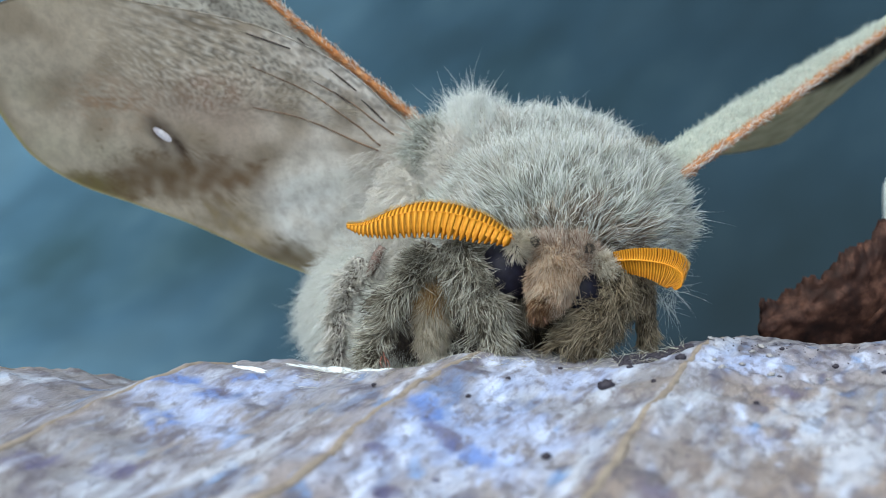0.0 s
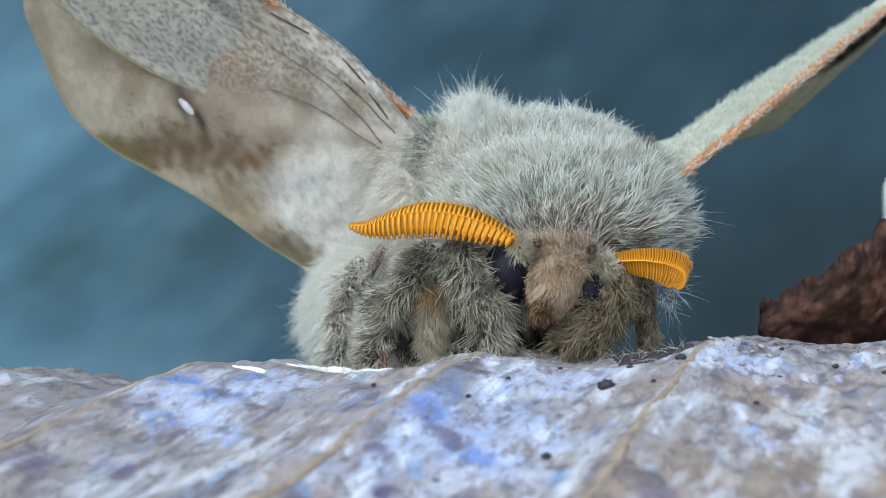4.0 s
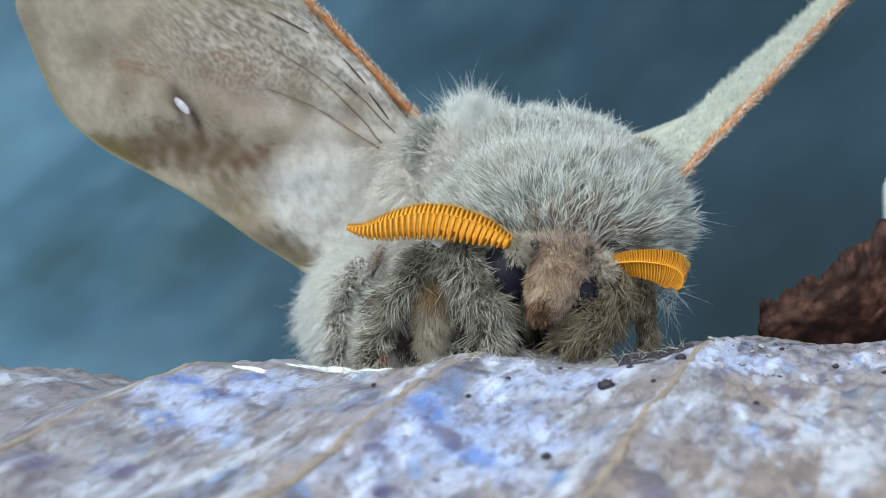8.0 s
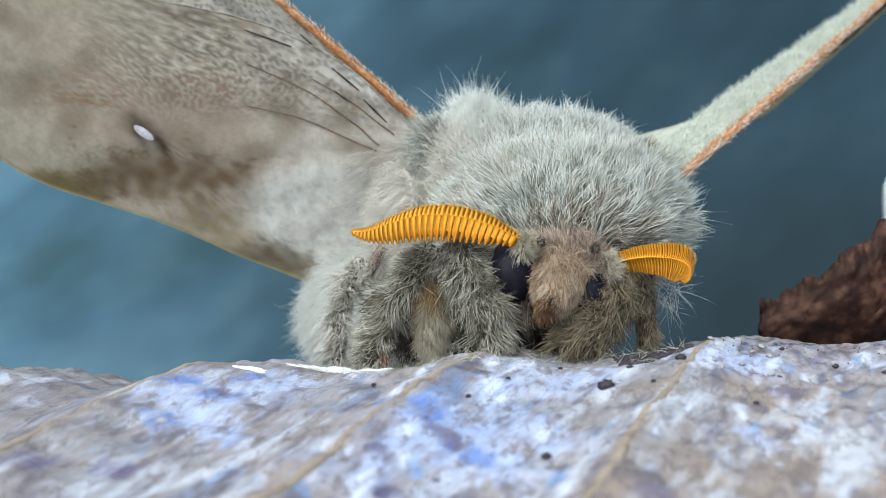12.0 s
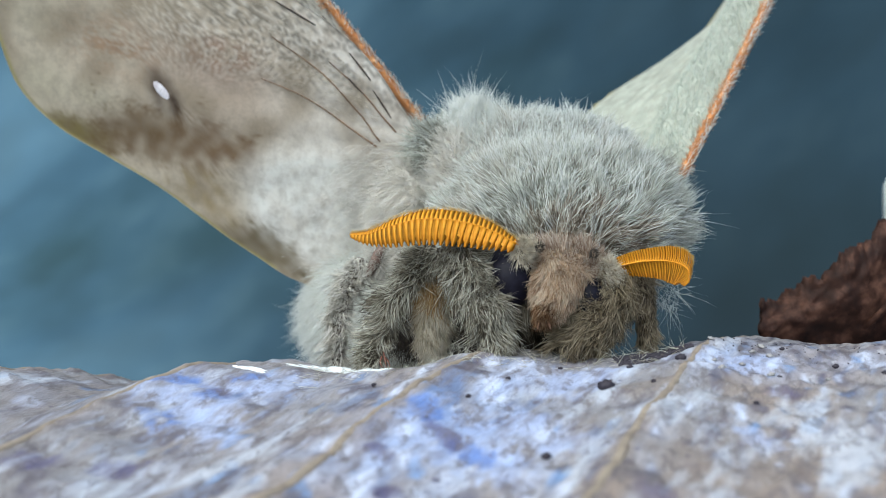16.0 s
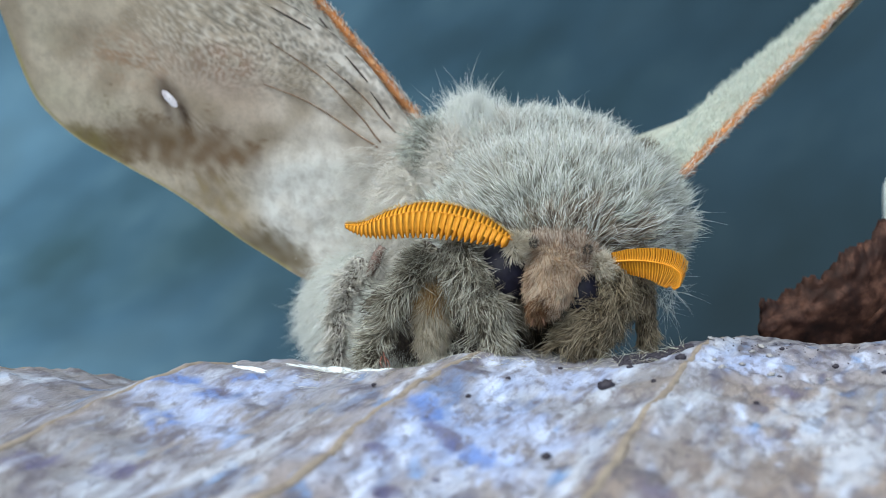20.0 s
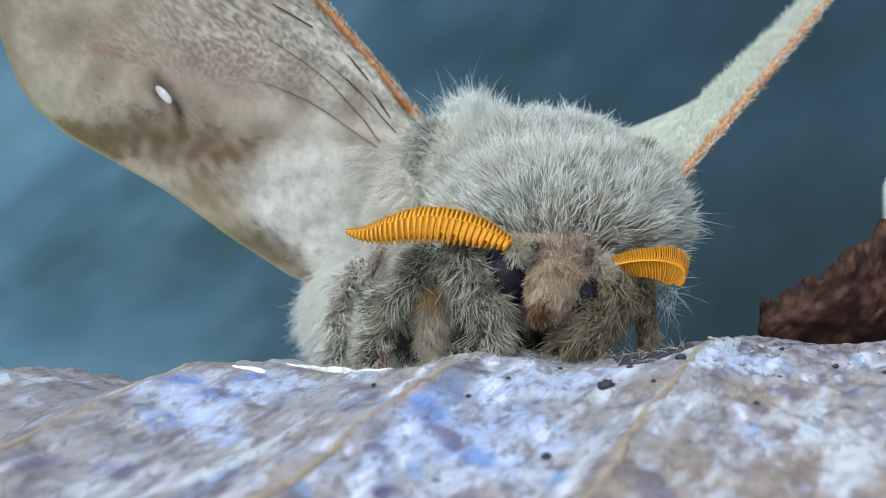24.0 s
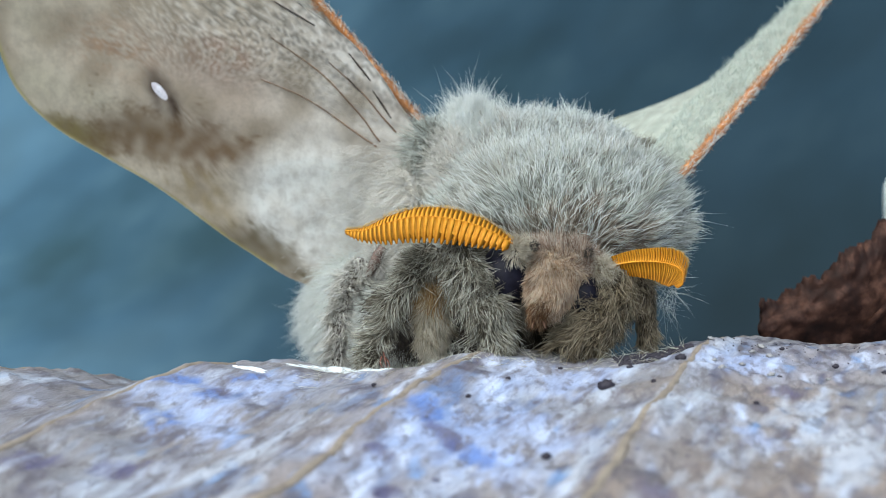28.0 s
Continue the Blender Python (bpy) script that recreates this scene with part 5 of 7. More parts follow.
# ---- the wing beats and the trembling of the body ----
def motions():
    walk(hindwing_right, [
        (0, beat(HIND_R, 11.5, 1.9)), (0.1, beat(HIND_R, 14.7, 4.7)), (0.2, beat(HIND_R, 14.9, 10.3)), (0.3, beat(HIND_R, 14.9, 10.4)),
        (0.4, beat(HIND_R, 9.1, 9.8)), (0.5, beat(HIND_R, -8.1, 10.5)), (0.6, beat(HIND_R, -4.8, 7.1)), (0.7, beat(HIND_R, 2.1, 3.3)),
        (0.8, beat(HIND_R, -0.4, 8.0)), (0.9, beat(HIND_R, -20.6, 10.3)), (1, beat(HIND_R, -12.1, 9.0)), (1.1, beat(HIND_R, 4.6, 5.4)),
        (1.2, beat(HIND_R, 11.5, 5.2)), (1.3, beat(HIND_R, 11.8, 6.8)), (1.4, beat(HIND_R, 10.1, 2.2)), (1.5, beat(HIND_R, -1.9, 6.8)),
        (1.6, beat(HIND_R, -15.9, 2.8)), (1.7, beat(HIND_R, -14.4, 5.6)), (1.8, beat(HIND_R, 2.1, 6.2)), (1.9, beat(HIND_R, 1.2, 5.8)),
        (2, beat(HIND_R, -1.2, 1.8)), (2.1, beat(HIND_R, -0.9, -1.2)), (2.2, beat(HIND_R, 1.0, 1.8)), (2.3, beat(HIND_R, -7.0, 5.6)),
        (2.4, beat(HIND_R, -10.3, 6.0)), (2.5, beat(HIND_R, -3.0, 3.9)), (2.6, beat(HIND_R, 4.7, 1.7)), (2.7, beat(HIND_R, 5.6, 1.3)),
        (2.8, beat(HIND_R, 5.9, 2.7)), (2.9, beat(HIND_R, 7.1, 0.6)), (3, beat(HIND_R, 11.5, 2.3)), (3.1, beat(HIND_R, 10.9, 1.5)),
        (3.2, beat(HIND_R, 10.7, 0.9)), (3.3, beat(HIND_R, 5.9, 2.7)), (3.4, beat(HIND_R, -12.5, 8.9)), (3.5, beat(HIND_R, 1.7, 1.5)),
        (3.6, beat(HIND_R, -12.8, -2.2)), (3.7, beat(HIND_R, -11.8, 0.9)), (3.8, beat(HIND_R, 4.2, 1.9)), (3.9, beat(HIND_R, 2.7, 1.8)),
        (4, beat(HIND_R, -0.1, -1.8)), (4.1, beat(HIND_R, -0.4, -4.5)), (4.2, beat(HIND_R, 1.0, -1.2)), (4.3, beat(HIND_R, -7.5, 2.9)),
        (4.4, beat(HIND_R, -11.2, 3.6)), (4.5, beat(HIND_R, -4.5, 1.9)), (4.6, beat(HIND_R, 2.7, 0.0)), (4.7, beat(HIND_R, 3.1, -0.1)),
        (4.8, beat(HIND_R, 3.0, 1.7)), (4.9, beat(HIND_R, 3.6, -0.1)), (5, beat(HIND_R, 7.5, 1.9)), (5.1, beat(HIND_R, 6.4, 1.5)),
        (5.2, beat(HIND_R, 5.7, 1.2)), (5.3, beat(HIND_R, 0.4, 3.3)), (5.4, beat(HIND_R, -18.5, 9.9)), (5.5, beat(HIND_R, -4.8, 2.8)),
        (5.6, beat(HIND_R, -9.5, 5.5)), (5.7, beat(HIND_R, -7.3, 4.9)), (5.8, beat(HIND_R, 9.8, 4.8)), (5.9, beat(HIND_R, 8.3, 6.2)),
        (6, beat(HIND_R, 14.9, 6.9)), (6.1, beat(HIND_R, 10.5, 4.5)), (6.2, beat(HIND_R, 10.4, 3.6)), (6.3, beat(HIND_R, 0.1, 2.4)),
        (6.4, beat(HIND_R, -3.3, 4.1)), (6.5, beat(HIND_R, -0.2, 1.2)), (6.6, beat(HIND_R, 0.9, 5.0)), (6.7, beat(HIND_R, 0.3, 6.3)),
        (6.8, beat(HIND_R, -0.0, 1.5)), (6.9, beat(HIND_R, -0.8, 2.7)), (7, beat(HIND_R, -3.9, 3.2)), (7.1, beat(HIND_R, -7.8, 3.5)),
        (7.2, beat(HIND_R, -3.6, 0.4)), (7.3, beat(HIND_R, -2.7, 3.0)), (7.4, beat(HIND_R, -5.8, 3.2)), (7.5, beat(HIND_R, -4.2, 3.7)),
        (7.6, beat(HIND_R, 0.9, 1.9)), (7.7, beat(HIND_R, 2.2, 2.8)), (7.8, beat(HIND_R, 2.3, 2.7)), (7.9, beat(HIND_R, 0.6, 0.3)),
        (8, beat(HIND_R, -0.1, -0.2)), (8.1, beat(HIND_R, -3.7, 2.7)), (8.2, beat(HIND_R, -8.7, 7.4)), (8.3, beat(HIND_R, 1.6, 11.1)),
        (8.4, beat(HIND_R, 18.8, 10.8)), (8.5, beat(HIND_R, 21.3, 11.2)), (8.6, beat(HIND_R, 12.8, 8.0)), (8.7, beat(HIND_R, 10.6, 6.0)),
        (8.8, beat(HIND_R, 13.1, 10.2)), (8.9, beat(HIND_R, 8.8, 13.8)), (9, beat(HIND_R, 6.2, 20.7)), (9.1, beat(HIND_R, 9.3, 18.5)),
        (9.2, beat(HIND_R, 13.8, 17.4)), (9.3, beat(HIND_R, 4.6, 12.6)), (9.4, beat(HIND_R, -0.9, 8.8)), (9.5, beat(HIND_R, -0.8, 1.6)),
        (9.6, beat(HIND_R, 3.0, 2.5)), (9.7, beat(HIND_R, 5.2, 7.5)), (9.8, beat(HIND_R, 4.6, 8.7)), (9.9, beat(HIND_R, 5.8, 10.1)),
        (10, beat(HIND_R, 3.2, 9.1)), (10.1, beat(HIND_R, 7.1, 8.8)), (10.2, beat(HIND_R, 10.2, 7.5)), (10.3, beat(HIND_R, 10.1, 6.6)),
        (10.4, beat(HIND_R, 10.1, 6.6)), (10.5, beat(HIND_R, 6.7, 8.0)), (10.6, beat(HIND_R, 7.0, 11.6)), (10.7, beat(HIND_R, 7.3, 13.3)),
        (10.8, beat(HIND_R, 4.6, 12.6)), (10.9, beat(HIND_R, 2.2, 7.4)), (11, beat(HIND_R, 3.0, 9.6)), (11.1, beat(HIND_R, 3.0, 9.8)),
        (11.2, beat(HIND_R, 4.9, 6.9)), (11.3, beat(HIND_R, 8.5, 7.1)), (11.4, beat(HIND_R, 16.7, 7.1)), (11.5, beat(HIND_R, 16.8, 5.4)),
        (11.6, beat(HIND_R, 15.4, 8.4)), (11.7, beat(HIND_R, 15.2, 7.6)), (11.8, beat(HIND_R, 17.1, 10.0)), (11.9, beat(HIND_R, 13.5, 12.1)),
        (12, beat(HIND_R, 12.1, 10.6)), (12.1, beat(HIND_R, 10.7, 9.3)), (12.2, beat(HIND_R, 9.2, 7.1)), (12.3, beat(HIND_R, 6.5, 6.5)),
        (12.4, beat(HIND_R, 13.5, 7.5)), (12.5, beat(HIND_R, 17.4, 11.2)), (12.6, beat(HIND_R, 17.0, 14.4)), (12.7, beat(HIND_R, 16.8, 15.7)),
        (12.8, beat(HIND_R, 13.4, 14.6)), (12.9, beat(HIND_R, 10.4, 9.0)), (13, beat(HIND_R, 10.5, 10.8)), (13.1, beat(HIND_R, 9.8, 10.6)),
        (13.2, beat(HIND_R, 11.1, 7.3)), (13.3, beat(HIND_R, 14.1, 7.1)), (13.4, beat(HIND_R, 21.6, 6.7)), (13.5, beat(HIND_R, 21.0, 4.6)),
        (13.6, beat(HIND_R, 19.0, 7.2)), (13.7, beat(HIND_R, 18.1, 6.0)), (13.8, beat(HIND_R, 19.4, 8.0)), (13.9, beat(HIND_R, 15.2, 9.7)),
        (14, beat(HIND_R, 13.1, 7.8)), (14.1, beat(HIND_R, 11.0, 6.1)), (14.2, beat(HIND_R, 9.0, 3.5)), (14.3, beat(HIND_R, 5.6, 2.5)),
        (14.4, beat(HIND_R, 11.9, 3.1)), (14.5, beat(HIND_R, 15.2, 6.4)), (14.6, beat(HIND_R, 18.1, 5.9)), (14.7, beat(HIND_R, 19.5, 4.7)),
        (14.8, beat(HIND_R, 12.8, 7.1)), (14.9, beat(HIND_R, -2.0, 5.1)), (15, beat(HIND_R, -0.7, 3.9)), (15.1, beat(HIND_R, -1.1, 4.6)),
        (15.2, beat(HIND_R, -1.0, 5.3)), (15.3, beat(HIND_R, 3.5, 7.3)), (15.4, beat(HIND_R, 2.6, 4.3)), (15.5, beat(HIND_R, 7.7, 4.4)),
        (15.6, beat(HIND_R, -1.6, 6.6)), (15.7, beat(HIND_R, -12.7, 9.5)), (15.8, beat(HIND_R, -8.0, 9.7)), (15.9, beat(HIND_R, -6.5, 10.7)),
        (16, beat(HIND_R, -4.3, 11.2)), (16.1, beat(HIND_R, 0.5, 11.3)), (16.2, beat(HIND_R, 4.7, 13.1)), (16.3, beat(HIND_R, 0.7, 12.3)),
        (16.4, beat(HIND_R, -12.5, 20.9)), (16.5, beat(HIND_R, -14.1, 17.4)), (16.6, beat(HIND_R, -7.3, 12.5)), (16.7, beat(HIND_R, -7.3, 12.6)),
        (16.8, beat(HIND_R, -5.5, 17.0)), (16.9, beat(HIND_R, 2.5, 12.4)), (17, beat(HIND_R, 12.3, 15.0)), (17.1, beat(HIND_R, 5.3, 18.7)),
        (17.2, beat(HIND_R, -39.1, 23.5)), (17.3, beat(HIND_R, -31.3, 19.1)), (17.4, beat(HIND_R, 0.1, 9.5)), (17.5, beat(HIND_R, 3.1, 8.7)),
        (17.6, beat(HIND_R, 4.6, 9.0)), (17.7, beat(HIND_R, 4.6, 9.0)), (17.8, beat(HIND_R, 1.3, 7.0)), (17.9, beat(HIND_R, -5.4, 8.2)),
        (18, beat(HIND_R, 5.5, 10.3)), (18.1, beat(HIND_R, 9.5, 11.7)), (18.2, beat(HIND_R, 0.0, 9.8)), (18.3, beat(HIND_R, -0.8, 7.6)),
        (18.4, beat(HIND_R, 8.2, 13.6)), (18.5, beat(HIND_R, 16.5, 16.2)), (18.6, beat(HIND_R, 19.2, 19.3)), (18.7, beat(HIND_R, 18.5, 19.1)),
        (18.8, beat(HIND_R, 10.4, 12.1)), (18.9, beat(HIND_R, 5.0, 6.9)), (19, beat(HIND_R, -0.7, 5.7)), (19.1, beat(HIND_R, -0.1, 8.4)),
        (19.2, beat(HIND_R, 0.2, 6.7)), (19.3, beat(HIND_R, 0.2, 6.7)), (19.4, beat(HIND_R, -1.6, 10.4)), (19.5, beat(HIND_R, 6.0, 11.3)),
        (19.6, beat(HIND_R, 11.6, 9.9)), (19.7, beat(HIND_R, 11.5, 9.8)), (19.8, beat(HIND_R, 3.6, 8.4)), (19.9, beat(HIND_R, 1.8, 8.3)),
        (20, beat(HIND_R, -1.8, 5.7)), (20.1, beat(HIND_R, -4.1, 5.7)), (20.2, beat(HIND_R, -5.2, 9.0)), (20.3, beat(HIND_R, 3.4, 11.5)),
        (20.4, beat(HIND_R, 7.6, 14.6)), (20.5, beat(HIND_R, 2.3, 14.5)), (20.6, beat(HIND_R, -5.3, 12.0)), (20.7, beat(HIND_R, -1.0, 9.3)),
        (20.8, beat(HIND_R, 2.2, 4.1)), (20.9, beat(HIND_R, 2.3, 4.0)), (21, beat(HIND_R, 7.4, 6.8)), (21.1, beat(HIND_R, 8.2, 9.1)),
        (21.2, beat(HIND_R, 3.0, 9.7)), (21.3, beat(HIND_R, -6.3, 11.4)), (21.4, beat(HIND_R, -6.4, 11.6)), (21.5, beat(HIND_R, 1.3, 11.5)),
        (21.6, beat(HIND_R, 7.2, 10.2)), (21.7, beat(HIND_R, 7.5, 10.2)), (21.8, beat(HIND_R, -0.2, 8.9)), (21.9, beat(HIND_R, -1.6, 8.9)),
        (22, beat(HIND_R, -4.9, 6.3)), (22.1, beat(HIND_R, -6.9, 6.5)), (22.2, beat(HIND_R, -7.6, 9.8)), (22.3, beat(HIND_R, 1.3, 12.4)),
        (22.4, beat(HIND_R, 5.8, 15.6)), (22.5, beat(HIND_R, 0.8, 15.6)), (22.6, beat(HIND_R, -6.4, 13.1)), (22.7, beat(HIND_R, -1.8, 10.6)),
        (22.8, beat(HIND_R, 1.8, 5.5)), (22.9, beat(HIND_R, 2.1, 5.4)), (23, beat(HIND_R, 7.6, 8.3)), (23.1, beat(HIND_R, 8.7, 10.8)),
        (23.2, beat(HIND_R, 3.8, 11.4)), (23.3, beat(HIND_R, -5.1, 13.2)), (23.4, beat(HIND_R, -4.9, 13.5)), (23.5, beat(HIND_R, 3.1, 13.5)),
        (23.6, beat(HIND_R, -0.6, 13.7)), (23.7, beat(HIND_R, -4.4, 14.0)), (23.8, beat(HIND_R, -5.5, 13.7)), (23.9, beat(HIND_R, -0.6, 10.7)),
        (24, beat(HIND_R, -2.9, 9.1)), (24.1, beat(HIND_R, -3.1, 8.7)), (24.2, beat(HIND_R, -5.0, 9.9)), (24.3, beat(HIND_R, -6.1, 9.9)),
        (24.4, beat(HIND_R, -13.0, 15.5)), (24.5, beat(HIND_R, -14.7, 18.4)), (24.6, beat(HIND_R, -12.6, 16.2)), (24.7, beat(HIND_R, -6.8, 11.2)),
        (24.8, beat(HIND_R, -10.2, 10.7)), (24.9, beat(HIND_R, -11.4, 10.5)), (25, beat(HIND_R, -9.9, 10.3)), (25.1, beat(HIND_R, -12.2, 11.0)),
        (25.2, beat(HIND_R, -22.2, 10.7)), (25.3, beat(HIND_R, -24.0, 10.5)), (25.4, beat(HIND_R, -18.1, 10.2)), (25.5, beat(HIND_R, -8.4, 11.1)),
        (25.6, beat(HIND_R, -6.0, 9.6)), (25.7, beat(HIND_R, -4.9, 12.4)), (25.8, beat(HIND_R, -0.8, 12.6)), (25.9, beat(HIND_R, -0.4, 7.8)),
        (26, beat(HIND_R, -15.9, 7.8)), (26.1, beat(HIND_R, -17.8, 5.1)), (26.2, beat(HIND_R, -15.2, 4.8)), (26.3, beat(HIND_R, -8.8, 7.8)),
        (26.4, beat(HIND_R, -10.8, 8.3)), (26.5, beat(HIND_R, -14.1, 10.3)), (26.6, beat(HIND_R, -16.3, 8.0)), (26.7, beat(HIND_R, -15.9, 8.6)),
        (26.8, beat(HIND_R, -20.2, 10.9)), (26.9, beat(HIND_R, -21.6, 11.1)), (27, beat(HIND_R, -10.8, 8.8)), (27.1, beat(HIND_R, -6.7, 9.7)),
        (27.2, beat(HIND_R, -2.1, 13.9)), (27.3, beat(HIND_R, 1.9, 14.3)), (27.4, beat(HIND_R, 3.0, 5.6)), (27.5, beat(HIND_R, 6.6, -1.8)),
        (27.6, beat(HIND_R, -3.5, 9.1)), (27.7, beat(HIND_R, -7.4, 7.4)), (27.8, beat(HIND_R, -7.4, 11.0)), (27.9, beat(HIND_R, 0.5, 10.9)),
        (28, beat(HIND_R, -3.8, 11.6)),])
    walk(forewing_right, [
        (0, beat(FORE_R, 10.1)), (0.1, beat(FORE_R, 9.4)), (0.2, beat(FORE_R, 9.7)), (0.3, beat(FORE_R, 9.7)), (0.4, beat(FORE_R, 5.2)),
        (0.5, beat(FORE_R, -7.8)), (0.6, beat(FORE_R, -5.5)), (0.7, beat(FORE_R, -0.4)), (0.8, beat(FORE_R, -2.1)), (0.9, beat(FORE_R, -17.5)),
        (1, beat(FORE_R, -7.6)), (1.1, beat(FORE_R, 1.6)), (1.2, beat(FORE_R, 6.9)), (1.3, beat(FORE_R, 7.2)), (1.4, beat(FORE_R, 5.7)),
        (1.5, beat(FORE_R, -13.7)), (1.6, beat(FORE_R, -14.1)), (1.7, beat(FORE_R, -12.9)), (1.8, beat(FORE_R, -0.2)), (1.9, beat(FORE_R, -1.0)),
        (2, beat(FORE_R, 1.8)), (2.1, beat(FORE_R, -2.8)), (2.2, beat(FORE_R, -1.3)), (2.3, beat(FORE_R, -7.3)), (2.4, beat(FORE_R, -9.7)),
        (2.5, beat(FORE_R, -4.4)), (2.6, beat(FORE_R, 1.6)), (2.7, beat(FORE_R, 2.2)), (2.8, beat(FORE_R, 2.6)), (2.9, beat(FORE_R, 3.4)),
        (3, beat(FORE_R, 8.2)), (3.1, beat(FORE_R, 6.4)), (3.2, beat(FORE_R, 6.2)), (3.3, beat(FORE_R, 2.5)), (3.4, beat(FORE_R, -11.3)),
        (3.5, beat(FORE_R, -0.9)), (3.6, beat(FORE_R, -2.3)), (3.7, beat(FORE_R, -1.9)), (3.8, beat(FORE_R, 9.9)), (3.9, beat(FORE_R, 8.2)),
        (4, beat(FORE_R, 10.1)), (4.1, beat(FORE_R, 4.6)), (4.2, beat(FORE_R, 5.2)), (4.3, beat(FORE_R, -1.7)), (4.4, beat(FORE_R, -5.1)),
        (4.5, beat(FORE_R, -0.7)), (4.6, beat(FORE_R, 4.4)), (4.7, beat(FORE_R, 4.2)), (4.8, beat(FORE_R, 3.6)), (4.9, beat(FORE_R, 3.5)),
        (5, beat(FORE_R, 7.4)), (5.1, beat(FORE_R, 4.7)), (5.2, beat(FORE_R, 3.6)), (5.3, beat(FORE_R, -1.0)), (5.4, beat(FORE_R, -15.7)),
        (5.5, beat(FORE_R, -6.2)), (5.6, beat(FORE_R, -9.2)), (5.7, beat(FORE_R, -7.5)), (5.8, beat(FORE_R, 5.6)), (5.9, beat(FORE_R, 4.5)),
        (6, beat(FORE_R, 3.2)), (6.1, beat(FORE_R, 6.1)), (6.2, beat(FORE_R, 6.0)), (6.3, beat(FORE_R, -1.9)), (6.4, beat(FORE_R, -4.5)),
        (6.5, beat(FORE_R, -2.5)), (6.6, beat(FORE_R, -1.2)), (6.7, beat(FORE_R, -1.6)), (6.8, beat(FORE_R, -2.0)), (6.9, beat(FORE_R, -2.6)),
        (7, beat(FORE_R, -1.7)), (7.1, beat(FORE_R, -8.0)), (7.2, beat(FORE_R, -4.8)), (7.3, beat(FORE_R, -4.0)), (7.4, beat(FORE_R, -6.4)),
        (7.5, beat(FORE_R, -5.5)), (7.6, beat(FORE_R, -1.3)), (7.7, beat(FORE_R, -0.3)), (7.8, beat(FORE_R, -0.2)), (7.9, beat(FORE_R, -1.6)),
        (8, beat(FORE_R, -0.0)), (8.1, beat(FORE_R, -4.8)), (8.2, beat(FORE_R, -8.5)), (8.3, beat(FORE_R, -0.5)), (8.4, beat(FORE_R, 12.7)),
        (8.5, beat(FORE_R, 10.7)), (8.6, beat(FORE_R, 8.0)), (8.7, beat(FORE_R, 6.3)), (8.8, beat(FORE_R, 8.3)), (8.9, beat(FORE_R, 5.2)),
        (9, beat(FORE_R, 5.3)), (9.1, beat(FORE_R, 5.6)), (9.2, beat(FORE_R, 9.0)), (9.3, beat(FORE_R, 1.9)), (9.4, beat(FORE_R, -2.5)),
        (9.5, beat(FORE_R, -3.0)), (9.6, beat(FORE_R, 0.3)), (9.7, beat(FORE_R, 2.1)), (9.8, beat(FORE_R, 1.7)), (9.9, beat(FORE_R, 2.7)),
        (10, beat(FORE_R, 4.7)), (10.1, beat(FORE_R, 3.7)), (10.2, beat(FORE_R, 6.0)), (10.3, beat(FORE_R, 5.9)), (10.4, beat(FORE_R, 5.9)),
        (10.5, beat(FORE_R, 3.9)), (10.6, beat(FORE_R, 3.6)), (10.7, beat(FORE_R, 4.0)), (10.8, beat(FORE_R, 1.9)), (10.9, beat(FORE_R, -0.1)),
        (11, beat(FORE_R, 2.4)), (11.1, beat(FORE_R, 0.6)), (11.2, beat(FORE_R, 1.9)), (11.3, beat(FORE_R, 4.7)), (11.4, beat(FORE_R, 10.9)),
        (11.5, beat(FORE_R, 10.4)), (11.6, beat(FORE_R, 10.0)), (11.7, beat(FORE_R, 9.8)), (11.8, beat(FORE_R, 11.4)), (11.9, beat(FORE_R, 8.7)),
        (12, beat(FORE_R, 8.0)), (12.1, beat(FORE_R, 6.4)), (12.2, beat(FORE_R, 5.2)), (12.3, beat(FORE_R, 3.2)), (12.4, beat(FORE_R, 8.5)),
        (12.5, beat(FORE_R, 11.3)), (12.6, beat(FORE_R, 10.6)), (12.7, beat(FORE_R, 10.5)), (12.8, beat(FORE_R, 7.9)), (12.9, beat(FORE_R, 5.5)),
        (13, beat(FORE_R, 7.5)), (13.1, beat(FORE_R, 5.2)), (13.2, beat(FORE_R, 6.1)), (13.3, beat(FORE_R, 8.4)), (13.4, beat(FORE_R, 14.2)),
        (13.5, beat(FORE_R, 13.2)), (13.6, beat(FORE_R, 12.3)), (13.7, beat(FORE_R, 11.7)), (13.8, beat(FORE_R, 12.8)), (13.9, beat(FORE_R, 9.7)),
        (14, beat(FORE_R, 8.5)), (14.1, beat(FORE_R, 6.5)), (14.2, beat(FORE_R, 4.8)), (14.3, beat(FORE_R, 2.3)), (14.4, beat(FORE_R, 7.2)),
        (14.5, beat(FORE_R, 9.5)), (14.6, beat(FORE_R, 12.0)), (14.7, beat(FORE_R, 13.0)), (14.8, beat(FORE_R, 8.0)), (14.9, beat(FORE_R, -3.4)),
        (15, beat(FORE_R, -2.4)), (15.1, beat(FORE_R, -2.8)), (15.2, beat(FORE_R, -2.6)), (15.3, beat(FORE_R, 0.8)), (15.4, beat(FORE_R, 0.1)),
        (15.5, beat(FORE_R, 4.2)), (15.6, beat(FORE_R, -3.1)), (15.7, beat(FORE_R, -11.5)), (15.8, beat(FORE_R, -7.9)), (15.9, beat(FORE_R, -6.7)),
        (16, beat(FORE_R, -5.2)), (16.1, beat(FORE_R, -1.3)), (16.2, beat(FORE_R, 1.9)), (16.3, beat(FORE_R, -1.1)), (16.4, beat(FORE_R, -11.0)),
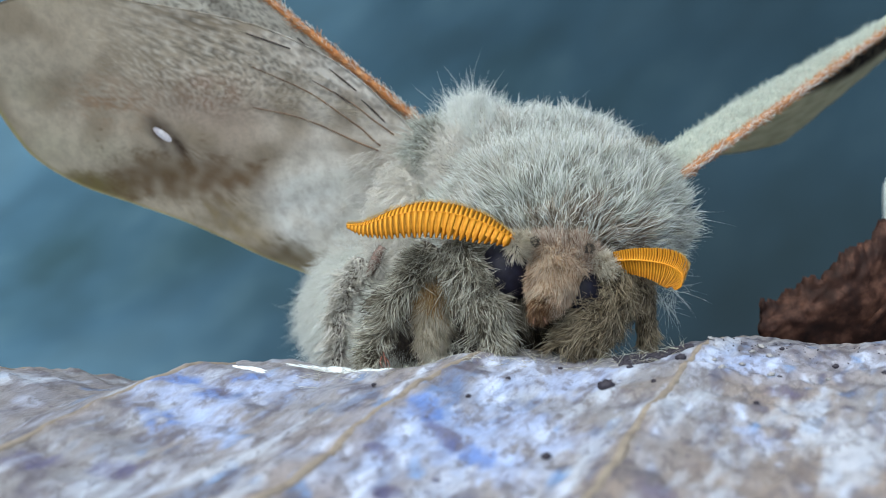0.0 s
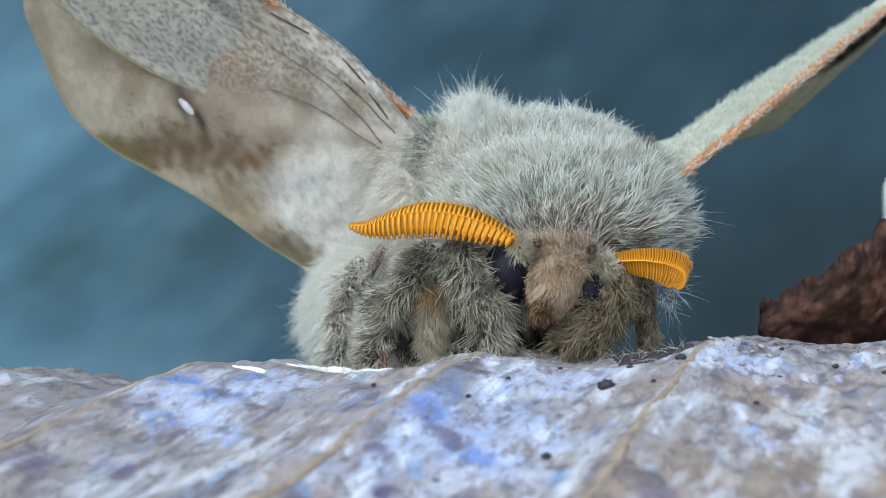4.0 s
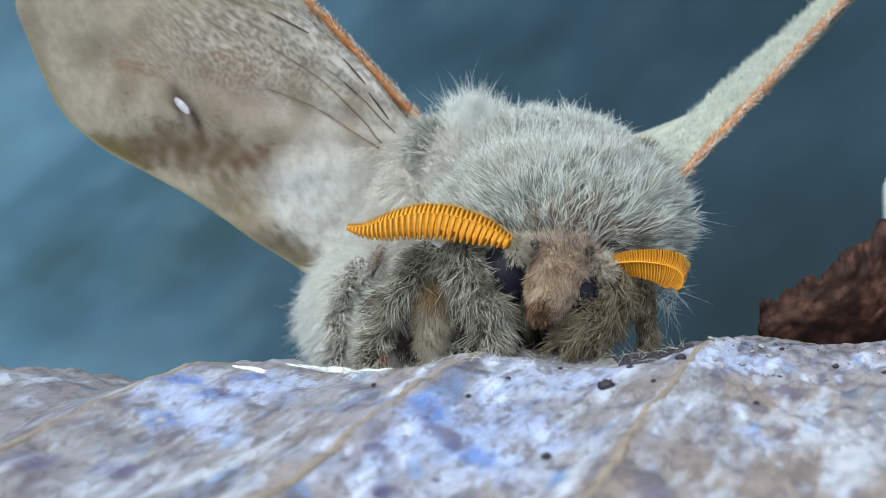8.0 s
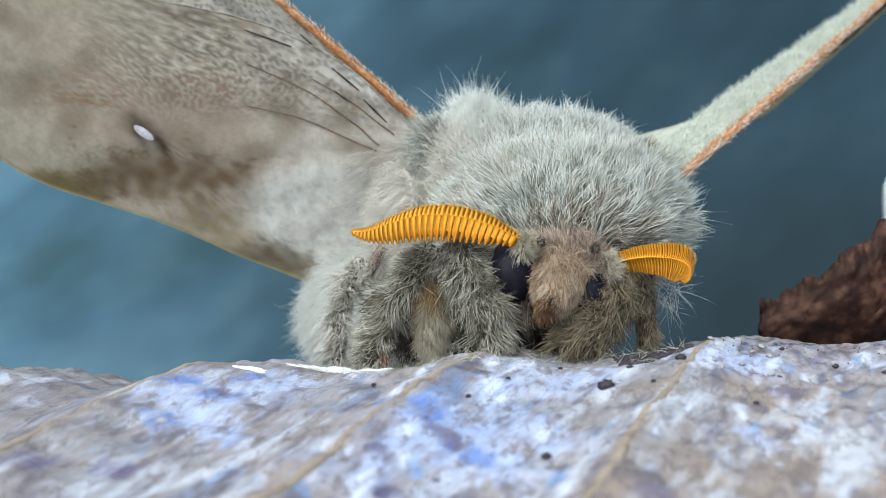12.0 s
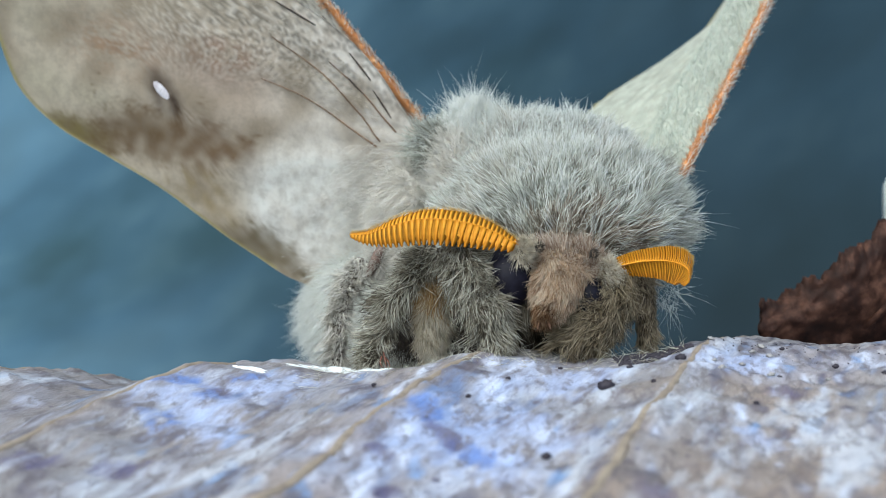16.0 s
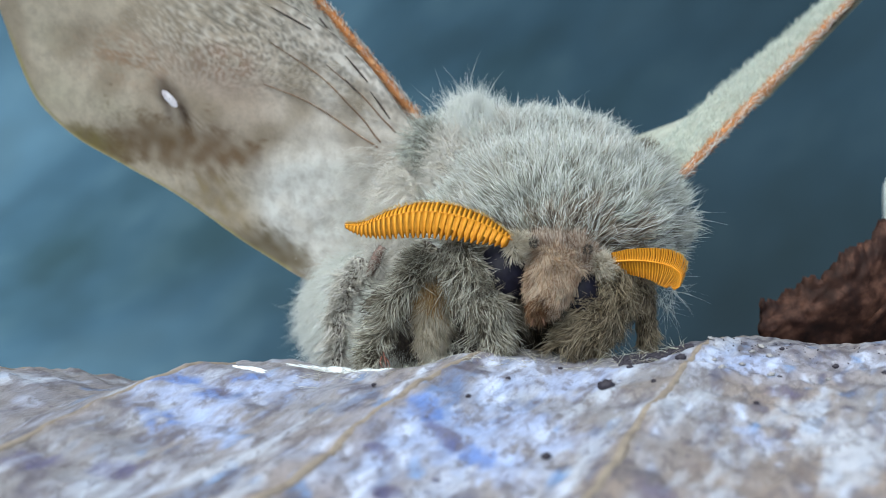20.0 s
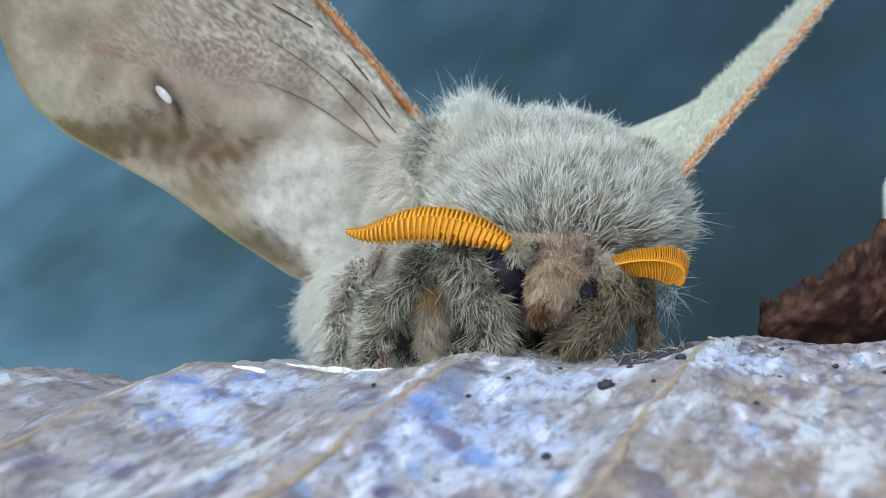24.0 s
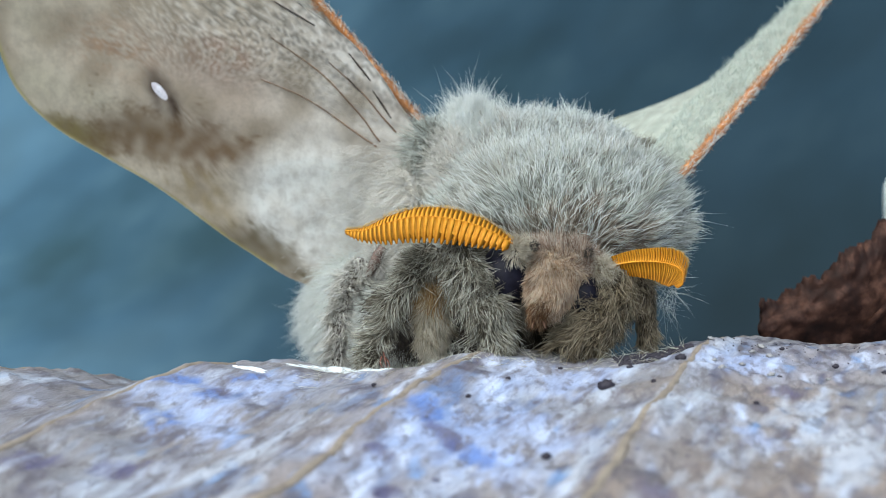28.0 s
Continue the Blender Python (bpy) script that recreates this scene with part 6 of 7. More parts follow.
        (16.5, beat(FORE_R, -12.2)), (16.6, beat(FORE_R, -7.3)), (16.7, beat(FORE_R, -7.3)), (16.8, beat(FORE_R, -5.8)), (16.9, beat(FORE_R, 0.3)),
        (17, beat(FORE_R, 12.5)), (17.1, beat(FORE_R, 2.6)), (17.2, beat(FORE_R, -22.0)), (17.3, beat(FORE_R, -22.0)), (17.4, beat(FORE_R, -1.7)),
        (17.5, beat(FORE_R, 1.4)), (17.6, beat(FORE_R, 1.7)), (17.7, beat(FORE_R, 1.7)), (17.8, beat(FORE_R, -0.8)), (17.9, beat(FORE_R, -5.9)),
        (18, beat(FORE_R, 3.3)), (18.1, beat(FORE_R, 5.6)), (18.2, beat(FORE_R, -1.7)), (18.3, beat(FORE_R, -2.4)), (18.4, beat(FORE_R, 4.6)),
        (18.5, beat(FORE_R, 11.1)), (18.6, beat(FORE_R, 13.3)), (18.7, beat(FORE_R, 12.7)), (18.8, beat(FORE_R, 6.3)), (18.9, beat(FORE_R, 2.0)),
        (19, beat(FORE_R, -6.4)), (19.1, beat(FORE_R, -1.9)), (19.2, beat(FORE_R, -1.7)), (19.3, beat(FORE_R, -1.7)), (19.4, beat(FORE_R, -3.0)),
        (19.5, beat(FORE_R, 3.8)), (19.6, beat(FORE_R, 7.1)), (19.7, beat(FORE_R, 7.1)), (19.8, beat(FORE_R, 0.9)), (19.9, beat(FORE_R, -0.4)),
        (20, beat(FORE_R, -3.5)), (20.1, beat(FORE_R, -5.0)), (20.2, beat(FORE_R, -5.7)), (20.3, beat(FORE_R, 0.9)), (20.4, beat(FORE_R, 4.2)),
        (20.5, beat(FORE_R, 1.2)), (20.6, beat(FORE_R, -5.8)), (20.7, beat(FORE_R, -2.6)), (20.8, beat(FORE_R, -0.2)), (20.9, beat(FORE_R, -0.2)),
        (21, beat(FORE_R, 2.9)), (21.1, beat(FORE_R, 4.5)), (21.2, beat(FORE_R, 0.5)), (21.3, beat(FORE_R, -6.5)), (21.4, beat(FORE_R, -6.6)),
        (21.5, beat(FORE_R, 0.2)), (21.6, beat(FORE_R, 3.8)), (21.7, beat(FORE_R, 4.0)), (21.8, beat(FORE_R, -1.9)), (21.9, beat(FORE_R, -3.0)),
        (22, beat(FORE_R, -5.8)), (22.1, beat(FORE_R, -7.1)), (22.2, beat(FORE_R, -7.5)), (22.3, beat(FORE_R, -0.6)), (22.4, beat(FORE_R, 3.0)),
        (22.5, beat(FORE_R, 0.2)), (22.6, beat(FORE_R, -6.5)), (22.7, beat(FORE_R, -3.0)), (22.8, beat(FORE_R, -0.4)), (22.9, beat(FORE_R, -0.2)),
        (23, beat(FORE_R, 3.2)), (23.1, beat(FORE_R, 5.1)), (23.2, beat(FORE_R, 1.3)), (23.3, beat(FORE_R, -5.4)), (23.4, beat(FORE_R, -5.2)),
        (23.5, beat(FORE_R, 1.8)), (23.6, beat(FORE_R, -2.1)), (23.7, beat(FORE_R, -5.0)), (23.8, beat(FORE_R, -5.9)), (23.9, beat(FORE_R, -2.2)),
        (24, beat(FORE_R, -3.5)), (24.1, beat(FORE_R, -4.2)), (24.2, beat(FORE_R, -5.6)), (24.3, beat(FORE_R, -6.4)), (24.4, beat(FORE_R, -11.5)),
        (24.5, beat(FORE_R, -12.7)), (24.6, beat(FORE_R, -11.2)), (24.7, beat(FORE_R, -6.9)), (24.8, beat(FORE_R, -9.5)), (24.9, beat(FORE_R, -10.4)),
        (25, beat(FORE_R, -10.5)), (25.1, beat(FORE_R, -11.1)), (25.2, beat(FORE_R, -18.7)), (25.3, beat(FORE_R, -20.1)), (25.4, beat(FORE_R, -15.6)),
        (25.5, beat(FORE_R, -8.0)), (25.6, beat(FORE_R, -6.4)), (25.7, beat(FORE_R, -5.4)), (25.8, beat(FORE_R, -2.3)), (25.9, beat(FORE_R, -2.1)),
        (26, beat(FORE_R, -23.2)), (26.1, beat(FORE_R, -15.5)), (26.2, beat(FORE_R, -13.5)), (26.3, beat(FORE_R, -8.6)), (26.4, beat(FORE_R, -10.1)),
        (26.5, beat(FORE_R, -13.1)), (26.6, beat(FORE_R, -14.3)), (26.7, beat(FORE_R, -14.0)), (26.8, beat(FORE_R, -17.2)), (26.9, beat(FORE_R, -18.3)),
        (27, beat(FORE_R, -10.4)), (27.1, beat(FORE_R, -6.9)), (27.2, beat(FORE_R, -3.2)), (27.3, beat(FORE_R, -0.2)), (27.4, beat(FORE_R, 0.4)),
        (27.5, beat(FORE_R, 2.5)), (27.6, beat(FORE_R, -4.4)), (27.7, beat(FORE_R, -7.5)), (27.8, beat(FORE_R, -7.4)), (27.9, beat(FORE_R, -1.3)),
        (28, beat(FORE_R, -2.6)),])
    walk(forewing_left, [
        (0, beat(FORE_L, -10.6, 0, 0)), (0.1, beat(FORE_L, -12.8, 0, -3)), (0.2, beat(FORE_L, -8.3, 0, 1)), (0.3, beat(FORE_L, -6.5, 0, 1)),
        (0.4, beat(FORE_L, -0.3, 0, 1)), (0.5, beat(FORE_L, 7.9, 0, 2)), (0.6, beat(FORE_L, -8.8, 0, 1)), (0.7, beat(FORE_L, -12.8, 0, -3)),
        (0.8, beat(FORE_L, 5.5, 0, 1)), (0.9, beat(FORE_L, 14.7, 0, 1)), (1, beat(FORE_L, 2.8, 0, 4)), (1.1, beat(FORE_L, -5.0, 0, 1)),
        (1.2, beat(FORE_L, -2.5, 0, 1)), (1.3, beat(FORE_L, -2.5, 0, 1)), (1.4, beat(FORE_L, -3.8, 0, 1)), (1.5, beat(FORE_L, 3.9, 0, 2)),
        (1.6, beat(FORE_L, 16.2, 0, 1)), (1.7, beat(FORE_L, 8.4, 0, 1)), (1.8, beat(FORE_L, -1.1, 0, 1)), (1.9, beat(FORE_L, -6.8, 0, 1)),
        (2, beat(FORE_L, -7.6, 0, 0)), (2.1, beat(FORE_L, -9.3, 0, 1)), (2.2, beat(FORE_L, 0.7, 0, 1)), (2.3, beat(FORE_L, 8.4, 0, 1)),
        (2.4, beat(FORE_L, 6.5, 0, 1)), (2.5, beat(FORE_L, -2.0, 0, 2)), (2.6, beat(FORE_L, -4.3, 0, 1)), (2.7, beat(FORE_L, -3.8, 0, 1)),
        (2.8, beat(FORE_L, -2.5, 0, 1)), (2.9, beat(FORE_L, -6.8, 0, 1)), (3, beat(FORE_L, -4.6, 0, 2)), (3.1, beat(FORE_L, -3.8, 0, 1)),
        (3.2, beat(FORE_L, -6.8, 0, 1)), (3.3, beat(FORE_L, -5.0, 0, 1)), (3.4, beat(FORE_L, 11.9, 0, 1)), (3.5, beat(FORE_L, 7.9, 0, 2)),
        (3.6, beat(FORE_L, 19.4, 0, 1)), (3.7, beat(FORE_L, 10.7, 0, 1)), (3.8, beat(FORE_L, 0.4, 0, 1)), (3.9, beat(FORE_L, -6.2, 0, 1)),
        (4, beat(FORE_L, -7.9, 0, 0)), (4.1, beat(FORE_L, -10.4, 0, 1)), (4.2, beat(FORE_L, -1.2, 0, 1)), (4.3, beat(FORE_L, 5.6, 0, 1)),
        (4.4, beat(FORE_L, 2.8, 0, 1)), (4.5, beat(FORE_L, -6.5, 0, 2)), (4.6, beat(FORE_L, -9.6, 0, 1)), (4.7, beat(FORE_L, -10.0, 0, 1)),
        (4.8, beat(FORE_L, -9.6, 0, 1)), (4.9, beat(FORE_L, -14.7, 0, 1)), (5, beat(FORE_L, -13.3, 0, 1)), (5.1, beat(FORE_L, -13.4, 0, 1)),
        (5.2, beat(FORE_L, -17.2, 0, 1)), (5.3, beat(FORE_L, -16.4, 0, 1)), (5.4, beat(FORE_L, -0.2, 0, 1)), (5.5, beat(FORE_L, -5.1, 0, 2)),
        (5.6, beat(FORE_L, -2.5, 0, 1)), (5.7, beat(FORE_L, -5.0, 0, 1)), (5.8, beat(FORE_L, -6.8, 0, 1)), (5.9, beat(FORE_L, 2.5, 0, 1)),
        (6, beat(FORE_L, -3.9, 0, 0)), (6.1, beat(FORE_L, -9.3, 0, 1)), (6.2, beat(FORE_L, -12.8, 0, -3)), (6.3, beat(FORE_L, -9.3, 0, -3)),
        (6.4, beat(FORE_L, -1.6, 0, 1)), (6.5, beat(FORE_L, -0.9, 0, 2)), (6.6, beat(FORE_L, -2.5, 0, 1)), (6.7, beat(FORE_L, 0.7, 0, 1)),
        (6.8, beat(FORE_L, -8.8, 0, 1)), (6.9, beat(FORE_L, -9.3, 0, 1)), (7, beat(FORE_L, -3.5, 0, 0)), (7.1, beat(FORE_L, 0.7, 0, 1)),
        (7.2, beat(FORE_L, -3.8, 0, 1)), (7.3, beat(FORE_L, 13.4, 0, 1)), (7.4, beat(FORE_L, 16.2, 0, 1)), (7.5, beat(FORE_L, 3.1, 0, 2)),
        (7.6, beat(FORE_L, -3.3, 0, 1)), (7.7, beat(FORE_L, -6.8, 0, 1)), (7.8, beat(FORE_L, -2.5, 0, 1)), (7.9, beat(FORE_L, -5.0, 0, 1)),
        (8, beat(FORE_L, -1.7, 0, 0)), (8.1, beat(FORE_L, 3.2, 0, 1)), (8.2, beat(FORE_L, 13.4, 0, 1)), (8.3, beat(FORE_L, 2.5, 0, 1)),
        (8.4, beat(FORE_L, -6.8, 0, 1)), (8.5, beat(FORE_L, -9.2, 0, 2)), (8.6, beat(FORE_L, -12.8, 0, -3)), (8.7, beat(FORE_L, -9.3, 0, -3)),
        (8.8, beat(FORE_L, -3.8, 0, 1)), (8.9, beat(FORE_L, 19.2, 0, 1)), (9, beat(FORE_L, 20.0, 0, 4)), (9.1, beat(FORE_L, 13.4, 0, 1)),
        (9.2, beat(FORE_L, 3.2, 0, 1)), (9.3, beat(FORE_L, 0.7, 0, 1)), (9.4, beat(FORE_L, -3.3, 0, 1)), (9.5, beat(FORE_L, -5.5, 0, 2)),
        (9.6, beat(FORE_L, -4.3, 0, 1)), (9.7, beat(FORE_L, 0.7, 0, 1)), (9.8, beat(FORE_L, 4.2, 0, 1)), (9.9, beat(FORE_L, 4.2, 0, 1)),
        (10, beat(FORE_L, 1.9, 0, 0)), (10.1, beat(FORE_L, 0.7, 0, 1)), (10.2, beat(FORE_L, -3.8, 0, 1)), (10.3, beat(FORE_L, -4.5, 0, 1)),
        (10.4, beat(FORE_L, -3.8, 0, 1)), (10.5, beat(FORE_L, 1.1, 0, 2)), (10.6, beat(FORE_L, 4.2, 0, 1)), (10.7, beat(FORE_L, 4.2, 0, 1)),
        (10.8, beat(FORE_L, 2.5, 0, 1)), (10.9, beat(FORE_L, 2.5, 0, 1)), (11, beat(FORE_L, 1.3, 0, 0)), (11.1, beat(FORE_L, 0.7, 0, 1)),
        (11.2, beat(FORE_L, -11.3, 0, 1)), (11.3, beat(FORE_L, -13.8, 0, -3)), (11.4, beat(FORE_L, -10.3, 0, -3)), (11.5, beat(FORE_L, -6.2, 0, 2)),
        (11.6, beat(FORE_L, -6.5, 0, 1)), (11.7, beat(FORE_L, -3.8, 0, 1)), (11.8, beat(FORE_L, -4.3, 0, 1)), (11.9, beat(FORE_L, -6.8, 0, 2)),
        (12, beat(FORE_L, -6.4, 0, 3)), (12.1, beat(FORE_L, -4.3, 0, 2)), (12.2, beat(FORE_L, 0.7, 0, 1)), (12.3, beat(FORE_L, 8.4, 0, 1)),
        (12.4, beat(FORE_L, -3.8, 0, 1)), (12.5, beat(FORE_L, -7.0, 0, 2)), (12.6, beat(FORE_L, -3.6, 0, 1)), (12.7, beat(FORE_L, -3.3, 0, 1)),
        (12.8, beat(FORE_L, -4.8, 0, 1)), (12.9, beat(FORE_L, -4.5, 0, 1)), (13, beat(FORE_L, -5.3, 0, 0)), (13.1, beat(FORE_L, -5.6, 0, 1)),
        (13.2, beat(FORE_L, -17.3, 0, 1)), (13.3, beat(FORE_L, -19.5, 0, -3)), (13.4, beat(FORE_L, -15.7, 0, -3)), (13.5, beat(FORE_L, -11.3, 0, 2)),
        (13.6, beat(FORE_L, -11.4, 0, 1)), (13.7, beat(FORE_L, -8.4, 0, 1)), (13.8, beat(FORE_L, -8.6, 0, 1)), (13.9, beat(FORE_L, -10.8, 0, 1)),
        (14, beat(FORE_L, -10.1, 0, 1)), (14.1, beat(FORE_L, -7.7, 0, 1)), (14.2, beat(FORE_L, -2.4, 0, 1)), (14.3, beat(FORE_L, 5.7, 0, 1)),
        (14.4, beat(FORE_L, -6.3, 0, 1)), (14.5, beat(FORE_L, -9.2, 0, 2)), (14.6, beat(FORE_L, -14.8, 0, 1)), (14.7, beat(FORE_L, -15.6, 0, -3)),
        (14.8, beat(FORE_L, -4.5, 0, 1)), (14.9, beat(FORE_L, 5.5, 0, 1)), (15, beat(FORE_L, 0.2, 0, 4)), (15.1, beat(FORE_L, -0.3, 0, 1)),
        (15.2, beat(FORE_L, -1.1, 0, 1)), (15.3, beat(FORE_L, -5.0, 0, 1)), (15.4, beat(FORE_L, -6.8, 0, 1)), (15.5, beat(FORE_L, -8.1, 0, 2)),
        (15.6, beat(FORE_L, 1.7, 0, 1)), (15.7, beat(FORE_L, 13.4, 0, 1)), (15.8, beat(FORE_L, 10.9, 0, 1)), (15.9, beat(FORE_L, 13.4, 0, 1)),
        (16, beat(FORE_L, 12.0, 0, 4)), (16.1, beat(FORE_L, 10.9, 0, 1)), (16.2, beat(FORE_L, -1.1, 0, 1)), (16.3, beat(FORE_L, 4.2, 0, 1)),
        (16.4, beat(FORE_L, 25.9, 0, 1)), (16.5, beat(FORE_L, 9.6, 0, 2)), (16.6, beat(FORE_L, 8.4, 0, 1)), (16.7, beat(FORE_L, 8.4, 0, 1)),
        (16.8, beat(FORE_L, 10.9, 0, 1)), (16.9, beat(FORE_L, -1.1, 0, 1)), (17, beat(FORE_L, -6.5, 0, 2)), (17.1, beat(FORE_L, 8.4, 0, 1)),
        (17.2, beat(FORE_L, 30.7, 0, 1)), (17.3, beat(FORE_L, 25.9, 0, 1)), (17.4, beat(FORE_L, -0.3, 0, 1)), (17.5, beat(FORE_L, -0.1, 0, 2)),
        (17.6, beat(FORE_L, -0.3, 0, 1)), (17.7, beat(FORE_L, -3.3, 0, 1)), (17.8, beat(FORE_L, -5.0, 0, 1)), (17.9, beat(FORE_L, -3.3, 0, 2)),
        (18, beat(FORE_L, -4.7, 0, 3)), (18.1, beat(FORE_L, 0.7, 0, 2)), (18.2, beat(FORE_L, 21.2, 0, 1)), (18.3, beat(FORE_L, 19.2, 0, 1)),
        (18.4, beat(FORE_L, 2.5, 0, 1)), (18.5, beat(FORE_L, -3.2, 0, 2)), (18.6, beat(FORE_L, 4.2, 0, 1)), (18.7, beat(FORE_L, 4.2, 0, 1)),
        (18.8, beat(FORE_L, -7.3, 0, -3)), (18.9, beat(FORE_L, -8.3, 0, -3)), (19, beat(FORE_L, -5.6, 0, -14)), (19.1, beat(FORE_L, -8.3, 0, -3)),
        (19.2, beat(FORE_L, -8.3, 0, 1)), (19.3, beat(FORE_L, -2.5, 0, 1)), (19.4, beat(FORE_L, 9.9, 0, 1)), (19.5, beat(FORE_L, 6.3, 0, 2)),
        (19.6, beat(FORE_L, -2.5, 0, 1)), (19.7, beat(FORE_L, 1.7, 0, 1)), (19.8, beat(FORE_L, 8.4, 0, 1)), (19.9, beat(FORE_L, 6.5, 0, 1)),
        (20, beat(FORE_L, -2.4, 0, 0)), (20.1, beat(FORE_L, -5.0, 0, 1)), (20.2, beat(FORE_L, 0.7, 0, 1)), (20.3, beat(FORE_L, 0.7, 0, 1)),
        (20.4, beat(FORE_L, 13.4, 0, 1)), (20.5, beat(FORE_L, 18.4, 0, 2)), (20.6, beat(FORE_L, 19.2, 0, 1)), (20.7, beat(FORE_L, 10.9, 0, 1)),
        (20.8, beat(FORE_L, -7.5, 0, -3)), (20.9, beat(FORE_L, -8.8, 0, -3)), (21, beat(FORE_L, -6.8, 0, -3)), (21.1, beat(FORE_L, -6.8, 0, -3)),
        (21.2, beat(FORE_L, 19.2, 0, 1)), (21.3, beat(FORE_L, 28.2, 0, 1)), (21.4, beat(FORE_L, 16.2, 0, 1)), (21.5, beat(FORE_L, 1.5, 0, 2)),
        (21.6, beat(FORE_L, -6.8, 0, 1)), (21.7, beat(FORE_L, -2.1, 0, 1)), (21.8, beat(FORE_L, 5.2, 0, 1)), (21.9, beat(FORE_L, 3.7, 0, 1)),
        (22, beat(FORE_L, -4.6, 0, 2)), (22.1, beat(FORE_L, -6.7, 0, 1)), (22.2, beat(FORE_L, -0.5, 0, 1)), (22.3, beat(FORE_L, 0.1, 0, 1)),
        (22.4, beat(FORE_L, 13.3, 0, 1)), (22.5, beat(FORE_L, 18.8, 0, 2)), (22.6, beat(FORE_L, 20.1, 0, 1)), (22.7, beat(FORE_L, 12.4, 0, 1)),
        (22.8, beat(FORE_L, -5.6, 0, -3)), (22.9, beat(FORE_L, -6.3, 0, -3)), (23, beat(FORE_L, -3.8, 0, -3)), (23.1, beat(FORE_L, -3.3, 0, -3)),
        (23.2, beat(FORE_L, 23.2, 0, 1)), (23.3, beat(FORE_L, 32.8, 0, 1)), (23.4, beat(FORE_L, 21.3, 0, 1)), (23.5, beat(FORE_L, 7.1, 0, 2)),
        (23.6, beat(FORE_L, 13.4, 0, 1)), (23.7, beat(FORE_L, 10.9, 0, 1)), (23.8, beat(FORE_L, 4.2, 0, 1)), (23.9, beat(FORE_L, 2.5, 0, 1)),
        (24, beat(FORE_L, 0.6, 0, 1)), (24.1, beat(FORE_L, 8.4, 0, 1)), (24.2, beat(FORE_L, 5.5, 0, 1)), (24.3, beat(FORE_L, 7.2, 0, 1)),
        (24.4, beat(FORE_L, 19.2, 0, 1)), (24.5, beat(FORE_L, 13.0, 0, 2)), (24.6, beat(FORE_L, 6.5, 0, 1)), (24.7, beat(FORE_L, 8.4, 0, 1)),
        (24.8, beat(FORE_L, 1.7, 0, 1)), (24.9, beat(FORE_L, 4.2, 0, 1)), (25, beat(FORE_L, 5.6, 0, 4)), (25.1, beat(FORE_L, 8.4, 0, 1)),
        (25.2, beat(FORE_L, 13.4, 0, 1)), (25.3, beat(FORE_L, 16.2, 0, 1)), (25.4, beat(FORE_L, 4.2, 0, 1)), (25.5, beat(FORE_L, 8.8, 0, 2)),
        (25.6, beat(FORE_L, 19.2, 0, 1)), (25.7, beat(FORE_L, 8.4, 0, 1)), (25.8, beat(FORE_L, 4.2, 0, 1)), (25.9, beat(FORE_L, 6.5, 0, 1)),
        (26, beat(FORE_L, 9.8, 0, -4)), (26.1, beat(FORE_L, 8.4, 0, 1)), (26.2, beat(FORE_L, -2.5, 0, 1)), (26.3, beat(FORE_L, 3.2, 0, 1)),
        (26.4, beat(FORE_L, 6.5, 0, 1)), (26.5, beat(FORE_L, 3.9, 0, 2)), (26.6, beat(FORE_L, 8.4, 0, 1)), (26.7, beat(FORE_L, 11.9, 0, 1)),
        (26.8, beat(FORE_L, 16.2, 0, 1)), (26.9, beat(FORE_L, 10.9, 0, 1)), (27, beat(FORE_L, 1.6, 0, 0)), (27.1, beat(FORE_L, 2.5, 0, 1)),
        (27.2, beat(FORE_L, 4.2, 0, 1)), (27.3, beat(FORE_L, 6.5, 0, 1)), (27.4, beat(FORE_L, 10.9, 0, 1)), (27.5, beat(FORE_L, 3.9, 0, 2)),
        (27.6, beat(FORE_L, 19.2, 0, 1)), (27.7, beat(FORE_L, 6.5, 0, 1)), (27.8, beat(FORE_L, 3.2, 0, 1)), (27.9, beat(FORE_L, 4.2, 0, 1)),
        (28, beat(FORE_L, 1.0, 0, 5)),])
    walk(hindwing_left, [
        (0, beat(HIND_L, 0, 72)), (0.6, beat(HIND_L, 0, 72)), (0.7, beat(HIND_L, -2, 2)), (0.8, beat(HIND_L, 18, -2)), (0.9, beat(HIND_L, 0, 72)),
        (3.3, beat(HIND_L, 0, 72)), (3.4, beat(HIND_L, 32, -4)), (3.5, beat(HIND_L, 0, 72)), (5.7, beat(HIND_L, 0, 72)), (5.8, beat(HIND_L, 24, -2)),
        (5.9, beat(HIND_L, 0, 72)), (18.8, beat(HIND_L, 0, 72)), (18.9, beat(HIND_L, -4, 20)), (19, beat(HIND_L, 0, 0)), (19.1, beat(HIND_L, 4, 16)),
        (19.2, beat(HIND_L, 0, 72)), (28, beat(HIND_L, 0, 72)),])
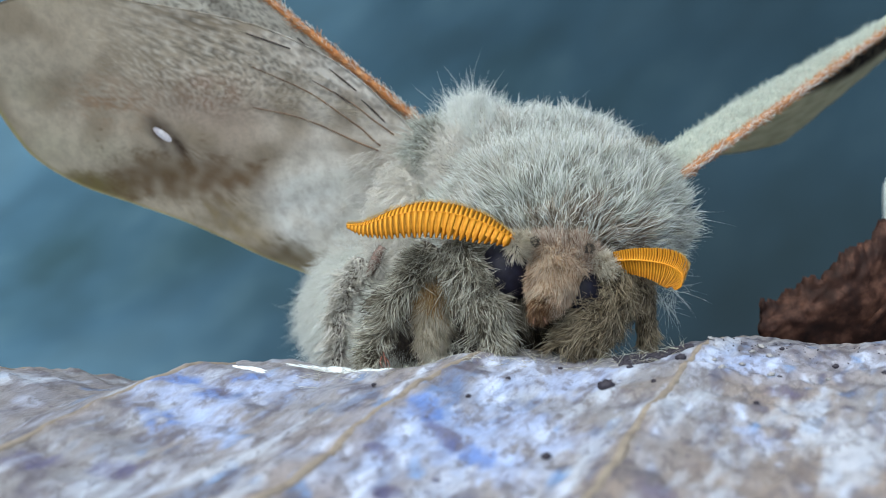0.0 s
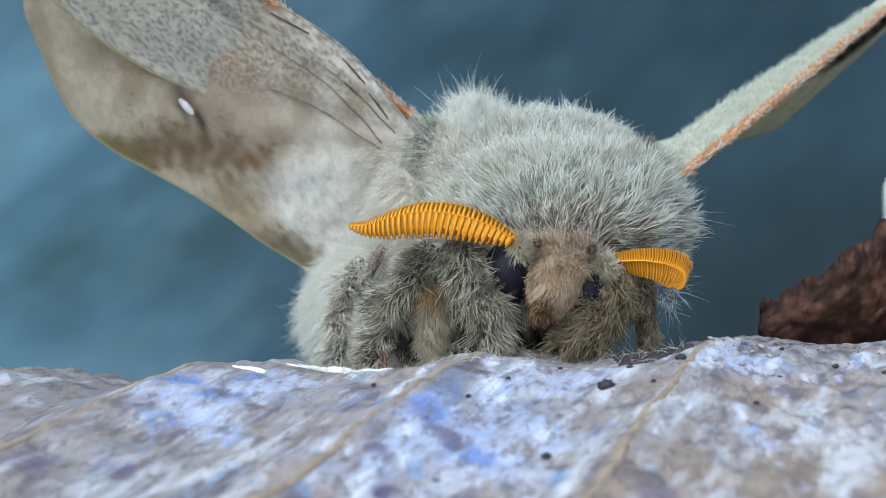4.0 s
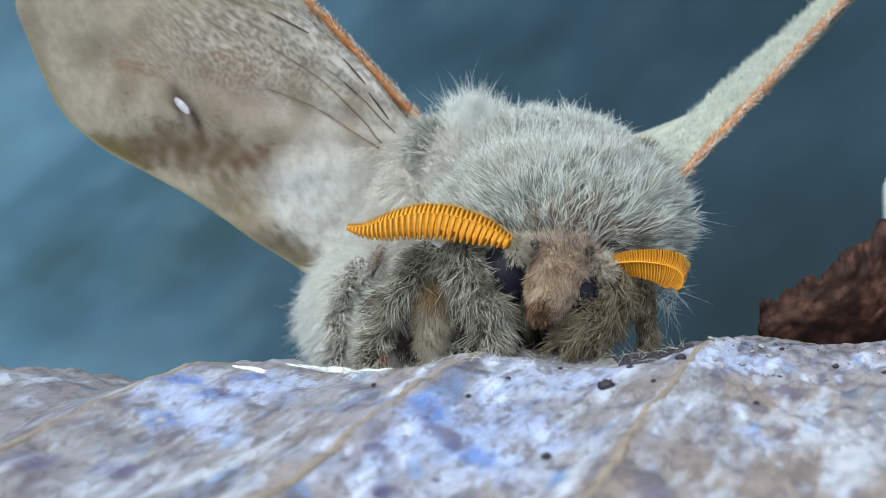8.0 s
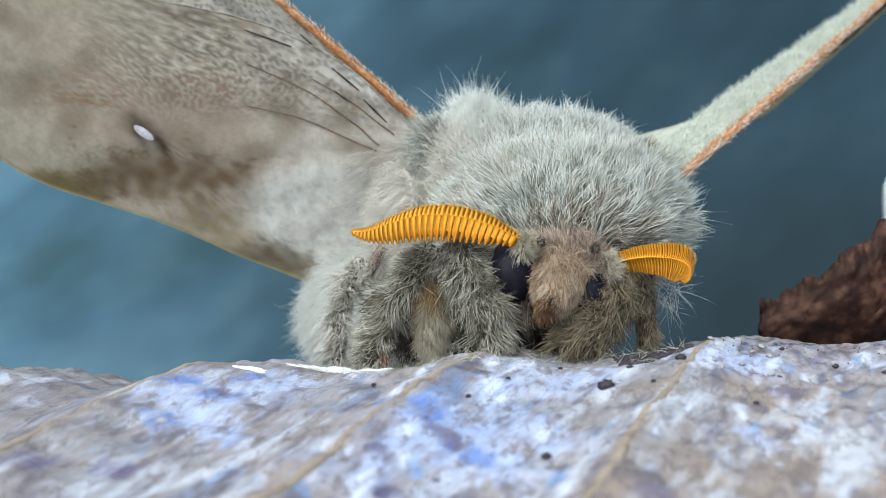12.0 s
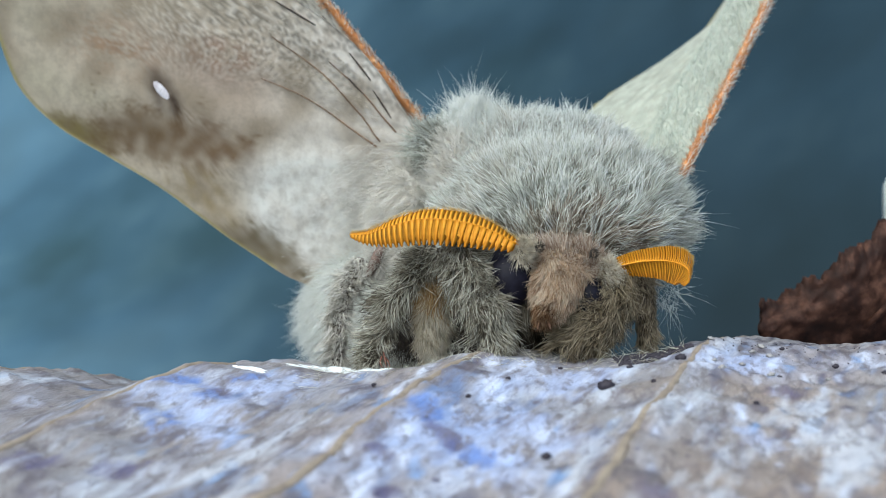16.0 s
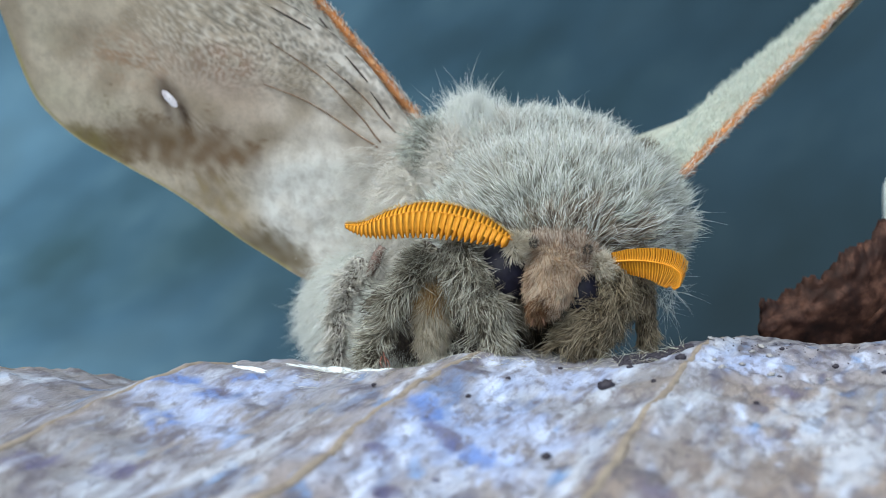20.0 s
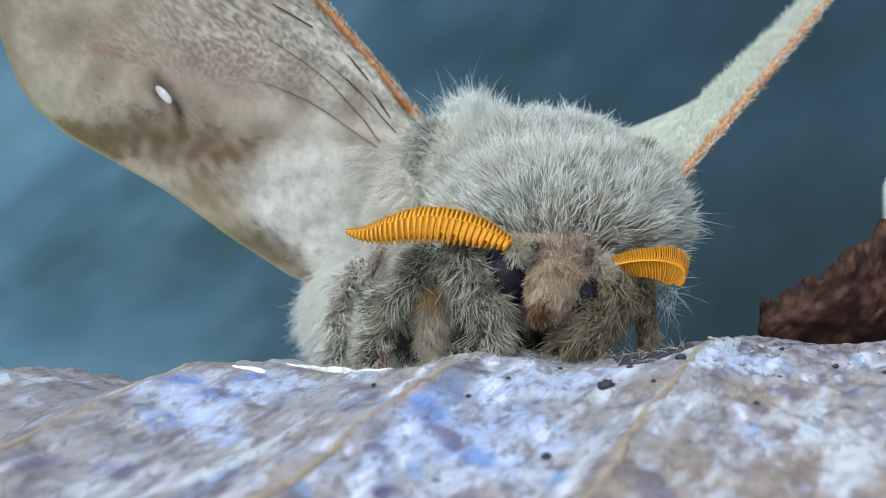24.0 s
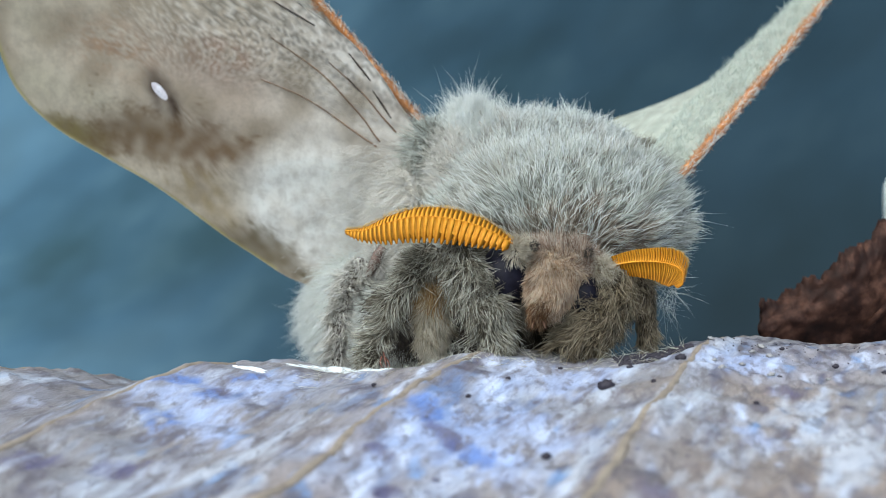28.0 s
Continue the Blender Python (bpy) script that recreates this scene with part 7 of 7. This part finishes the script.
    walk(head, [
        (0, shift(0.00, -0.00)), (0.5, shift(0.05, -0.19)), (1, shift(0.09, 0.05)), (1.5, shift(0.05, -0.09)), (2, shift(-0.09, 0.18)),
        (2.5, shift(0.09, 0.09)), (3, shift(0.14, 0.05)), (3.5, shift(0.14, -0.00)), (4, shift(0.13, -0.05)), (4.5, shift(0.12, 0.14)),
        (5, shift(0.09, 0.08)), (5.5, shift(-0.05, 0.09)), (6, shift(0.05, 0.32)), (6.5, shift(0.05, -0.00)), (7, shift(0.00, -0.09)),
        (7.5, shift(0.00, -0.09)), (8, shift(0.00, -0.14)), (8.5, shift(0.37, 0.23)), (9, shift(0.37, -0.28)), (9.5, shift(-0.09, -0.14)),
        (10, shift(0.18, -0.19)), (10.5, shift(0.09, -0.19)), (11, shift(0.18, -0.05)), (11.5, shift(0.28, 0.05)), (12, shift(0.32, -0.00)),
        (12.5, shift(0.23, 0.05)), (13, shift(0.24, -0.05)), (13.5, shift(0.23, -0.01)), (14, shift(0.08, -0.15)), (14.5, shift(0.09, -0.09)),
        (15, shift(0.00, -0.19)), (15.5, shift(0.14, -0.09)), (16, shift(0.23, -0.28)), (16.5, shift(0.09, -0.23)), (17, shift(0.18, -0.19)),
        (17.5, shift(0.05, -0.28)), (18, shift(0.00, -0.19)), (18.5, shift(0.23, -0.19)), (19, shift(-0.09, 0.18)), (19.5, shift(-0.09, -0.09)),
        (20, shift(-0.09, -0.05)), (20.5, shift(0.18, -0.19)), (21, shift(-0.14, -0.05)), (21.5, shift(-0.09, -0.14)), (22, shift(0.01, -0.03)),
        (22.5, shift(-0.13, -0.05)), (23, shift(-0.04, -0.18)), (23.5, shift(0.00, -0.09)), (24, shift(0.00, -0.23)), (24.5, shift(0.09, -0.33)),
        (25, shift(-0.14, -0.19)), (25.5, shift(0.05, -0.37)), (26, shift(-0.37, -0.05)), (26.5, shift(0.00, -0.33)), (27, shift(-0.09, -0.23)),
        (27.5, shift(-0.32, -0.05)), (28, shift(-0.05, -0.23)),])
    walk(thorax, [
        (0, shift(0.00, -0.00)), (0.5, shift(0.02, -0.07)), (1, shift(0.05, 0.02)), (1.5, shift(0.02, -0.04)), (2, shift(-0.05, 0.07)),
        (2.5, shift(0.05, 0.04)), (3, shift(0.07, 0.02)), (3.5, shift(0.07, -0.00)), (4, shift(0.06, -0.02)), (4.5, shift(0.06, 0.06)),
        (5, shift(0.04, 0.03)), (5.5, shift(-0.02, 0.04)), (6, shift(0.02, 0.13)), (6.5, shift(0.02, -0.00)), (7, shift(0.00, -0.04)),
        (7.5, shift(0.00, -0.04)), (8, shift(0.00, -0.06)), (8.5, shift(0.19, 0.09)), (9, shift(0.19, -0.11)), (9.5, shift(-0.05, -0.06)),
        (10, shift(0.09, -0.07)), (10.5, shift(0.05, -0.07)), (11, shift(0.09, -0.02)), (11.5, shift(0.14, 0.02)), (12, shift(0.16, -0.00)),
        (12.5, shift(0.12, 0.02)), (13, shift(0.12, -0.02)), (13.5, shift(0.12, -0.00)), (14, shift(0.04, -0.06)), (14.5, shift(0.05, -0.04)),
        (15, shift(0.00, -0.07)), (15.5, shift(0.07, -0.04)), (16, shift(0.12, -0.11)), (16.5, shift(0.05, -0.09)), (17, shift(0.09, -0.07)),
        (17.5, shift(0.02, -0.11)), (18, shift(0.00, -0.07)), (18.5, shift(0.12, -0.07)), (19, shift(-0.05, 0.07)), (19.5, shift(-0.05, -0.04)),
        (20, shift(-0.05, -0.02)), (20.5, shift(0.09, -0.07)), (21, shift(-0.07, -0.02)), (21.5, shift(-0.05, -0.06)), (22, shift(0.00, -0.01)),
        (22.5, shift(-0.07, -0.02)), (23, shift(-0.02, -0.07)), (23.5, shift(0.00, -0.04)), (24, shift(0.00, -0.09)), (24.5, shift(0.05, -0.13)),
        (25, shift(-0.07, -0.07)), (25.5, shift(0.02, -0.15)), (26, shift(-0.18, -0.02)), (26.5, shift(0.00, -0.13)), (27, shift(-0.05, -0.09)),
        (27.5, shift(-0.16, -0.02)), (28, shift(-0.02, -0.09)),])
    walk(antenna_right, [
        (0, nod(ANT_R, 0.00, -0.00, 0.0)), (0.5, nod(ANT_R, 0.05, -0.19, 1.7)), (1, nod(ANT_R, 0.09, 0.05, 1.2)),
        (1.5, nod(ANT_R, 0.05, -0.09, -0.3)), (2, nod(ANT_R, -0.09, 0.18, 0.3)), (2.5, nod(ANT_R, 0.09, 0.09, 1.7)),
        (3, nod(ANT_R, 0.14, 0.05, 0.6)), (3.5, nod(ANT_R, 0.14, -0.00, 0.0)), (4, nod(ANT_R, 0.13, -0.05, -0.2)),
        (4.5, nod(ANT_R, 0.12, 0.14, 0.7)), (5, nod(ANT_R, 0.09, 0.08, 1.1)), (5.5, nod(ANT_R, -0.05, 0.09, 0.6)), (6, nod(ANT_R, 0.05, 0.32, 0.3)),
        (6.5, nod(ANT_R, 0.05, -0.00, 1.2)), (7, nod(ANT_R, 0.00, -0.09, 0.9)), (7.5, nod(ANT_R, 0.00, -0.09, 0.6)),
        (8, nod(ANT_R, 0.00, -0.14, -0.3)), (8.5, nod(ANT_R, 0.37, 0.23, 2.3)), (9, nod(ANT_R, 0.37, -0.28, 4.1)),
        (9.5, nod(ANT_R, -0.09, -0.14, 0.3)), (10, nod(ANT_R, 0.18, -0.19, 1.7)), (10.5, nod(ANT_R, 0.09, -0.19, 0.6)),
        (11, nod(ANT_R, 0.18, -0.05, 1.5)), (11.5, nod(ANT_R, 0.28, 0.05, 2.9)), (12, nod(ANT_R, 0.32, -0.00, 2.3)),
        (12.5, nod(ANT_R, 0.23, 0.05, 2.6)), (13, nod(ANT_R, 0.24, -0.05, 1.7)), (13.5, nod(ANT_R, 0.23, -0.01, 2.5)),
        (14, nod(ANT_R, 0.08, -0.15, 1.4)), (14.5, nod(ANT_R, 0.09, -0.09, 2.0)), (15, nod(ANT_R, 0.00, -0.19, 0.9)),
        (15.5, nod(ANT_R, 0.14, -0.09, 1.8)), (16, nod(ANT_R, 0.23, -0.28, 1.5)), (16.5, nod(ANT_R, 0.09, -0.23, 0.9)),
        (17, nod(ANT_R, 0.18, -0.19, 1.7)), (17.5, nod(ANT_R, 0.05, -0.28, 1.5)), (18, nod(ANT_R, 0.00, -0.19, 1.2)),
        (18.5, nod(ANT_R, 0.23, -0.19, 1.7)), (19, nod(ANT_R, -0.09, 0.18, -0.3)), (19.5, nod(ANT_R, -0.09, -0.09, 0.3)),
        (20, nod(ANT_R, -0.09, -0.05, -0.3)), (20.5, nod(ANT_R, 0.18, -0.19, 1.2)), (21, nod(ANT_R, -0.14, -0.05, 0.0)),
        (21.5, nod(ANT_R, -0.09, -0.14, -0.3)), (22, nod(ANT_R, 0.01, -0.03, 0.3)), (22.5, nod(ANT_R, -0.13, -0.05, -0.1)),
        (23, nod(ANT_R, -0.04, -0.18, 1.0)), (23.5, nod(ANT_R, 0.00, -0.09, 0.6)), (24, nod(ANT_R, 0.00, -0.23, 0.6)),
        (24.5, nod(ANT_R, 0.09, -0.33, 0.3)), (25, nod(ANT_R, -0.14, -0.19, -0.9)), (25.5, nod(ANT_R, 0.05, -0.37, 0.3)),
        (26, nod(ANT_R, -0.37, -0.05, -2.3)), (26.5, nod(ANT_R, 0.00, -0.33, 0.6)), (27, nod(ANT_R, -0.09, -0.23, -0.6)),
        (27.5, nod(ANT_R, -0.32, -0.05, -2.6)), (28, nod(ANT_R, -0.05, -0.23, 0.6)),])
    walk(antenna_left, [
        (0, nod(ANT_L, 0.00, -0.00, -2.2)), (0.5, nod(ANT_L, 0.05, -0.19, 6.6)), (1, nod(ANT_L, 0.09, 0.05, -0.0)),
        (1.5, nod(ANT_L, 0.05, -0.09, -0.8)), (2, nod(ANT_L, -0.09, 0.18, -3.7)), (2.5, nod(ANT_L, 0.09, 0.09, -0.8)),
        (3, nod(ANT_L, 0.14, 0.05, -0.8)), (3.5, nod(ANT_L, 0.14, -0.00, 2.1)), (4, nod(ANT_L, 0.13, -0.05, -1.4)),
        (4.5, nod(ANT_L, 0.12, 0.14, -0.1)), (5, nod(ANT_L, 0.09, 0.08, -3.6)), (5.5, nod(ANT_L, -0.05, 0.09, -2.2)),
        (6, nod(ANT_L, 0.05, 0.32, -3.0)), (6.5, nod(ANT_L, 0.05, -0.00, 2.9)), (7, nod(ANT_L, 0.00, -0.09, 1.4)),
        (7.5, nod(ANT_L, 0.00, -0.09, 1.4)), (8, nod(ANT_L, 0.00, -0.14, -0.0)), (8.5, nod(ANT_L, 0.37, 0.23, 1.4)),
        (9, nod(ANT_L, 0.37, -0.28, 12.4)), (9.5, nod(ANT_L, -0.09, -0.14, -0.0)), (10, nod(ANT_L, 0.18, -0.19, 5.1)),
        (10.5, nod(ANT_L, 0.09, -0.19, 2.9)), (11, nod(ANT_L, 0.18, -0.05, 3.6)), (11.5, nod(ANT_L, 0.28, 0.05, 5.1)),
        (12, nod(ANT_L, 0.32, -0.00, 5.1)), (12.5, nod(ANT_L, 0.23, 0.05, 2.9)), (13, nod(ANT_L, 0.24, -0.05, 4.1)),
        (13.5, nod(ANT_L, 0.23, -0.01, 5.4)), (14, nod(ANT_L, 0.08, -0.15, 2.9)), (14.5, nod(ANT_L, 0.09, -0.09, 3.6)),
        (15, nod(ANT_L, 0.00, -0.19, 3.6)), (15.5, nod(ANT_L, 0.14, -0.09, 3.6)), (16, nod(ANT_L, 0.23, -0.28, 8.0)),
        (16.5, nod(ANT_L, 0.09, -0.23, 5.8)), (17, nod(ANT_L, 0.18, -0.19, 8.0)), (17.5, nod(ANT_L, 0.05, -0.28, 6.5)),
        (18, nod(ANT_L, 0.00, -0.19, 3.6)), (18.5, nod(ANT_L, 0.23, -0.19, 5.8)), (19, nod(ANT_L, -0.09, 0.18, -3.7)),
        (19.5, nod(ANT_L, -0.09, -0.09, 2.1)), (20, nod(ANT_L, -0.09, -0.05, -0.8)), (20.5, nod(ANT_L, 0.18, -0.19, 7.3)),
        (21, nod(ANT_L, -0.14, -0.05, -0.8)), (21.5, nod(ANT_L, -0.09, -0.14, 2.1)), (22, nod(ANT_L, 0.01, -0.03, 5.2)),
        (22.5, nod(ANT_L, -0.13, -0.05, 5.0)), (23, nod(ANT_L, -0.04, -0.18, 4.7)), (23.5, nod(ANT_L, 0.00, -0.09, 4.9)),
        (24, nod(ANT_L, 0.00, -0.23, 6.4)), (24.5, nod(ANT_L, 0.09, -0.33, 7.1)), (25, nod(ANT_L, -0.14, -0.19, 2.7)),
        (25.5, nod(ANT_L, 0.05, -0.37, 7.1)), (26, nod(ANT_L, -0.37, -0.05, -2.4)), (26.5, nod(ANT_L, 0.00, -0.33, 6.4)),
        (27, nod(ANT_L, -0.09, -0.23, 2.7)), (27.5, nod(ANT_L, -0.32, -0.05, -3.2)), (28, nod(ANT_L, -0.05, -0.23, 4.9)),])


motions()
